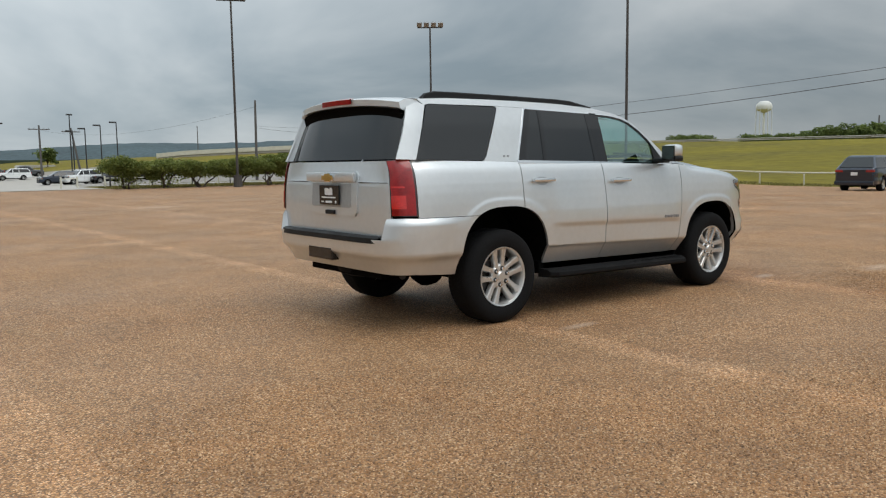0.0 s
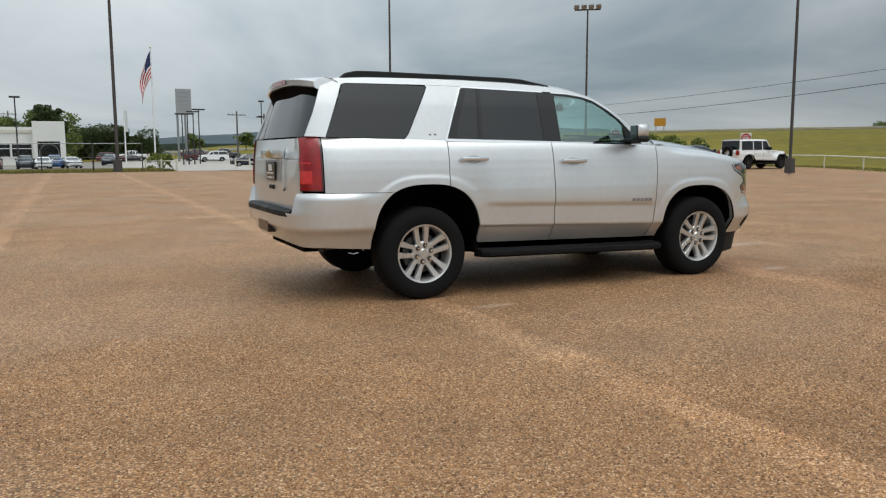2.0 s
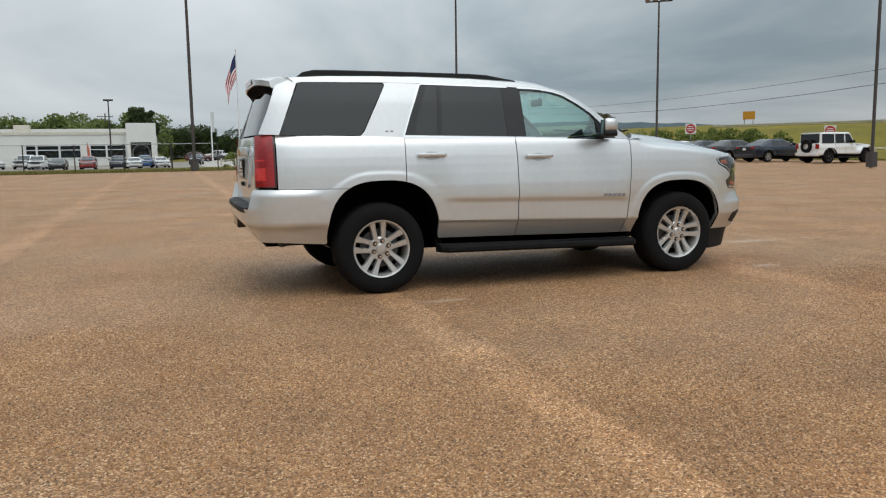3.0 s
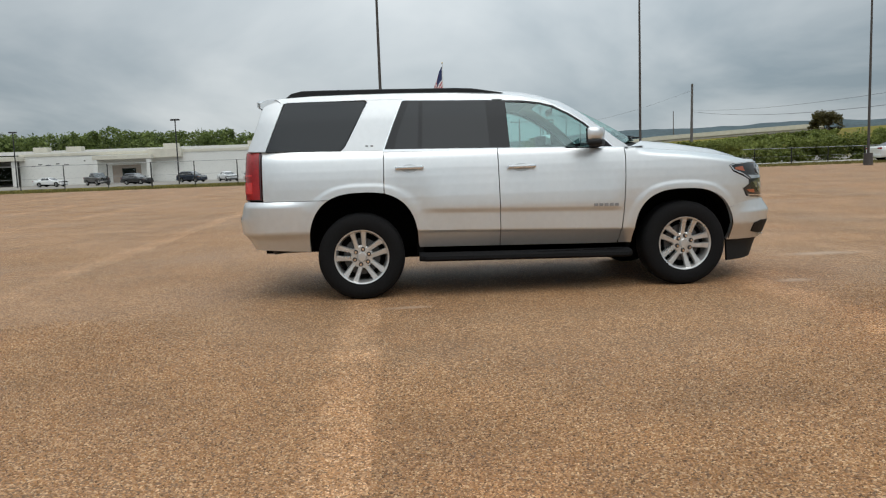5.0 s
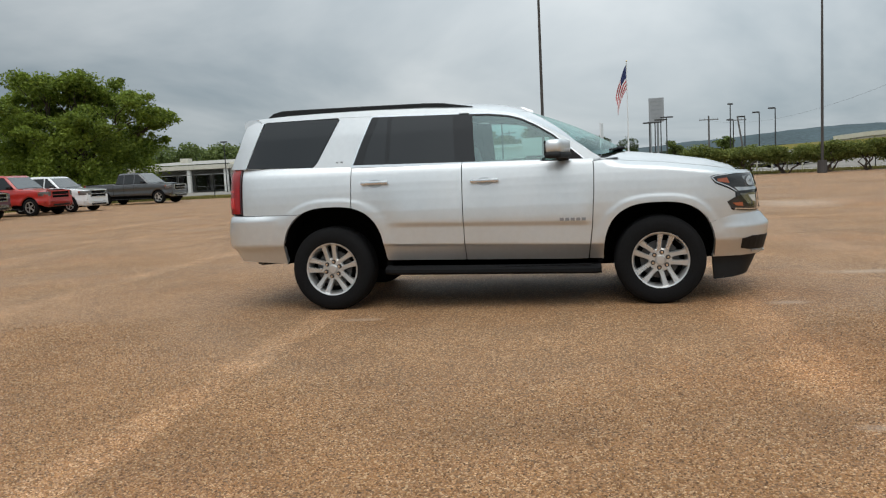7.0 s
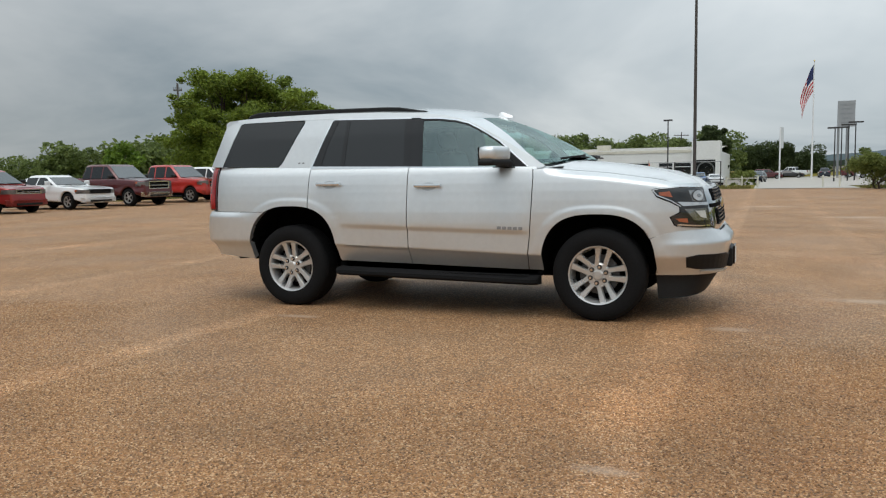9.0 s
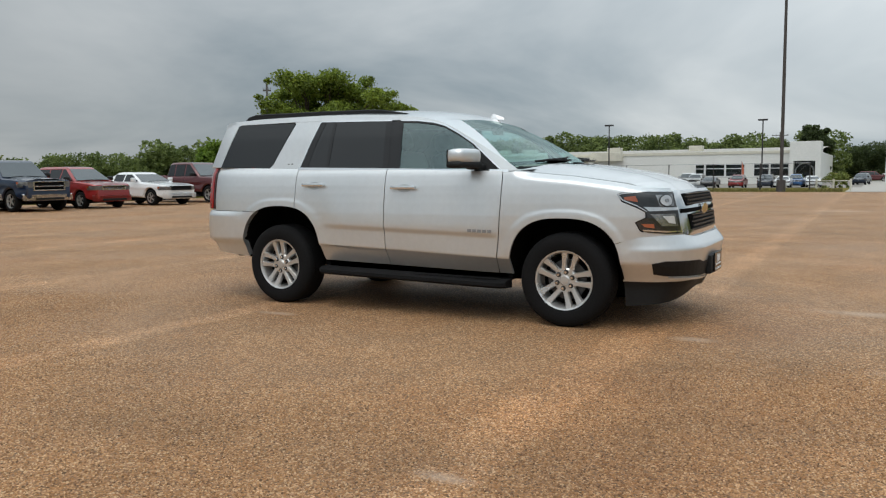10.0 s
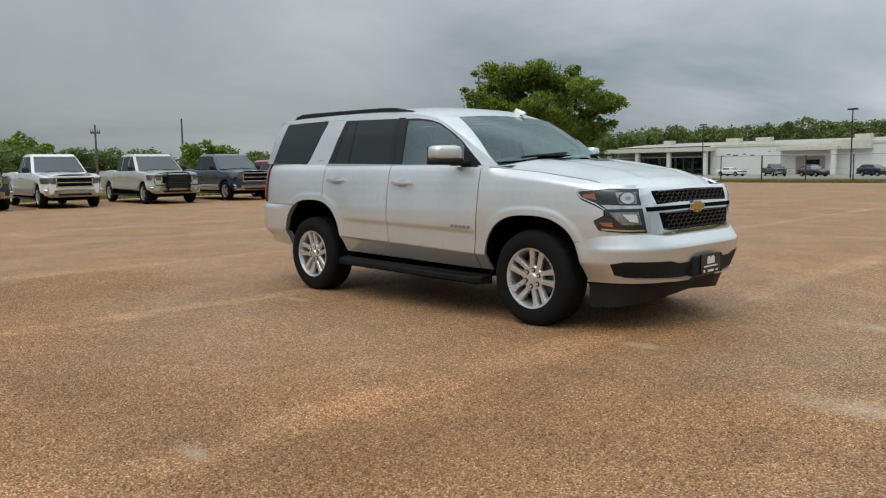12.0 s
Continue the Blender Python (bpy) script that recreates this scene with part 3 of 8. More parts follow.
front_bumper_skin = skin(lambda z: 1.1, lambda z: ramp(z, (0.36, 3.88), (0.40, 3.905), (0.50, 3.925), (0.645, 3.955), (0.662, 3.948), (0.76, 3.865)))
plain_front = front_bumper_skin


def front_bumper_skin(s, z):
    """The corner of the front bumper swells below a ledge."""
    p = plain_front(s, z)
    p.y -= 0.022 * smoothstep(3.42, 3.62, p.x) * ramp(z, (0.40, 0.6), (0.645, 1.0), (0.672, 0.62), (0.76, 0.0)) * min(1.0, abs(p.y) / 0.8)
    return p


dam_skin = skin(lambda z: 1.1, lambda z: ramp(z, (0.18, 3.74), (0.40, 3.87)))


def arch(cx, cz, rx, rz, a0, a1, n=18):
    """A wheel opening with a flattened top."""
    out = []
    for i in range(n + 1):
        a = radians(a0 + (a1 - a0) * i / n)
        c, s = math.cos(a), math.sin(a)
        out.append((cx + rx * math.copysign(abs(c) ** (2 / ARCH_POWER), c), cz + rz * math.copysign(abs(s) ** (2 / ARCH_POWER), s)))
    return out


def belt(x):
    return 1.335 - 0.02 * (x + 0.8)


def wrapped(pts):
    """Points given as (x, z), or as ('r', y, z) and ('f', y, z) on the tail and the nose."""
    out = []
    for p in pts:
        if p[0] == "r":
            out.append((s_rear(p[1]), p[2]))
        elif p[0] == "f":
            out.append((s_front(p[1]), p[2]))
        else:
            out.append((s_x(p[0]), p[1]))
    return out


def glasshouse_y(x, z):
    y = 0.925 - 0.25 * (z - 1.31) - 0.10 * max(0.0, z - 1.60) ** 1.2
    y -= 0.05 * min(1.0, max(0.0, (-0.70 - x) / 0.29)) ** 2
    y -= 0.085 * min(1.2, max(0.0, (x - 1.3) / 1.05)) ** 2
    return y


def glasshouse(x, z):
    return Vector((x, -glasshouse_y(x, z), z))


car = thing("sport_utility_vehicle", pose(0, 0, 0), "silver full-size sport utility vehicle parked on the pebble lot", "car")


def both(name, pts, surf, material, label="", du=0.025, dv=0.02, thick=0.02, out=0.0, smooth=True, parent=None, angle=40):
    made = []
    for side in ("", "flip"):
        made.append(part(name, draped(pts, surf, du, dv, thick, out, side), material, parent or car, label, smooth, angle))
    return made


def door_skin(s, v):
    """The flank with rows that follow the falling crease of the doors."""
    return body(s, v - 0.025 * (s - 1.25))


def sloped(pts):
    return [(s, z + 0.025 * (s - 1.25)) for s, z in pts]


G = 0.004
rear_arch_door = arch(0.03, 0.43, 0.485, 0.527, 72.8, 2, 18)
rear_door = wrapped([(0.232, belt(0.23)), (0.226, 0.950)] + rear_arch_door + [(0.525, 0.445), (1.252 - G, 0.43), (1.248 - G, 0.9), (1.246 - G, belt(1.25))])
both("rear_door", sloped(rear_door), door_skin, SILVER, du=0.04, dv=0.011)
front_door = wrapped([(1.246 + G, belt(1.25)), (1.248 + G, 0.9), (1.252 + G, 0.43), (2.335, 0.405), (2.372, 0.70), (2.392, 1.0), (2.398, 1.2), (2.392, belt(2.39))])
both("front_door", sloped(front_door), door_skin, SILVER, du=0.04, dv=0.011)
quarter = wrapped([(0.226, belt(0.22)), (0.218, 0.955)] + arch(0.03, 0.43, 0.485, 0.527, 74.0, 120, 10) + [(-0.30, 0.900), (-0.838, 0.905), (-0.838, 1.12), (-0.838, belt(-0.84))])
both("quarter_panel", quarter, body, SILVER, du=0.02, dv=0.0125)
fender = wrapped([(2.401, belt(2.4) - 0.012), (2.406, 1.2), (2.400, 1.0), (2.380, 0.70), (2.345, 0.405), (2.455, 0.405)] + arch(2.935, 0.40, 0.468, 0.488, 180, 30, 26)
                 + [(3.418, 0.712), (3.50, 0.736), (3.56, 0.748), (3.60, 0.767), (3.545, 0.795), (3.51, 0.862), (3.585, 0.90), (3.585, 0.94), (3.52, 0.975), (3.41, 1.02), (3.37, 1.08), (3.42, 1.098), (3.62, 1.112)]
                 + [(x, fender_top(x)) for x in (3.55, 3.4, 3.2, 3.0, 2.8, 2.6, 2.5)])
both("front_fender", fender, body, SILVER, du=0.02, dv=0.0125)

both("seam_backing", wrapped([(3.41, 0.655), (3.412, 0.715), (3.50, 0.765), (3.60, 0.795), (3.60, 0.735), (3.50, 0.70)]), body, SILVER, thick=0.0, out=-0.003)
part("seam_backing", draped(wrapped([(3.59, 0.73), (3.59, 0.80), ("f", -0.80, 0.79), ("f", 0.0, 0.765), ("f", 0.0, 0.70), ("f", -0.80, 0.71)]), body, 0.05, 0.03, 0.0, -0.004, "join"), SILVER, car)
# bumpers wrap right round
rb = wrapped([(-0.30, 0.896), (-0.838, 0.900), ("r", -0.93, 0.905), ("r", -0.80, 0.90), ("r", -0.775, 0.86), ("r", -0.765, 0.742), ("r", 0.0, 0.742), ("r", 0.0, 0.47), ("r", -0.8, 0.468), (-0.85, 0.468), (-0.45, 0.44)]
             + arch(0.03, 0.43, 0.485, 0.527, 176, 121, 9))
part("rear_bumper", draped(rb, rear_bumper_skin, 0.04, 0.02, 0.06, 0, "join"), SILVER, car, "", True, 35)
fb = wrapped([(3.395, 0.385)] + arch(2.935, 0.40, 0.468, 0.488, 2, 29.5, 7) + [(3.418, 0.710), (3.50, 0.734), (3.56, 0.746), ("f", -0.80, 0.757), ("f", -0.66, 0.757), ("f", -0.5, 0.735), ("f", 0.0, 0.735), ("f", 0.0, 0.385)])
front_bumper = part("front_bumper", draped(fb, front_bumper_skin, 0.04, 0.0165, 0.03, 0, "join"), SILVER, car, "", True, 30)
dam = wrapped([(3.40, 0.38), ("f", -0.9, 0.38), ("f", 0.0, 0.38), ("f", 0.0, 0.27), ("f", -0.6, 0.225), (3.60, 0.195), (3.42, 0.185)])
part("air_dam", draped(dam, dam_skin, 0.08, 0.05, 0.03, 0, "join"), TRIM, car, "matt black lower air dam", True)
slot = wrapped([("f", -0.885, 0.540), ("f", -0.83, 0.560), ("f", -0.50, 0.550), ("f", -0.40, 0.525), ("f", 0.0, 0.525), ("f", 0.0, 0.410), ("f", -0.4, 0.412), ("f", -0.84, 0.437), ("f", -0.885, 0.455)])
part("bumper_grille", draped(slot, front_bumper_skin, 0.06, 0.04, 0.01, 0.006, "join"), TRIM, front_bumper, "black lower bumper opening")
lip = wrapped([("f", -0.82, 0.426), ("f", -0.4, 0.402), ("f", -0.24, 0.398), ("f", -0.24, 0.384), ("f", -0.4, 0.388), ("f", -0.82, 0.412)])
for side in ("", "flip"):
    part("bumper_lip", draped(lip, front_bumper_skin, 0.06, 0.04, 0.01, 0.016, side), SILVER, front_bumper, "silver lower bumper lip")

# tail: lamps, tailgate with plate recess, step pad, glass
lamp = wrapped([(-0.846, 0.918), (-0.846, 1.335), ("r", -0.845, 1.335), ("r", -0.84, 0.918)])
for lm in both("tail_light", lamp, body, REDDARK, "tall red tail light", out=0.012, dv=0.04, du=0.03):
    flip = "" if lm.name == "tail_light" else "flip"
    for z0, z1, x0, mt in ((0.926, 1.328, -0.860, REDLENS), (1.128, 1.142, -0.93, REDGLOW), (0.975, 1.075, -0.925, REDGLOW)):
        strip = wrapped([(x0, z0), (x0, z1), ("r", -0.852, z1), ("r", -0.852, z0)])
        part("lens", draped(strip, body, 0.03, 0.05, 0.004, 0.019 if mt == REDGLOW else 0.016, flip), mt, lm, "", True)
gate = wrapped([("r", -0.828, 0.748), ("r", -0.832, 1.332), ("r", 0.0, 1.332), ("r", 0.0, 0.748)])
tailgate = part("tailgate", draped(gate, body, 0.05, 0.025, 0.02, 0, "join"), SILVER, car, "", True, 30)
rec = wrapped([("r", -0.355, 0.90), ("r", -0.385, 0.93), ("r", -0.395, 1.22), ("r", -0.36, 1.255), ("r", 0.0, 1.255), ("r", 0.0, 0.90)])
part("plate_surround", draped(rec, body, 0.05, 0.03, 0.02, 0.014, "join"), SILVER, tailgate, "raised silver plate surround", True, 30)
# flat darker panel: the shade of a sunk plate well is in its colour
well = wrapped([("r", -0.29, 0.965), ("r", -0.31, 0.98), ("r", -0.31, 1.155), ("r", 0.0, 1.155), ("r", 0.0, 0.965)])
part("plate_well", draped(well, body, 0.05, 0.05, 0.004, 0.018, "join"), mat("silver_recess_shade", (0.40, 0.41, 0.415), 0.4, 0.5), tailgate)
bm = bmesh.new()
box(bm, -1.034, -1.0, -0.375, 0.375, 1.172, 1.248, 0.012)
part("tailgate_handle", bm, SILVER, tailgate, "silver tailgate handle bar", True)
bm = bmesh.new()
box(bm, -1.034, -1.0, -0.07, 0.07, 0.905, 0.94, 0.008)
part("latch", bm, TRIM, tailgate)


def dealer_plate(x, z, sign, parent):
    """A black paper plate with a white print that is drawn as bars."""
    bm = bmesh.new()
    box(bm, min(x, x + sign * 0.012), max(x, x + sign * 0.012), -0.155, 0.155, z - 0.08, z + 0.08, 0.003)
    pl = part("licence_plate", bm, GLOSSBLACK, parent, "black dealer plate with white print")
    f = x + sign * 0.012
    for y0, y1, z0, z1 in ((-0.06, 0.06, z, z + 0.05), (-0.05, -0.02, z + 0.05, z + 0.06), (0.01, 0.05, z + 0.05, z + 0.058), (-0.11, 0.11, z - 0.025, z - 0.014), (-0.12, -0.1, z - 0.065, z - 0.045), (-0.05, 0.05, z - 0.065, z - 0.048), (0.08, 0.12, z - 0.062, z - 0.05)):
        bm = bmesh.new()
        box(bm, min(f, f + sign * 0.003), max(f, f + sign * 0.003), y0, y1, z0, z1)
        part("print_bar", bm, WHITEPLATE, pl)
    return pl


dealer_plate(-1.022, 1.062, -1, tailgate)


def badge(cx, cy, cz, sign, parent, k=1.0):
    """A plain gold cross bar with a bright rim."""
    bm = bmesh.new()
    for g, t in ((0.012 * k, 0.0),):
        box(bm, min(cx, cx + sign * 0.012), max(cx, cx + sign * 0.012), cy - 0.115 * k, cy + 0.115 * k, cz - 0.030 * k, cz + 0.030 * k, 0.004)
        box(bm, min(cx, cx + sign * 0.011), max(cx, cx + sign * 0.011), cy - 0.062 * k, cy + 0.062 * k, cz - 0.048 * k, cz + 0.048 * k, 0.004)
    rim = part("badge", bm, CHROME, parent, "gold cross-bar badge with a chrome rim", True)
    bm = bmesh.new()
    f = cx + sign * 0.012
    box(bm, min(f, f + sign * 0.006), max(f, f + sign * 0.006), cy - 0.103 * k, cy + 0.103 * k, cz - 0.021 * k, cz + 0.021 * k, 0.003)
    box(bm, min(f, f + sign * 0.005), max(f, f + sign * 0.005), cy - 0.050 * k, cy + 0.050 * k, cz - 0.038 * k, cz + 0.038 * k, 0.003)
    part("badge_fill", bm, GOLD, rim)


badge(-1.034, 0.0, 1.205, -1, tailgate, 0.82)
for y0, z0, w in ((0.62, 0.93, 0.14), (0.60, 0.815, 0.2)):
    bm = bmesh.new()
    for i in range(4):
        box(bm, -1.0, -0.985, y0 + i * w / 4, y0 + (i + 0.7) * w / 4, z0, z0 + 0.022)
    part("model_lettering", bm, CHROME, tailgate)

# step pad across the bumper
rows = []
for k in range(25):
    y = -0.765 + 1.53 * k / 24
    c = 1 - abs(y / 1.0) ** 6
    rows.append([(-1.106 * max(c, 0.01) ** (1 / 6) + dx, y, z) for dx, z in ((-0.008, 0.712), (-0.007, 0.752), (0.02, 0.764), (0.16, 0.758))])
bm = bmesh.new()
gridmesh(bm, rows)
part("step_pad", bm, TRIM, car, "black rubber bumper step pad", True)
bm = bmesh.new()
box(bm, -1.098, -0.95, -0.13, 0.26, 0.535, 0.645, 0.015)
part("hitch_cover", bm, GLOSSBLACK, car, "black hitch opening cover")
bm = bmesh.new()
spun(bm, [(0.001, -0.09), (0.27, -0.09), (0.35, -0.05), (0.37, 0.0), (0.35, 0.05), (0.27, 0.09), (0.001, 0.09)], 0, 32)
bmesh.ops.rotate(bm, verts=bm.verts, matrix=Matrix.Rotation(radians(90), 3, "X"))
bmesh.ops.translate(bm, verts=bm.verts, vec=(-0.56, 0.0, 0.46))
part("spare_wheel", bm, RUBBER, car, "spare wheel slung under the tail", True)
bm = bmesh.new()
pipe(bm, [(-0.5, -0.50, 0.43), (-0.70, -0.55, 0.43), (-0.80, -0.70, 0.435)], 0.028)
part("tail_pipe", bm, DARKSTEEL, car)
bm = bmesh.new()
pipe(bm, [(0.0, -0.85, 0.36), (0.0, 0.85, 0.36)], 0.06)
spun(bm, [(0.02, -0.14), (0.15, -0.08), (0.17, 0.0), (0.15, 0.08), (0.02, 0.14)], 0.05, 16, 0.0, 0.36)
part("rear_axle", bm, UNDER, car)

# glass of the tail
def tail_glass(v, z, out=0.0):
    hw = ramp(z, (1.345, 0.835), (1.74, 0.755))
    xc = ramp(z, (1.345, -0.965), (1.55, -0.90), (1.74, -0.835))
    return (xc + 0.06 * abs(v) ** 4 - out, v * hw, z)


bm = bmesh.new()
gridmesh(bm, [[tail_glass(-1 + 2 * i / 20, 1.345 + 0.40 * j / 8) for i in range(21)] for j in range(9)])
part("rear_glass", bm, PRIVACY, car, "dark tinted rear window", True)
for sy in (-1, 1):
    bm = bmesh.new()
    edge = [(-0.967, 1.343), (-0.887, 1.53), (-0.814, 1.737)]
    gridmesh(bm, [[tail_glass(sy * 0.995, z, 0.004), (x, sy * (glasshouse_y(x, z) + 0.001), z)] for x, z in edge])
    part("pillar_return", bm, SILVER, car, "", True)
for sy in (-1, 1):
    bm = bmesh.new()
    box(bm, -1.0, -0.96, min(sy * 0.40, sy * 0.80), max(sy * 0.40, sy * 0.80), 1.166, 1.170)
    part("gate_seam", bm, GLOSSBLACK, tailgate)

# pillars, roof sides and side glass
QW = [(-0.803, 1.340), (-0.628, 1.752), (-0.60, 1.765), (0.075, 1.762), (0.095, 1.75), (-0.115, 1.36), (-0.15, 1.328)]
RW = [(0.238, 1.322), (0.315, 1.52), (0.412, 1.748), (0.43, 1.757), (1.225, 1.737), (1.250, 1.297)]
FW = [(1.338, 1.293), (1.318, 1.733), (1.50, 1.726), (1.66, 1.705), (1.78, 1.672), (1.92, 1.600), (2.06, 1.512), (2.32, 1.283)]
TOPLINE = [(-0.70, 1.802), (-0.4, 1.818), (0.0, 1.823), (0.4, 1.823), (0.9, 1.813), (1.3, 1.789), (1.55, 1.758), (1.72, 1.720), (1.86, 1.66), (2.0, 1.582), (2.12, 1.512), (2.30, 1.40), (2.47, 1.290)]
rail = TOPLINE + [(2.44, 1.268), (2.345, 1.275), (2.072, 1.518), (1.93, 1.610), (1.785, 1.683), (1.66, 1.717), (1.5, 1.738), (1.318, 1.745), (0.42, 1.768), (0.09, 1.773), (-0.60, 1.768), (-0.645, 1.755)]
both("roof_side", rail, glasshouse, SILVER, thick=0.03)
both("rear_pillar", [(-0.965, 1.345), (-0.885, 1.53), (-0.812, 1.735), (-0.702, 1.780), (-0.638, 1.757), (-0.806, 1.339)], glasshouse, SILVER)
both("centre_pillar", [(-0.145, 1.322), (-0.105, 1.36), (0.105, 1.752), (0.088, 1.771), (0.42, 1.766), (0.400, 1.748), (0.303, 1.52), (0.226, 1.316)], glasshouse, SILVER)
both("door_pillar", [(1.250, 1.299), (1.225, 1.735), (1.320, 1.732), (1.340, 1.295)], glasshouse, GLOSSBLACK, "gloss black pillar between the doors", out=0.002)
both("quarter_window", QW, glasshouse, PRIVACY, "dark privacy glass", out=0.001, thick=0.01)
for rw in both("rear_door_window", RW, glasshouse, PRIVACY, "dark privacy glass", out=0.001, thick=0.01):
    flip = "" if rw.name == "rear_door_window" else "flip"
    for strip in ([(0.24, 1.322), (0.318, 1.52), (0.416, 1.752), (0.475, 1.752), (0.375, 1.5), (0.325, 1.32)], [(0.535, 1.318), (0.565, 1.752), (0.60, 1.752), (0.575, 1.317)], [(1.185, 1.30), (1.165, 1.738), (1.226, 1.737), (1.25, 1.298)]):
        part("window_divider", draped(strip, glasshouse, 0.1, 0.1, 0.004, 0.004, flip), GLOSSBLACK, rw)
for fw in both("front_door_window", FW, glasshouse, CLEAR, "green-tinted clear side window", thick=0.0, out=-0.006):
    fw.visible_shadow = False
    flip = "" if fw.name == "front_door_window" else "flip"
    part("mirror_sail", draped([(2.12, 1.292), (2.10, 1.46), (2.32, 1.288)], glasshouse, 0.1, 0.1, 0.01, 0.004, flip), TRIM, fw)
    edge = [(1.338, 1.293), (1.318, 1.738), (1.5, 1.731), (1.66, 1.710), (1.782, 1.677), (1.924, 1.604), (2.066, 1.516), (2.33, 1.283), (2.30, 1.283), (2.05, 1.503), (1.912, 1.588), (1.772, 1.660), (1.656, 1.692), (1.5, 1.712), (1.345, 1.718), (1.365, 1.293)]
    part("window_seal", draped(edge, glasshouse, 0.1, 0.1, 0.01, 0.001, flip), GLOSSBLACK, fw)
for a, b2, nm in ((0.225, 1.247, "belt_strip"), (1.253, 2.40, "belt_strip")):
    pts = [(a, belt(a) - 0.012), (a, belt(a) + 0.010), (b2, belt(b2) + 0.010), (b2, belt(b2) - 0.012)]
    both(nm, pts, glasshouse, CHROME, "", du=0.1, thick=0.012, out=0.013, smooth=False)
def outlined(path, w):
    """A narrow band along a path, laid to its outer side."""
    outer = []
    for i, (x, z) in enumerate(path):
        a, b = path[max(0, i - 1)], path[min(len(path) - 1, i + 1)]
        dx, dz = b[0] - a[0], b[1] - a[1]
        n = math.hypot(dx, dz)
        outer.append((x - dz / n * w, z + dx / n * w))
    return path + outer[::-1]


both("window_trim", outlined(RW[:5], 0.011), glasshouse, CHROME, "", du=0.1, dv=0.1, thick=0.008, out=0.006, smooth=False)
both("window_trim", outlined(FW[1:], 0.011), glasshouse, CHROME, "", du=0.1, dv=0.1, thick=0.008, out=0.006, smooth=False)
both("crease_strip", [(2.40, 1.24), (2.40, 1.29), (2.53, 1.285), (2.53, 1.25)], glasshouse, SILVER, thick=0.02, out=-0.01)

# roof, screen and bonnet
def roof_edge(x):
    z = float(np.interp(x, [p[0] for p in TOPLINE], [p[1] for p in TOPLINE]))
    return glasshouse_y(x, z), z


def screen(u, v):
    """The windscreen from its top edge (u = 0) to the cowl (u = 1)."""
    top = Vector((1.845 + 0.012 * v * v, 0.660 * v, 1.757 - 0.03 * v * v))
    low = Vector((2.74 - 0.345 * abs(v) ** 2.2, 0.80 * v, 1.345 - 0.035 * v * v))
    p = top.lerp(low, u)
    p.z += 0.035 * math.sin(math.pi * u)
    return p


ROOF_END = 1.60
rows = []
for i in range(28):
    row = []
    for j in range(25):
        v = -1 + 2 * j / 24
        x = -0.72 + (ROOF_END + 0.72) * i / 27
        ye, ze = roof_edge(x)
        crown = ramp(x, (-0.72, 0.038), (0.3, 0.048), (1.2, 0.074), (1.6, 0.088))
        row.append(Vector((x, v * ye, ze + crown * (1 - abs(v) ** 3.2))))
    rows.append(row)
last = rows[-1]
for k in (0.2, 0.4, 0.6, 0.8, 1.0):
    rows.append([last[j].lerp(screen(0, -1 + 2 * j / 24), k) + Vector((0, 0, 0.014 * math.sin(math.pi * k) * (1 - abs(j / 12 - 1) ** 4))) for j in range(25)])
bm = bmesh.new()
gridmesh(bm, rows)
part("roof", bm, SILVER, car, "", True, 60)
for sy in (-1, 1):
    rows = []
    for i in range(13):
        u = i / 12
        x = ROOF_END + (2.47 - ROOF_END) * u
        ye, ze = roof_edge(x)
        outer, inner = Vector((x, sy * ye, ze)), screen(u, sy)
        mid = outer.lerp(inner, 0.5) + Vector((0.004, sy * 0.004, 0.008)) * min(1.0, i / 2)
        rows.append([outer, mid, inner + Vector((0, 0, 0.003 if i else 0.0))])
    bm = bmesh.new()
    gridmesh(bm, rows)
    part("screen_pillar", bm, SILVER, car, "", True, 70)
rows = [[screen(i / 14, -1 + 2 * j / 20) for j in range(21)] for i in range(15)]
bm = bmesh.new()
gridmesh(bm, rows)
ws = part("windscreen", bm, SCREENGLASS, car, "green-tinted windscreen", True)
ws.visible_shadow = False
WS_LOW = rows[-1]
bm = bmesh.new()
gridmesh(bm, [[Vector(p) + Vector((-0.005 - 0.06 * i, 0, 0.002 + 0.03 * i)) for p in WS_LOW] for i in range(2)])
part("screen_band", bm, GLOSSBLACK, car, "", True)
bm = bmesh.new()
gridmesh(bm, [[Vector(p) + Vector((-0.02 + 0.14 * i, 0, -0.012 - 0.045 * i)) for p in WS_LOW] for i in range(2)])
part("cowl", bm, TRIM, car, "", True)


def bonnet(u, v):
    x0, x1 = 2.80 - 0.34 * abs(v) ** 2.2, 3.765 - 0.17 * abs(v) ** 2.5
    x = x0 + (x1 - x0) * u
    hw = ramp(x, (2.4, 0.862), (2.9, 0.868), (3.4, 0.845), (3.6, 0.80), (3.8, 0.74))
    z = fender_top(x) + 0.085 * (1 - abs(v) ** 2.4) * ramp(u, (0, 1.0), (0.7, 0.85), (1, 0.32))
    z += 0.018 * smoothstep(0.44, 0.52, abs(v)) * (1 - smoothstep(0.62, 0.98, abs(v))) * (1 - u * 0.7)
    z -= 0.05 * smoothstep(0.88, 1.0, u)
    return Vector((x, v * hw, z + 0.004))


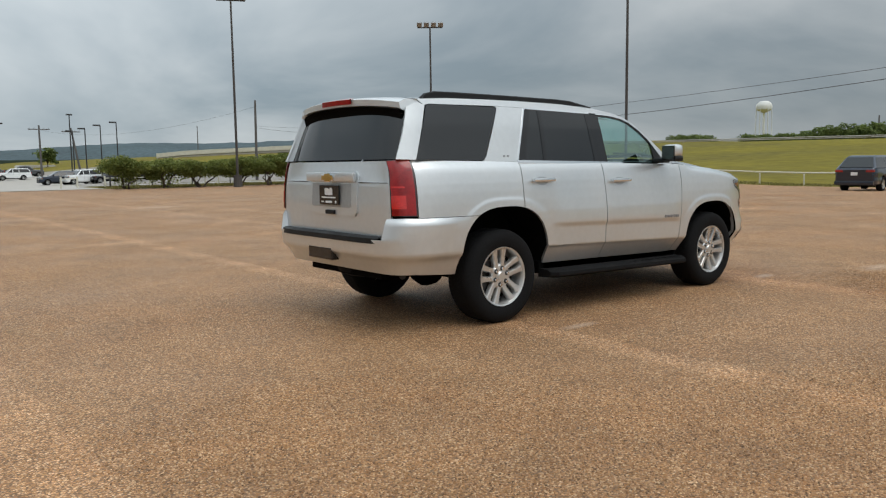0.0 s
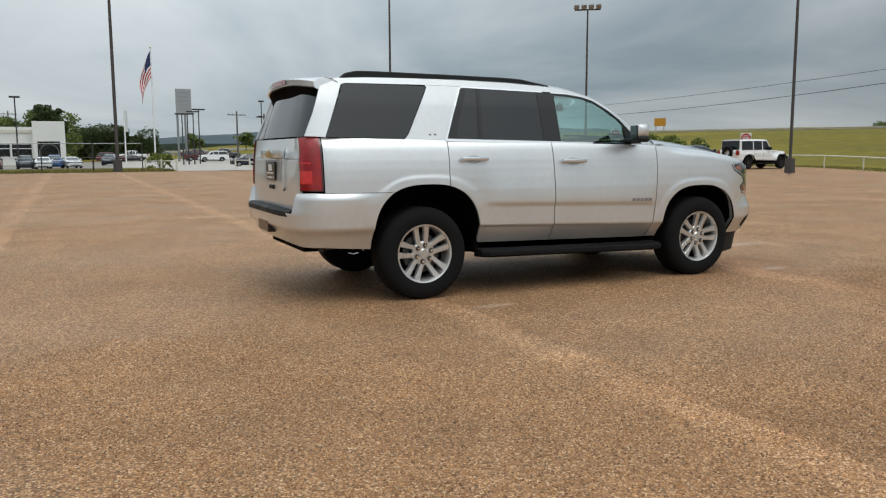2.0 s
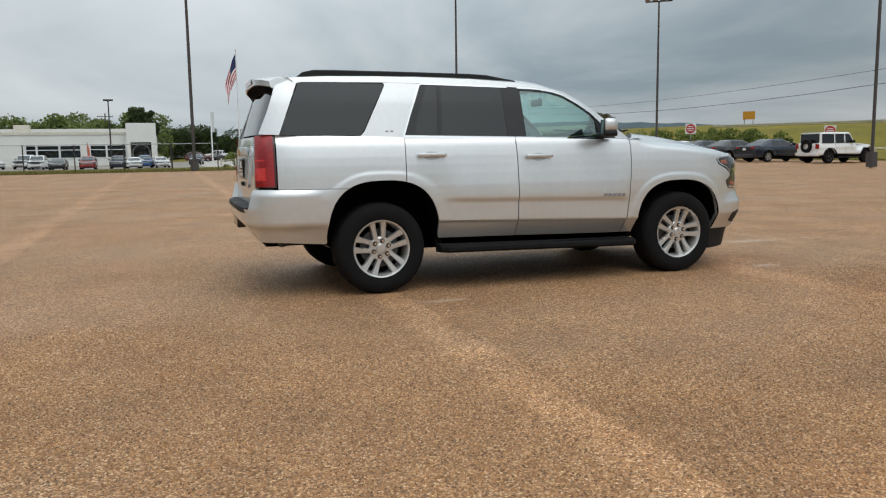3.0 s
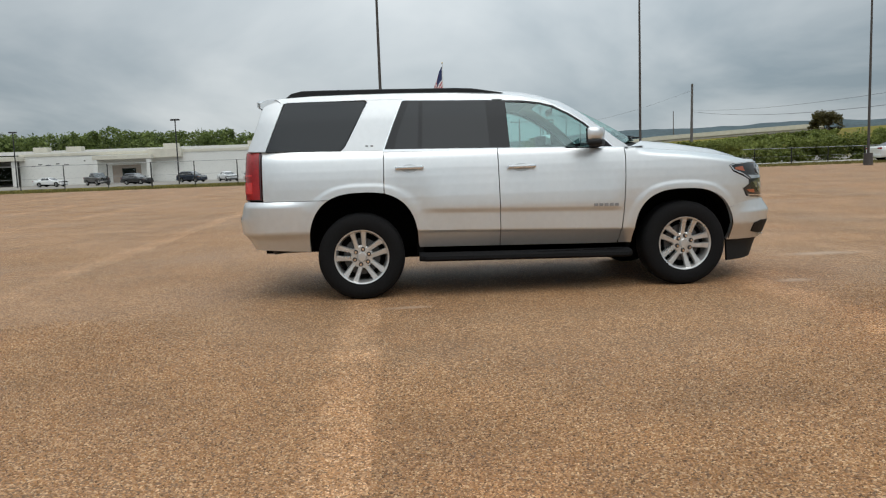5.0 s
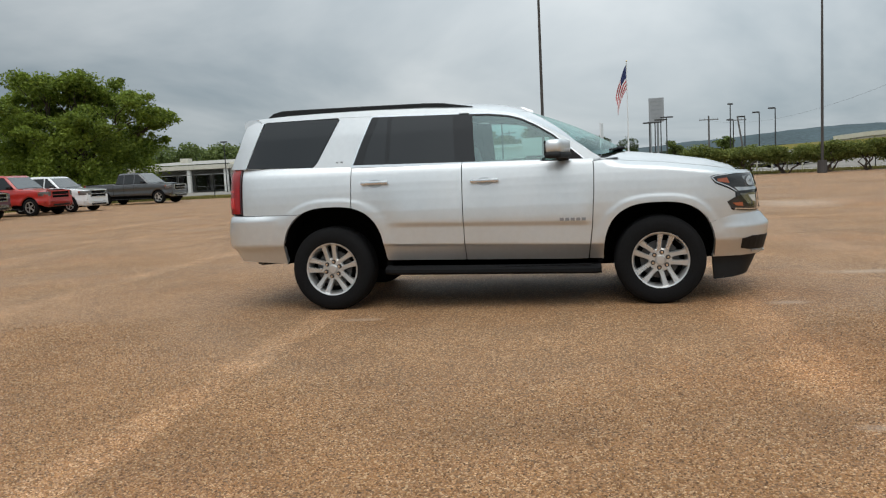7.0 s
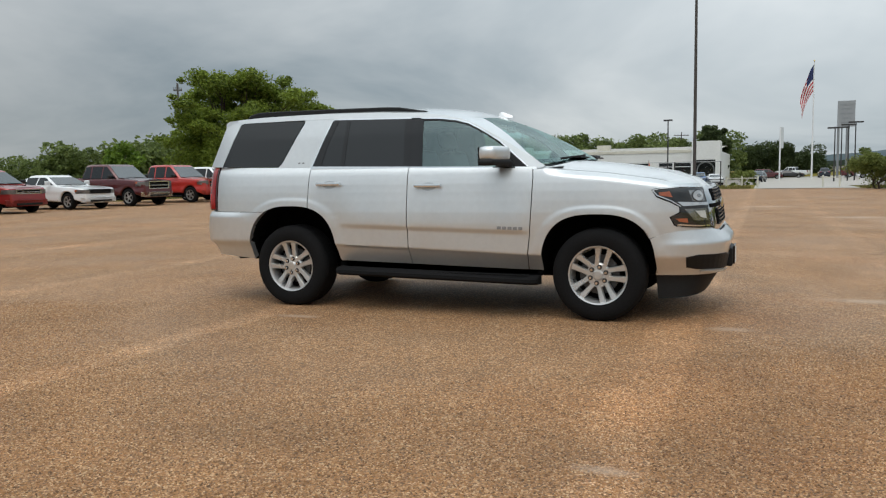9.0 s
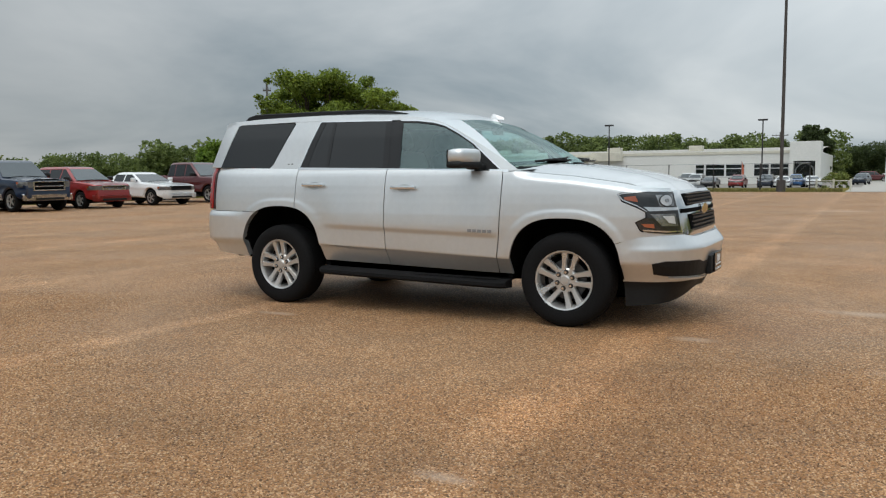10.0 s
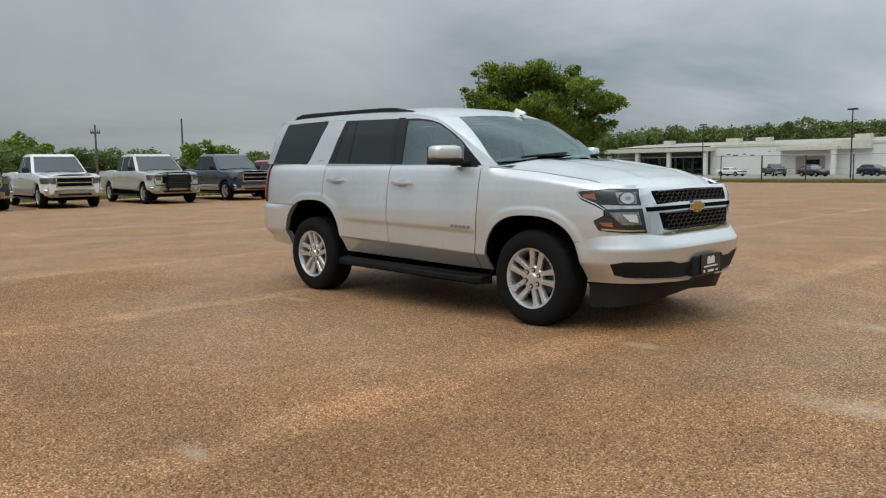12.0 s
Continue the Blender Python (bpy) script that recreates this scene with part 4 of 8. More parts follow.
bm = bmesh.new()
gridmesh(bm, [[bonnet(i / 26, -1 + 2 * j / 36) for j in range(37)] for i in range(27)])
rim = [e for e in bm.edges if e.is_boundary]
for v in [g for g in bmesh.ops.extrude_edge_only(bm, edges=rim)["geom"] if isinstance(g, bmesh.types.BMVert)]:
    v.co.z -= 0.05
part("bonnet", bm, SILVER, car, "", True, 50)
for y0, y1 in ((-0.62, 0.05), (0.12, 0.70)):
    bm = bmesh.new()
    pipe(bm, [(2.66 - 0.3 * abs(y0) ** 2.2, y0, 1.352), (2.69, (y0 + y1) / 2, 1.378), (2.62 - 0.3 * abs(y1) ** 2.2, y1, 1.395)], 0.011, 6)
    box(bm, 2.60, 2.70, (y0 + y1) / 2 - 0.18, (y0 + y1) / 2 + 0.18, 1.358, 1.372, 0.004)
    part("wiper", bm, TRIM, car)

# spoiler with the high brake light
rows = []
for j in range(25):
    v = -1 + 2 * j / 24
    hw = 0.742
    back = -0.925 + 0.085 * abs(v) ** 4
    c = 0.05 * (1 - abs(v) ** 2.4)
    rows.append([(-0.66, v * 0.776, 1.804 + c), (-0.80, v * 0.768, 1.797 + c), (back + 0.012, v * (hw + 0.018), 1.784 + c), (back - 0.008, v * (hw + 0.020), 1.774 + c), (back - 0.004, v * (hw + 0.028), 1.731 + c * 0.9), (-0.82, v * 0.776, 1.712 + c * 0.7), (-0.70, v * 0.786, 1.735 + c)])
bm = bmesh.new()
gridmesh(bm, rows)
bm.faces.new([bm.verts.new(p) for p in rows[0]])
bm.faces.new([bm.verts.new(p) for p in rows[-1]])
bmesh.ops.remove_doubles(bm, verts=bm.verts, dist=0.001)
spoiler = part("spoiler", bm, SILVER, car, "", True, 45)
bm = bmesh.new()
gridmesh(bm, [[(-0.932 + 0.085 * abs(v / 0.745) ** 4 + dx, v, z + 0.05 * (1 - abs(v / 0.745) ** 2.4)) for v in np.linspace(-0.23, 0.23, 9)] for dx, z in ((0.022, 1.791), (-0.008, 1.780), (-0.006, 1.740))])
part("brake_light", bm, REDLENS, spoiler, "red high brake light", True)
bm = bmesh.new()
rows = [[(x + (0.085 if i == 0 else 0.03) * abs(v) ** 4, v * 0.745, z + 0.045 * (1 - abs(v) ** 2.4)) for v in np.linspace(-1, 1, 17)] for i, (x, z) in enumerate(((-0.918, 1.722), (-0.86, 1.700), (-0.845, 1.65)))]
gridmesh(bm, rows)
part("spoiler_shade", bm, UNDER, spoiler, "black underside of the spoiler")

for sy in (-1, 1):
    bm = bmesh.new()
    pts = [(-0.62, 1.815), (-0.57, 1.852), (-0.48, 1.872), (-0.30, 1.874), (0.3, 1.870), (0.9, 1.862), (1.06, 1.854), (1.34, 1.808)]
    sect = []
    for x, z in pts:
        y = sy * (roof_edge(x)[0] - 0.075)
        sect.append([(x, y - 0.024, 1.80), (x, y - 0.022, z - 0.006), (x, y - 0.012, z + 0.002), (x, y + 0.012, z + 0.002), (x, y + 0.022, z - 0.006), (x, y + 0.024, 1.80), (x, y - 0.024, 1.80)])
    gridmesh(bm, sect)
    part("roof_rail", bm, TRIM, car, "black roof rail", True)
bm = bmesh.new()
AX, AY = 1.76, 0.33
for sy in (-1, 1):
    gridmesh(bm, [[(AX + dx * 0.72, AY + sy * dy * 0.7, 1.787 + (z - 1.805) * 0.78) for dx, dy, z in row] for row in (((0.10, 0, 1.835), (0.02, 0, 1.862), (-0.05, 0, 1.888), (-0.075, 0, 1.888)), ((0.10, 0.010, 1.83), (0.02, 0.022, 1.84), (-0.06, 0.024, 1.85), (-0.10, 0.008, 1.85)), ((0.11, 0.018, 1.805), (0.02, 0.034, 1.805), (-0.06, 0.034, 1.805), (-0.11, 0.016, 1.805)))])
part("antenna_fin", bm, paint("white_silver_fin", (0.78, 0.79, 0.8), 0.2), car, "pale shark-fin antenna", True)

# nose: grille, headlights
face = wrapped([("f", -0.672, 0.765), ("f", -0.72, 1.102), ("f", 0.0, 1.105), ("f", 0.0, 0.742), ("f", -0.50, 0.742), ("f", -0.60, 0.75)])
grille = part("grille", draped(face, body, 0.05, 0.04, 0.03, 0.004, "join"), CHROME, car, "chrome grille surround with two black mesh openings", True, 30)
for pts in ([("f", -0.585, 1.075), ("f", 0.0, 1.082), ("f", 0.0, 0.992), ("f", -0.545, 0.975)], [("f", -0.535, 0.912), ("f", 0.0, 0.915), ("f", 0.0, 0.775), ("f", -0.44, 0.775), ("f", -0.50, 0.795)], [("f", -0.66, 0.925), ("f", -0.67, 0.957), ("f", 0.0, 0.957), ("f", 0.0, 0.930)]):
    part("grille_opening", draped(wrapped(pts), body, 0.05, 0.05, 0.004, 0.009, "join"), UNDER, grille, "black mesh opening")
def honeycomb(z0, z1, w, rows):
    """Flat six-sided cells side by side across an opening of the grille."""
    bm = bmesh.new()
    hz, wy = (z1 - z0) / rows, 0.074

    def at(y, z):
        p = body(s_front(y), z)
        return Vector((p.x + 0.013, y * half_width(3, 0.9), z))

    for j in range(rows + 1):
        z = z0 + j * hz
        n = round(2 * w / wy)
        for i in range(n):
            y = -w + (i + (0.5 if j % 2 else 0.0)) * wy
            q = [(y, z), (y + wy * 0.16, z + hz * 0.32), (y + wy * 0.5, z + hz * 0.32), (y + wy * 0.66, z), (y + wy, z)]
            q = [(max(-w, min(w, a)), max(z0, min(z1, b))) for a, b in q]
            for k in range(4):
                if math.dist(q[k], q[k + 1]) > 0.004:
                    rod(bm, at(*q[k]), at(*q[k + 1]), 0.0048, None, 5, False)
            if j < rows:
                rod(bm, at(*q[2]), at(min(w, y + wy * 0.5), min(z1, z + hz)), 0.0048, None, 5, False)
    part("grille_mesh", bm, GLOSSBLACK, grille, "black honeycomb mesh")


honeycomb(0.990, 1.072, 0.54, 3)
honeycomb(0.784, 0.906, 0.485, 4)
badge(3.845, 0.0, 0.942, 1, grille, 1.0)
head = wrapped([(3.375, 1.078), (3.43, 1.092), (3.60, 1.102), ("f", -0.725, 1.098), ("f", -0.675, 0.768), ("f", -0.80, 0.77), (3.605, 0.782), (3.55, 0.802), (3.518, 0.862), (3.595, 0.897), (3.592, 0.943), (3.525, 0.985), (3.415, 1.03)])
for hl in both("headlight", head, body, LAMPHOUSE, "dark stepped headlight with amber corners", du=0.04, dv=0.03, out=0.004):
    flip = "" if hl.name == "headlight" else "flip"
    for pts, mt, nm, o in (([(3.432, 1.036), (3.428, 1.058), (3.515, 1.066), (3.535, 1.018)], AMBER, "turn_lens", 0.007), ([(3.556, 0.850), (3.582, 0.826), (3.65, 0.815), (3.645, 0.850)], AMBER, "side_marker", 0.007),
                           ([("f", -0.86, 1.072), ("f", -0.735, 1.072), ("f", -0.735, 0.985), ("f", -0.84, 0.985)], LAMPGLASS, "main_reflector", 0.006),
                           ([("f", -0.885, 0.925), ("f", -0.732, 0.925), ("f", -0.712, 0.828), ("f", -0.835, 0.832)], LAMPGLASS, "dip_reflector", 0.007), ([("f", -0.83, 0.908), ("f", -0.748, 0.908), ("f", -0.735, 0.845), ("f", -0.79, 0.855)], LENSWHITE, "dip_beam", 0.010),
                           ([(3.565, 0.796), ("f", -0.80, 0.782), ("f", -0.69, 0.782), ("f", -0.69, 0.791), ("f", -0.80, 0.792), (3.575, 0.806)], CHROME, "trim_line", 0.009), ([(3.61, 0.948), ("f", -0.80, 0.950), ("f", -0.70, 0.950), ("f", -0.70, 0.972), ("f", -0.80, 0.974), (3.57, 0.982)], CHROME, "trim_line", 0.010),
                           ([(3.375, 1.070), (3.43, 1.084), (3.60, 1.094), ("f", -0.725, 1.090), ("f", -0.725, 1.098), (3.60, 1.102), (3.43, 1.092), (3.375, 1.078)], CLEARLENS, "trim_line", 0.008),
                           ([(3.375, 1.075), (3.415, 1.03), (3.525, 0.985), (3.592, 0.943), (3.600, 0.947), (3.530, 0.993), (3.422, 1.037), (3.388, 1.074)], CLEARLENS, "trim_line", 0.008)):
        part(nm, draped(wrapped(pts), body, 0.04, 0.04, 0.004, o, flip), mt, hl, "", True)
    disc = lambda rr: wrapped([("f", -0.795 + 1.05 * rr * math.cos(2 * math.pi * k / 20), 1.027 + rr * math.sin(2 * math.pi * k / 20)) for k in range(20)])
    for rr, mt, nm, o in ((0.048, LAMPHOUSE, "bezel", 0.009), (0.041, CLEARLENS, "main_beam", 0.012), (0.015, LAMPGLASS, "bulb_shield", 0.015)):
        part(nm, draped(disc(rr), body, 0.02, 0.02, 0.004, o, flip), mt, hl, "", True)
brow = wrapped([(3.40, 1.094), (3.60, 1.106), ("f", -0.74, 1.103), ("f", -0.74, 1.122), (3.60, 1.128), (3.40, 1.116)])
both("headlight_brow", brow, body, SILVER, thick=0.0, out=0.001)
bm = bmesh.new()
box(bm, 3.90, 3.962, -0.24, 0.24, 0.40, 0.56, 0.02)
bracket = part("plate_bracket", bm, TRIM, front_bumper)
dealer_plate(3.964, 0.49, 1, bracket)

# door fittings, mirrors, side steps
def swept(bm):
    for v in bm.verts:
        v.co.x -= 0.42 * max(0.0, abs(v.co.y) - 0.98)


for sy in (-1, 1):
    for x0, z in ((0.325, 1.160), (1.325, 1.136)):
        bm = bmesh.new()
        y = sy * half_width(x0, z)
        box(bm, x0, x0 + 0.255, min(y + sy * 0.012, y + sy * 0.045), max(y + sy * 0.012, y + sy * 0.045), z - 0.016, z + 0.016, 0.012)
        for k in (0.004, 0.215):
            box(bm, x0 + k, x0 + k + 0.036, min(y - sy * 0.01, y + sy * 0.02), max(y - sy * 0.01, y + sy * 0.02), z - 0.013, z + 0.013, 0.005)
        h = part("door_handle", bm, SATIN, car, "satin chrome door handle", True)
        # flat patch on the door, its recess shade painted in
        bm = bmesh.new()
        cup = [(x0 + 0.127 + 0.075 * math.cos(2 * math.pi * k / 20), z - 0.008 + 0.036 * math.sin(2 * math.pi * k / 20)) for k in range(20)]
        bm.free()
        part("handle_cup", draped(cup, body, 0.02, 0.02, 0.0, 0.001, "" if sy < 0 else "flip"), CUPSHADE, h, "", True)
    bm = bmesh.new()
    box(bm, 2.085, 2.225, min(sy * 0.985, sy * 1.205), max(sy * 0.985, sy * 1.205), 1.338, 1.460, 0.042)
    swept(bm)
    mir = part("door_mirror", bm, SILVER, car, "silver-capped door mirror", True, 60)
    bm = bmesh.new()
    box(bm, 2.085, 2.222, min(sy * 0.975, sy * 1.209), max(sy * 0.975, sy * 1.209), 1.298, 1.353, 0.022)
    box(bm, 2.09, 2.20, min(sy * 0.86, sy * 1.02), max(sy * 0.86, sy * 1.02), 1.285, 1.335, 0.02)
    swept(bm)
    part("mirror_base", bm, TRIM, mir, "", True, 60)
    # the glass is black: a dark reflection is put into its colour
    bm = bmesh.new()
    box(bm, 2.078, 2.090, min(sy * 1.00, sy * 1.192), max(sy * 1.00, sy * 1.192), 1.318, 1.448, 0.003)
    swept(bm)
    part("mirror_glass", bm, GLOSSBLACK, mir, "mirror glass, coloured black for its dark reflection")
    bm = bmesh.new()
    prof = [(0.93, 0.395), (1.045, 0.388), (1.075, 0.372), (1.078, 0.345), (1.05, 0.325), (0.93, 0.318)]
    gridmesh(bm, [[(x, sy * (y if 0.56 < x < 2.40 else y - 0.05), z - 0.018 * (x - 0.5)) for y, z in prof + prof[:1]] for x in (0.515, 0.57, 1.0, 1.5, 2.0, 2.39, 2.445)])
    for x in (0.515, 2.445):
        bm.faces.new([bm.verts.new((x, sy * (y - 0.05), z - 0.018 * (x - 0.5))) for y, z in prof])
    step = part("side_step", bm, RUBBER, car, "black running board", True)
    bm = bmesh.new()
    for k in range(4):
        box(bm, 0.62, 2.36, sy * (0.975 + 0.02 * k) - 0.005, sy * (0.975 + 0.02 * k) + 0.005, 0.366, 0.371)
    part("step_tread", bm, RUBBER, step)
    bm = bmesh.new()
    box(bm, 0.50, 2.46, min(sy * 0.82, sy * 0.90), max(sy * 0.82, sy * 0.90), 0.36, 0.46, 0.01)
    part("sill", bm, UNDER, car)
    # model name on the door, as bars
    for i in range(5):
        bm = bmesh.new()
        x = 2.098 + i * 0.047
        y = sy * half_width(x, 0.775)
        box(bm, x, x + 0.034, min(y, y + sy * 0.006), max(y, y + sy * 0.006), 0.757 - 0.001 * i, 0.783 - 0.001 * i)
        part("model_lettering", bm, STEEL, car)
    for i in range(2):
        bm = bmesh.new()
        x = 0.075 + i * 0.045
        y = sy * glasshouse_y(x, 1.37)
        box(bm, x, x + 0.022, min(y, y + sy * 0.004), max(y, y + sy * 0.004), 1.352, 1.368)
        part("trim_lettering", bm, STEEL, car)

# wheels
def wheel(name, cx, sy):
    """Tyre, six-lug alloy with five twin spokes, brake disc."""
    cz, rr = 0.383, 0.386
    face = sy * 0.985
    bm = bmesh.new()
    prof = [(0.225, -0.012), (0.245, 0.004), (0.27, 0.014), (0.315, 0.018), (0.352, 0.010), (0.376, -0.012), (0.385, -0.04), (rr, -0.09), (rr, -0.17), (0.384, -0.225), (0.37, -0.25), (0.30, -0.262), (0.23, -0.24)]
    spun(bm, [(r, sy * y) for r, y in prof], face, 56, cx, cz)
    holder = part(name, bm, RUBBER, car, "all-terrain tyre on a six-lug alloy wheel", True, 60)
    bm = bmesh.new()
    for k in range(70):
        a = 2 * math.pi * k / 70
        for row, yy in enumerate((-0.068, -0.112, -0.156, -0.20)):
            m = Matrix.Translation((cx, face, cz)) @ Matrix.Rotation(-a - row * 0.04, 4, "Y")
            box(bm, -0.011, 0.011, sy * yy - 0.02, sy * yy + 0.02, 0.377, rr + 0.0015, 0, m)
    tagged(part("tread", bm, RUBBER, holder), kind="stuff")
    bm = bmesh.new()
    spun(bm, [(r, sy * y) for r, y in ((0.248, -0.002), (0.243, 0.008), (0.232, 0.004), (0.224, -0.012), (0.216, -0.05), (0.212, -0.2))], face, 48, cx, cz)
    spun(bm, [(r, sy * y) for r, y in ((0.0001, -0.006), (0.034, -0.007), (0.040, -0.013), (0.046, -0.021), (0.090, -0.022), (0.101, -0.032), (0.103, -0.06))], face, 30, cx, cz)
    for k in range(5):
        a0 = math.pi / 2 + 2 * math.pi * k / 5 + (0.12 if cx < 1 else -0.23)
        for side in (-1, 1):
            pts = []
            for r, off, wd, dep in ((0.07, 0.030, 0.022, -0.022), (0.12, 0.037, 0.021, -0.020), (0.175, 0.044, 0.023, -0.012), (0.230, 0.051, 0.030, -0.005)):
                for q, down in ((off - wd, -0.045), (off - wd, -0.008), (off - wd + 0.006, 0.0), (off + wd - 0.006, 0.0), (off + wd, -0.008), (off + wd, -0.045)):
                    lx, lz = r, side * q
                    pts.append((cx + lx * math.cos(a0) - lz * math.sin(a0), face + sy * (dep + down), cz + lx * math.sin(a0) + lz * math.cos(a0)))
            gridmesh(bm, [pts[6 * i:6 * i + 6] for i in range(4)])
    rim = part("rim", bm, ALLOY, holder, "silver alloy rim with five twin spokes", True, 40)
    for k in range(6):
        a = 2 * math.pi * k / 6 + 0.35
        bm = bmesh.new()
        x, z = cx + 0.068 * math.cos(a), cz + 0.068 * math.sin(a)
        # dark disc on the flat hub paints the shade of a lug recess
        rod(bm, (x, face - sy * 0.03, z), (x, face - sy * 0.0205, z), 0.021, 0.021, 12)
        part("lug_pocket_shade", bm, DARKSTEEL, rim)
        bm = bmesh.new()
        rod(bm, (x, face - sy * 0.03, z), (x, face - sy * 0.002, z), 0.0135, 0.0115, 6)
        part("lug_nut", bm, CHROME, rim)
    bm = bmesh.new()
    spun(bm, [(r, sy * y) for r, y in ((0.0001, -0.085), (0.165, -0.085), (0.165, -0.11), (0.0001, -0.11))], face, 30, cx, cz)
    part("brake_disc", bm, mat("cast_iron", (0.10, 0.10, 0.10), 0.5, 0.7), holder)
    bm = bmesh.new()
    spun(bm, [(r, sy * y) for r, y in ((0.21, -0.12), (0.0001, -0.13))], face, 24, cx, cz)
    part("wheel_back", bm, UNDER, holder)


for cx in (0.0, 2.946):
    for sy in (-1, 1):
        wheel("wheel", cx, sy)
        bm = bmesh.new()
        ac = ARCHES[0 if cx == 0 else 1]
        rows = [[(x, sy * min(y, half_width(x, z) - 0.016), z) for x, z in arch(ac[0], ac[1], ac[2] + 0.004, ac[3] + 0.004, 0, 180, 30)] for y in (0.56, 1.2)]
        gridmesh(bm, rows)
        vs = [bm.verts.new(p) for p in rows[0]]
        bm.faces.new(vs)
        part("wheel_liner", bm, UNDER, car, "black wheel-arch liner")
bm = bmesh.new()
box(bm, -0.90, 3.55, -0.55, 0.55, 0.40, 0.62)
box(bm, 0.3, 3.3, -0.45, 0.45, 0.30, 0.42)
box(bm, 0.56, 2.42, -0.90, 0.90, 0.34, 0.52)
box(bm, 3.3, 3.72, -0.62, 0.62, 0.36, 1.05)
box(bm, -0.90, 0.2, -0.53, 0.53, 0.6, 1.28)
part("chassis", bm, UNDER, car)

# cabin seen through the clear front glass
bm = bmesh.new()
box(bm, 0.58, 2.42, -0.90, 0.90, 0.50, 0.56)
box(bm, 1.22, 1.30, -0.905, -0.80, 0.55, 1.27)
part("cabin_floor", bm, DASH, car)
for sy in (-1, 1):
    bm = bmesh.new()
    box(bm, 1.2, 2.45, min(sy * 0.86, sy * 0.915), max(sy * 0.86, sy * 0.915), 0.5, 1.262, 0.02)
    part("door_lining", bm, SEAT, car)
    bm = bmesh.new()
    box(bm, 1.30, 1.82, sy * 0.42 - 0.25, sy * 0.42 + 0.25, 0.78, 0.94, 0.06)
    seat = part("seat", bm, SEAT, car, "grey leather front seat", True, 60)
    bm = bmesh.new()
    lean = Matrix.Translation((1.30, sy * 0.42, 0.88)) @ Matrix.Rotation(radians(-17), 4, "Y")
    box(bm, -0.09, 0.09, -0.24, 0.24, 0.0, 0.60, 0.06, lean)
    part("backrest", bm, SEAT, seat, "", True, 60)
    bm = bmesh.new()
    box(bm, -0.06, 0.06, -0.13, 0.13, 0.64, 0.82, 0.05, lean)
    for dy in (-0.06, 0.06):
        rod(bm, lean @ Vector((0, dy, 0.58)), lean @ Vector((0, dy, 0.68)), 0.008)
    part("headrest", bm, SEAT, seat, "", True, 60)
bm = bmesh.new()
rows = [[(x, v * 0.84, z + 0.03 * (1 - v * v)) for v in np.linspace(-1, 1, 9)] for x, z in ((2.62, 1.28), (2.35, 1.275), (2.16, 1.245), (2.10, 1.16), (2.12, 0.9), (2.2, 0.6))]
gridmesh(bm, rows)
part("dashboard", bm, DASH, car, "", True)
bm = bmesh.new()
ring = [(2.0 + 0.06 * math.cos(a), 0.42 + 0.185 * math.sin(a), 1.13 + 0.175 * math.cos(a)) for a in np.linspace(0, 2 * math.pi, 25)]
pipe(bm, ring, 0.016, 7)
rod(bm, (2.0, 0.42, 1.13), (2.2, 0.42, 1.05), 0.03)
box(bm, 1.985, 2.015, 0.25, 0.59, 1.11, 1.15, 0.01)
part("steering_wheel", bm, DASH, car, "", True, 60)
bm = bmesh.new()
gridmesh(bm, [[(x, v * 0.66, 1.750 + 0.03 * (1 - v * v) - 0.045 * smoothstep(1.2, 1.7, x)) for v in np.linspace(-1, 1, 9)] for x in np.linspace(0.2, 1.70, 6)])
part("headliner", bm, HEADLINER, car)
# added dark sheet that stands in for the dimness of the rear cabin
bm = bmesh.new()
box(bm, 0.10, 0.16, -0.86, 0.86, 0.98, 1.25)
box(bm, 0.10, 0.16, -0.70, 0.70, 1.25, 1.74)
part("cabin_dark_screen", bm, mat("dim_rear_cabin", (0.03, 0.03, 0.032), 0.9), car)
bm = bmesh.new()
for y in (-0.5, 0.0, 0.5):
    box(bm, 0.38, 0.55, y - 0.22, y + 0.22, 0.9, 1.38, 0.06)
    box(bm, 0.36, 0.46, y - 0.11, y + 0.11, 1.40, 1.56, 0.04)
part("rear_bench", bm, SEAT, car, "", True, 60)
bm = bmesh.new()
box(bm, 1.90, 1.93, -0.11, 0.11, 1.62, 1.69, 0.015)
rod(bm, (1.92, 0, 1.68), (1.96, 0, 1.705), 0.010)
part("inside_mirror", bm, GLOSSBLACK, car)

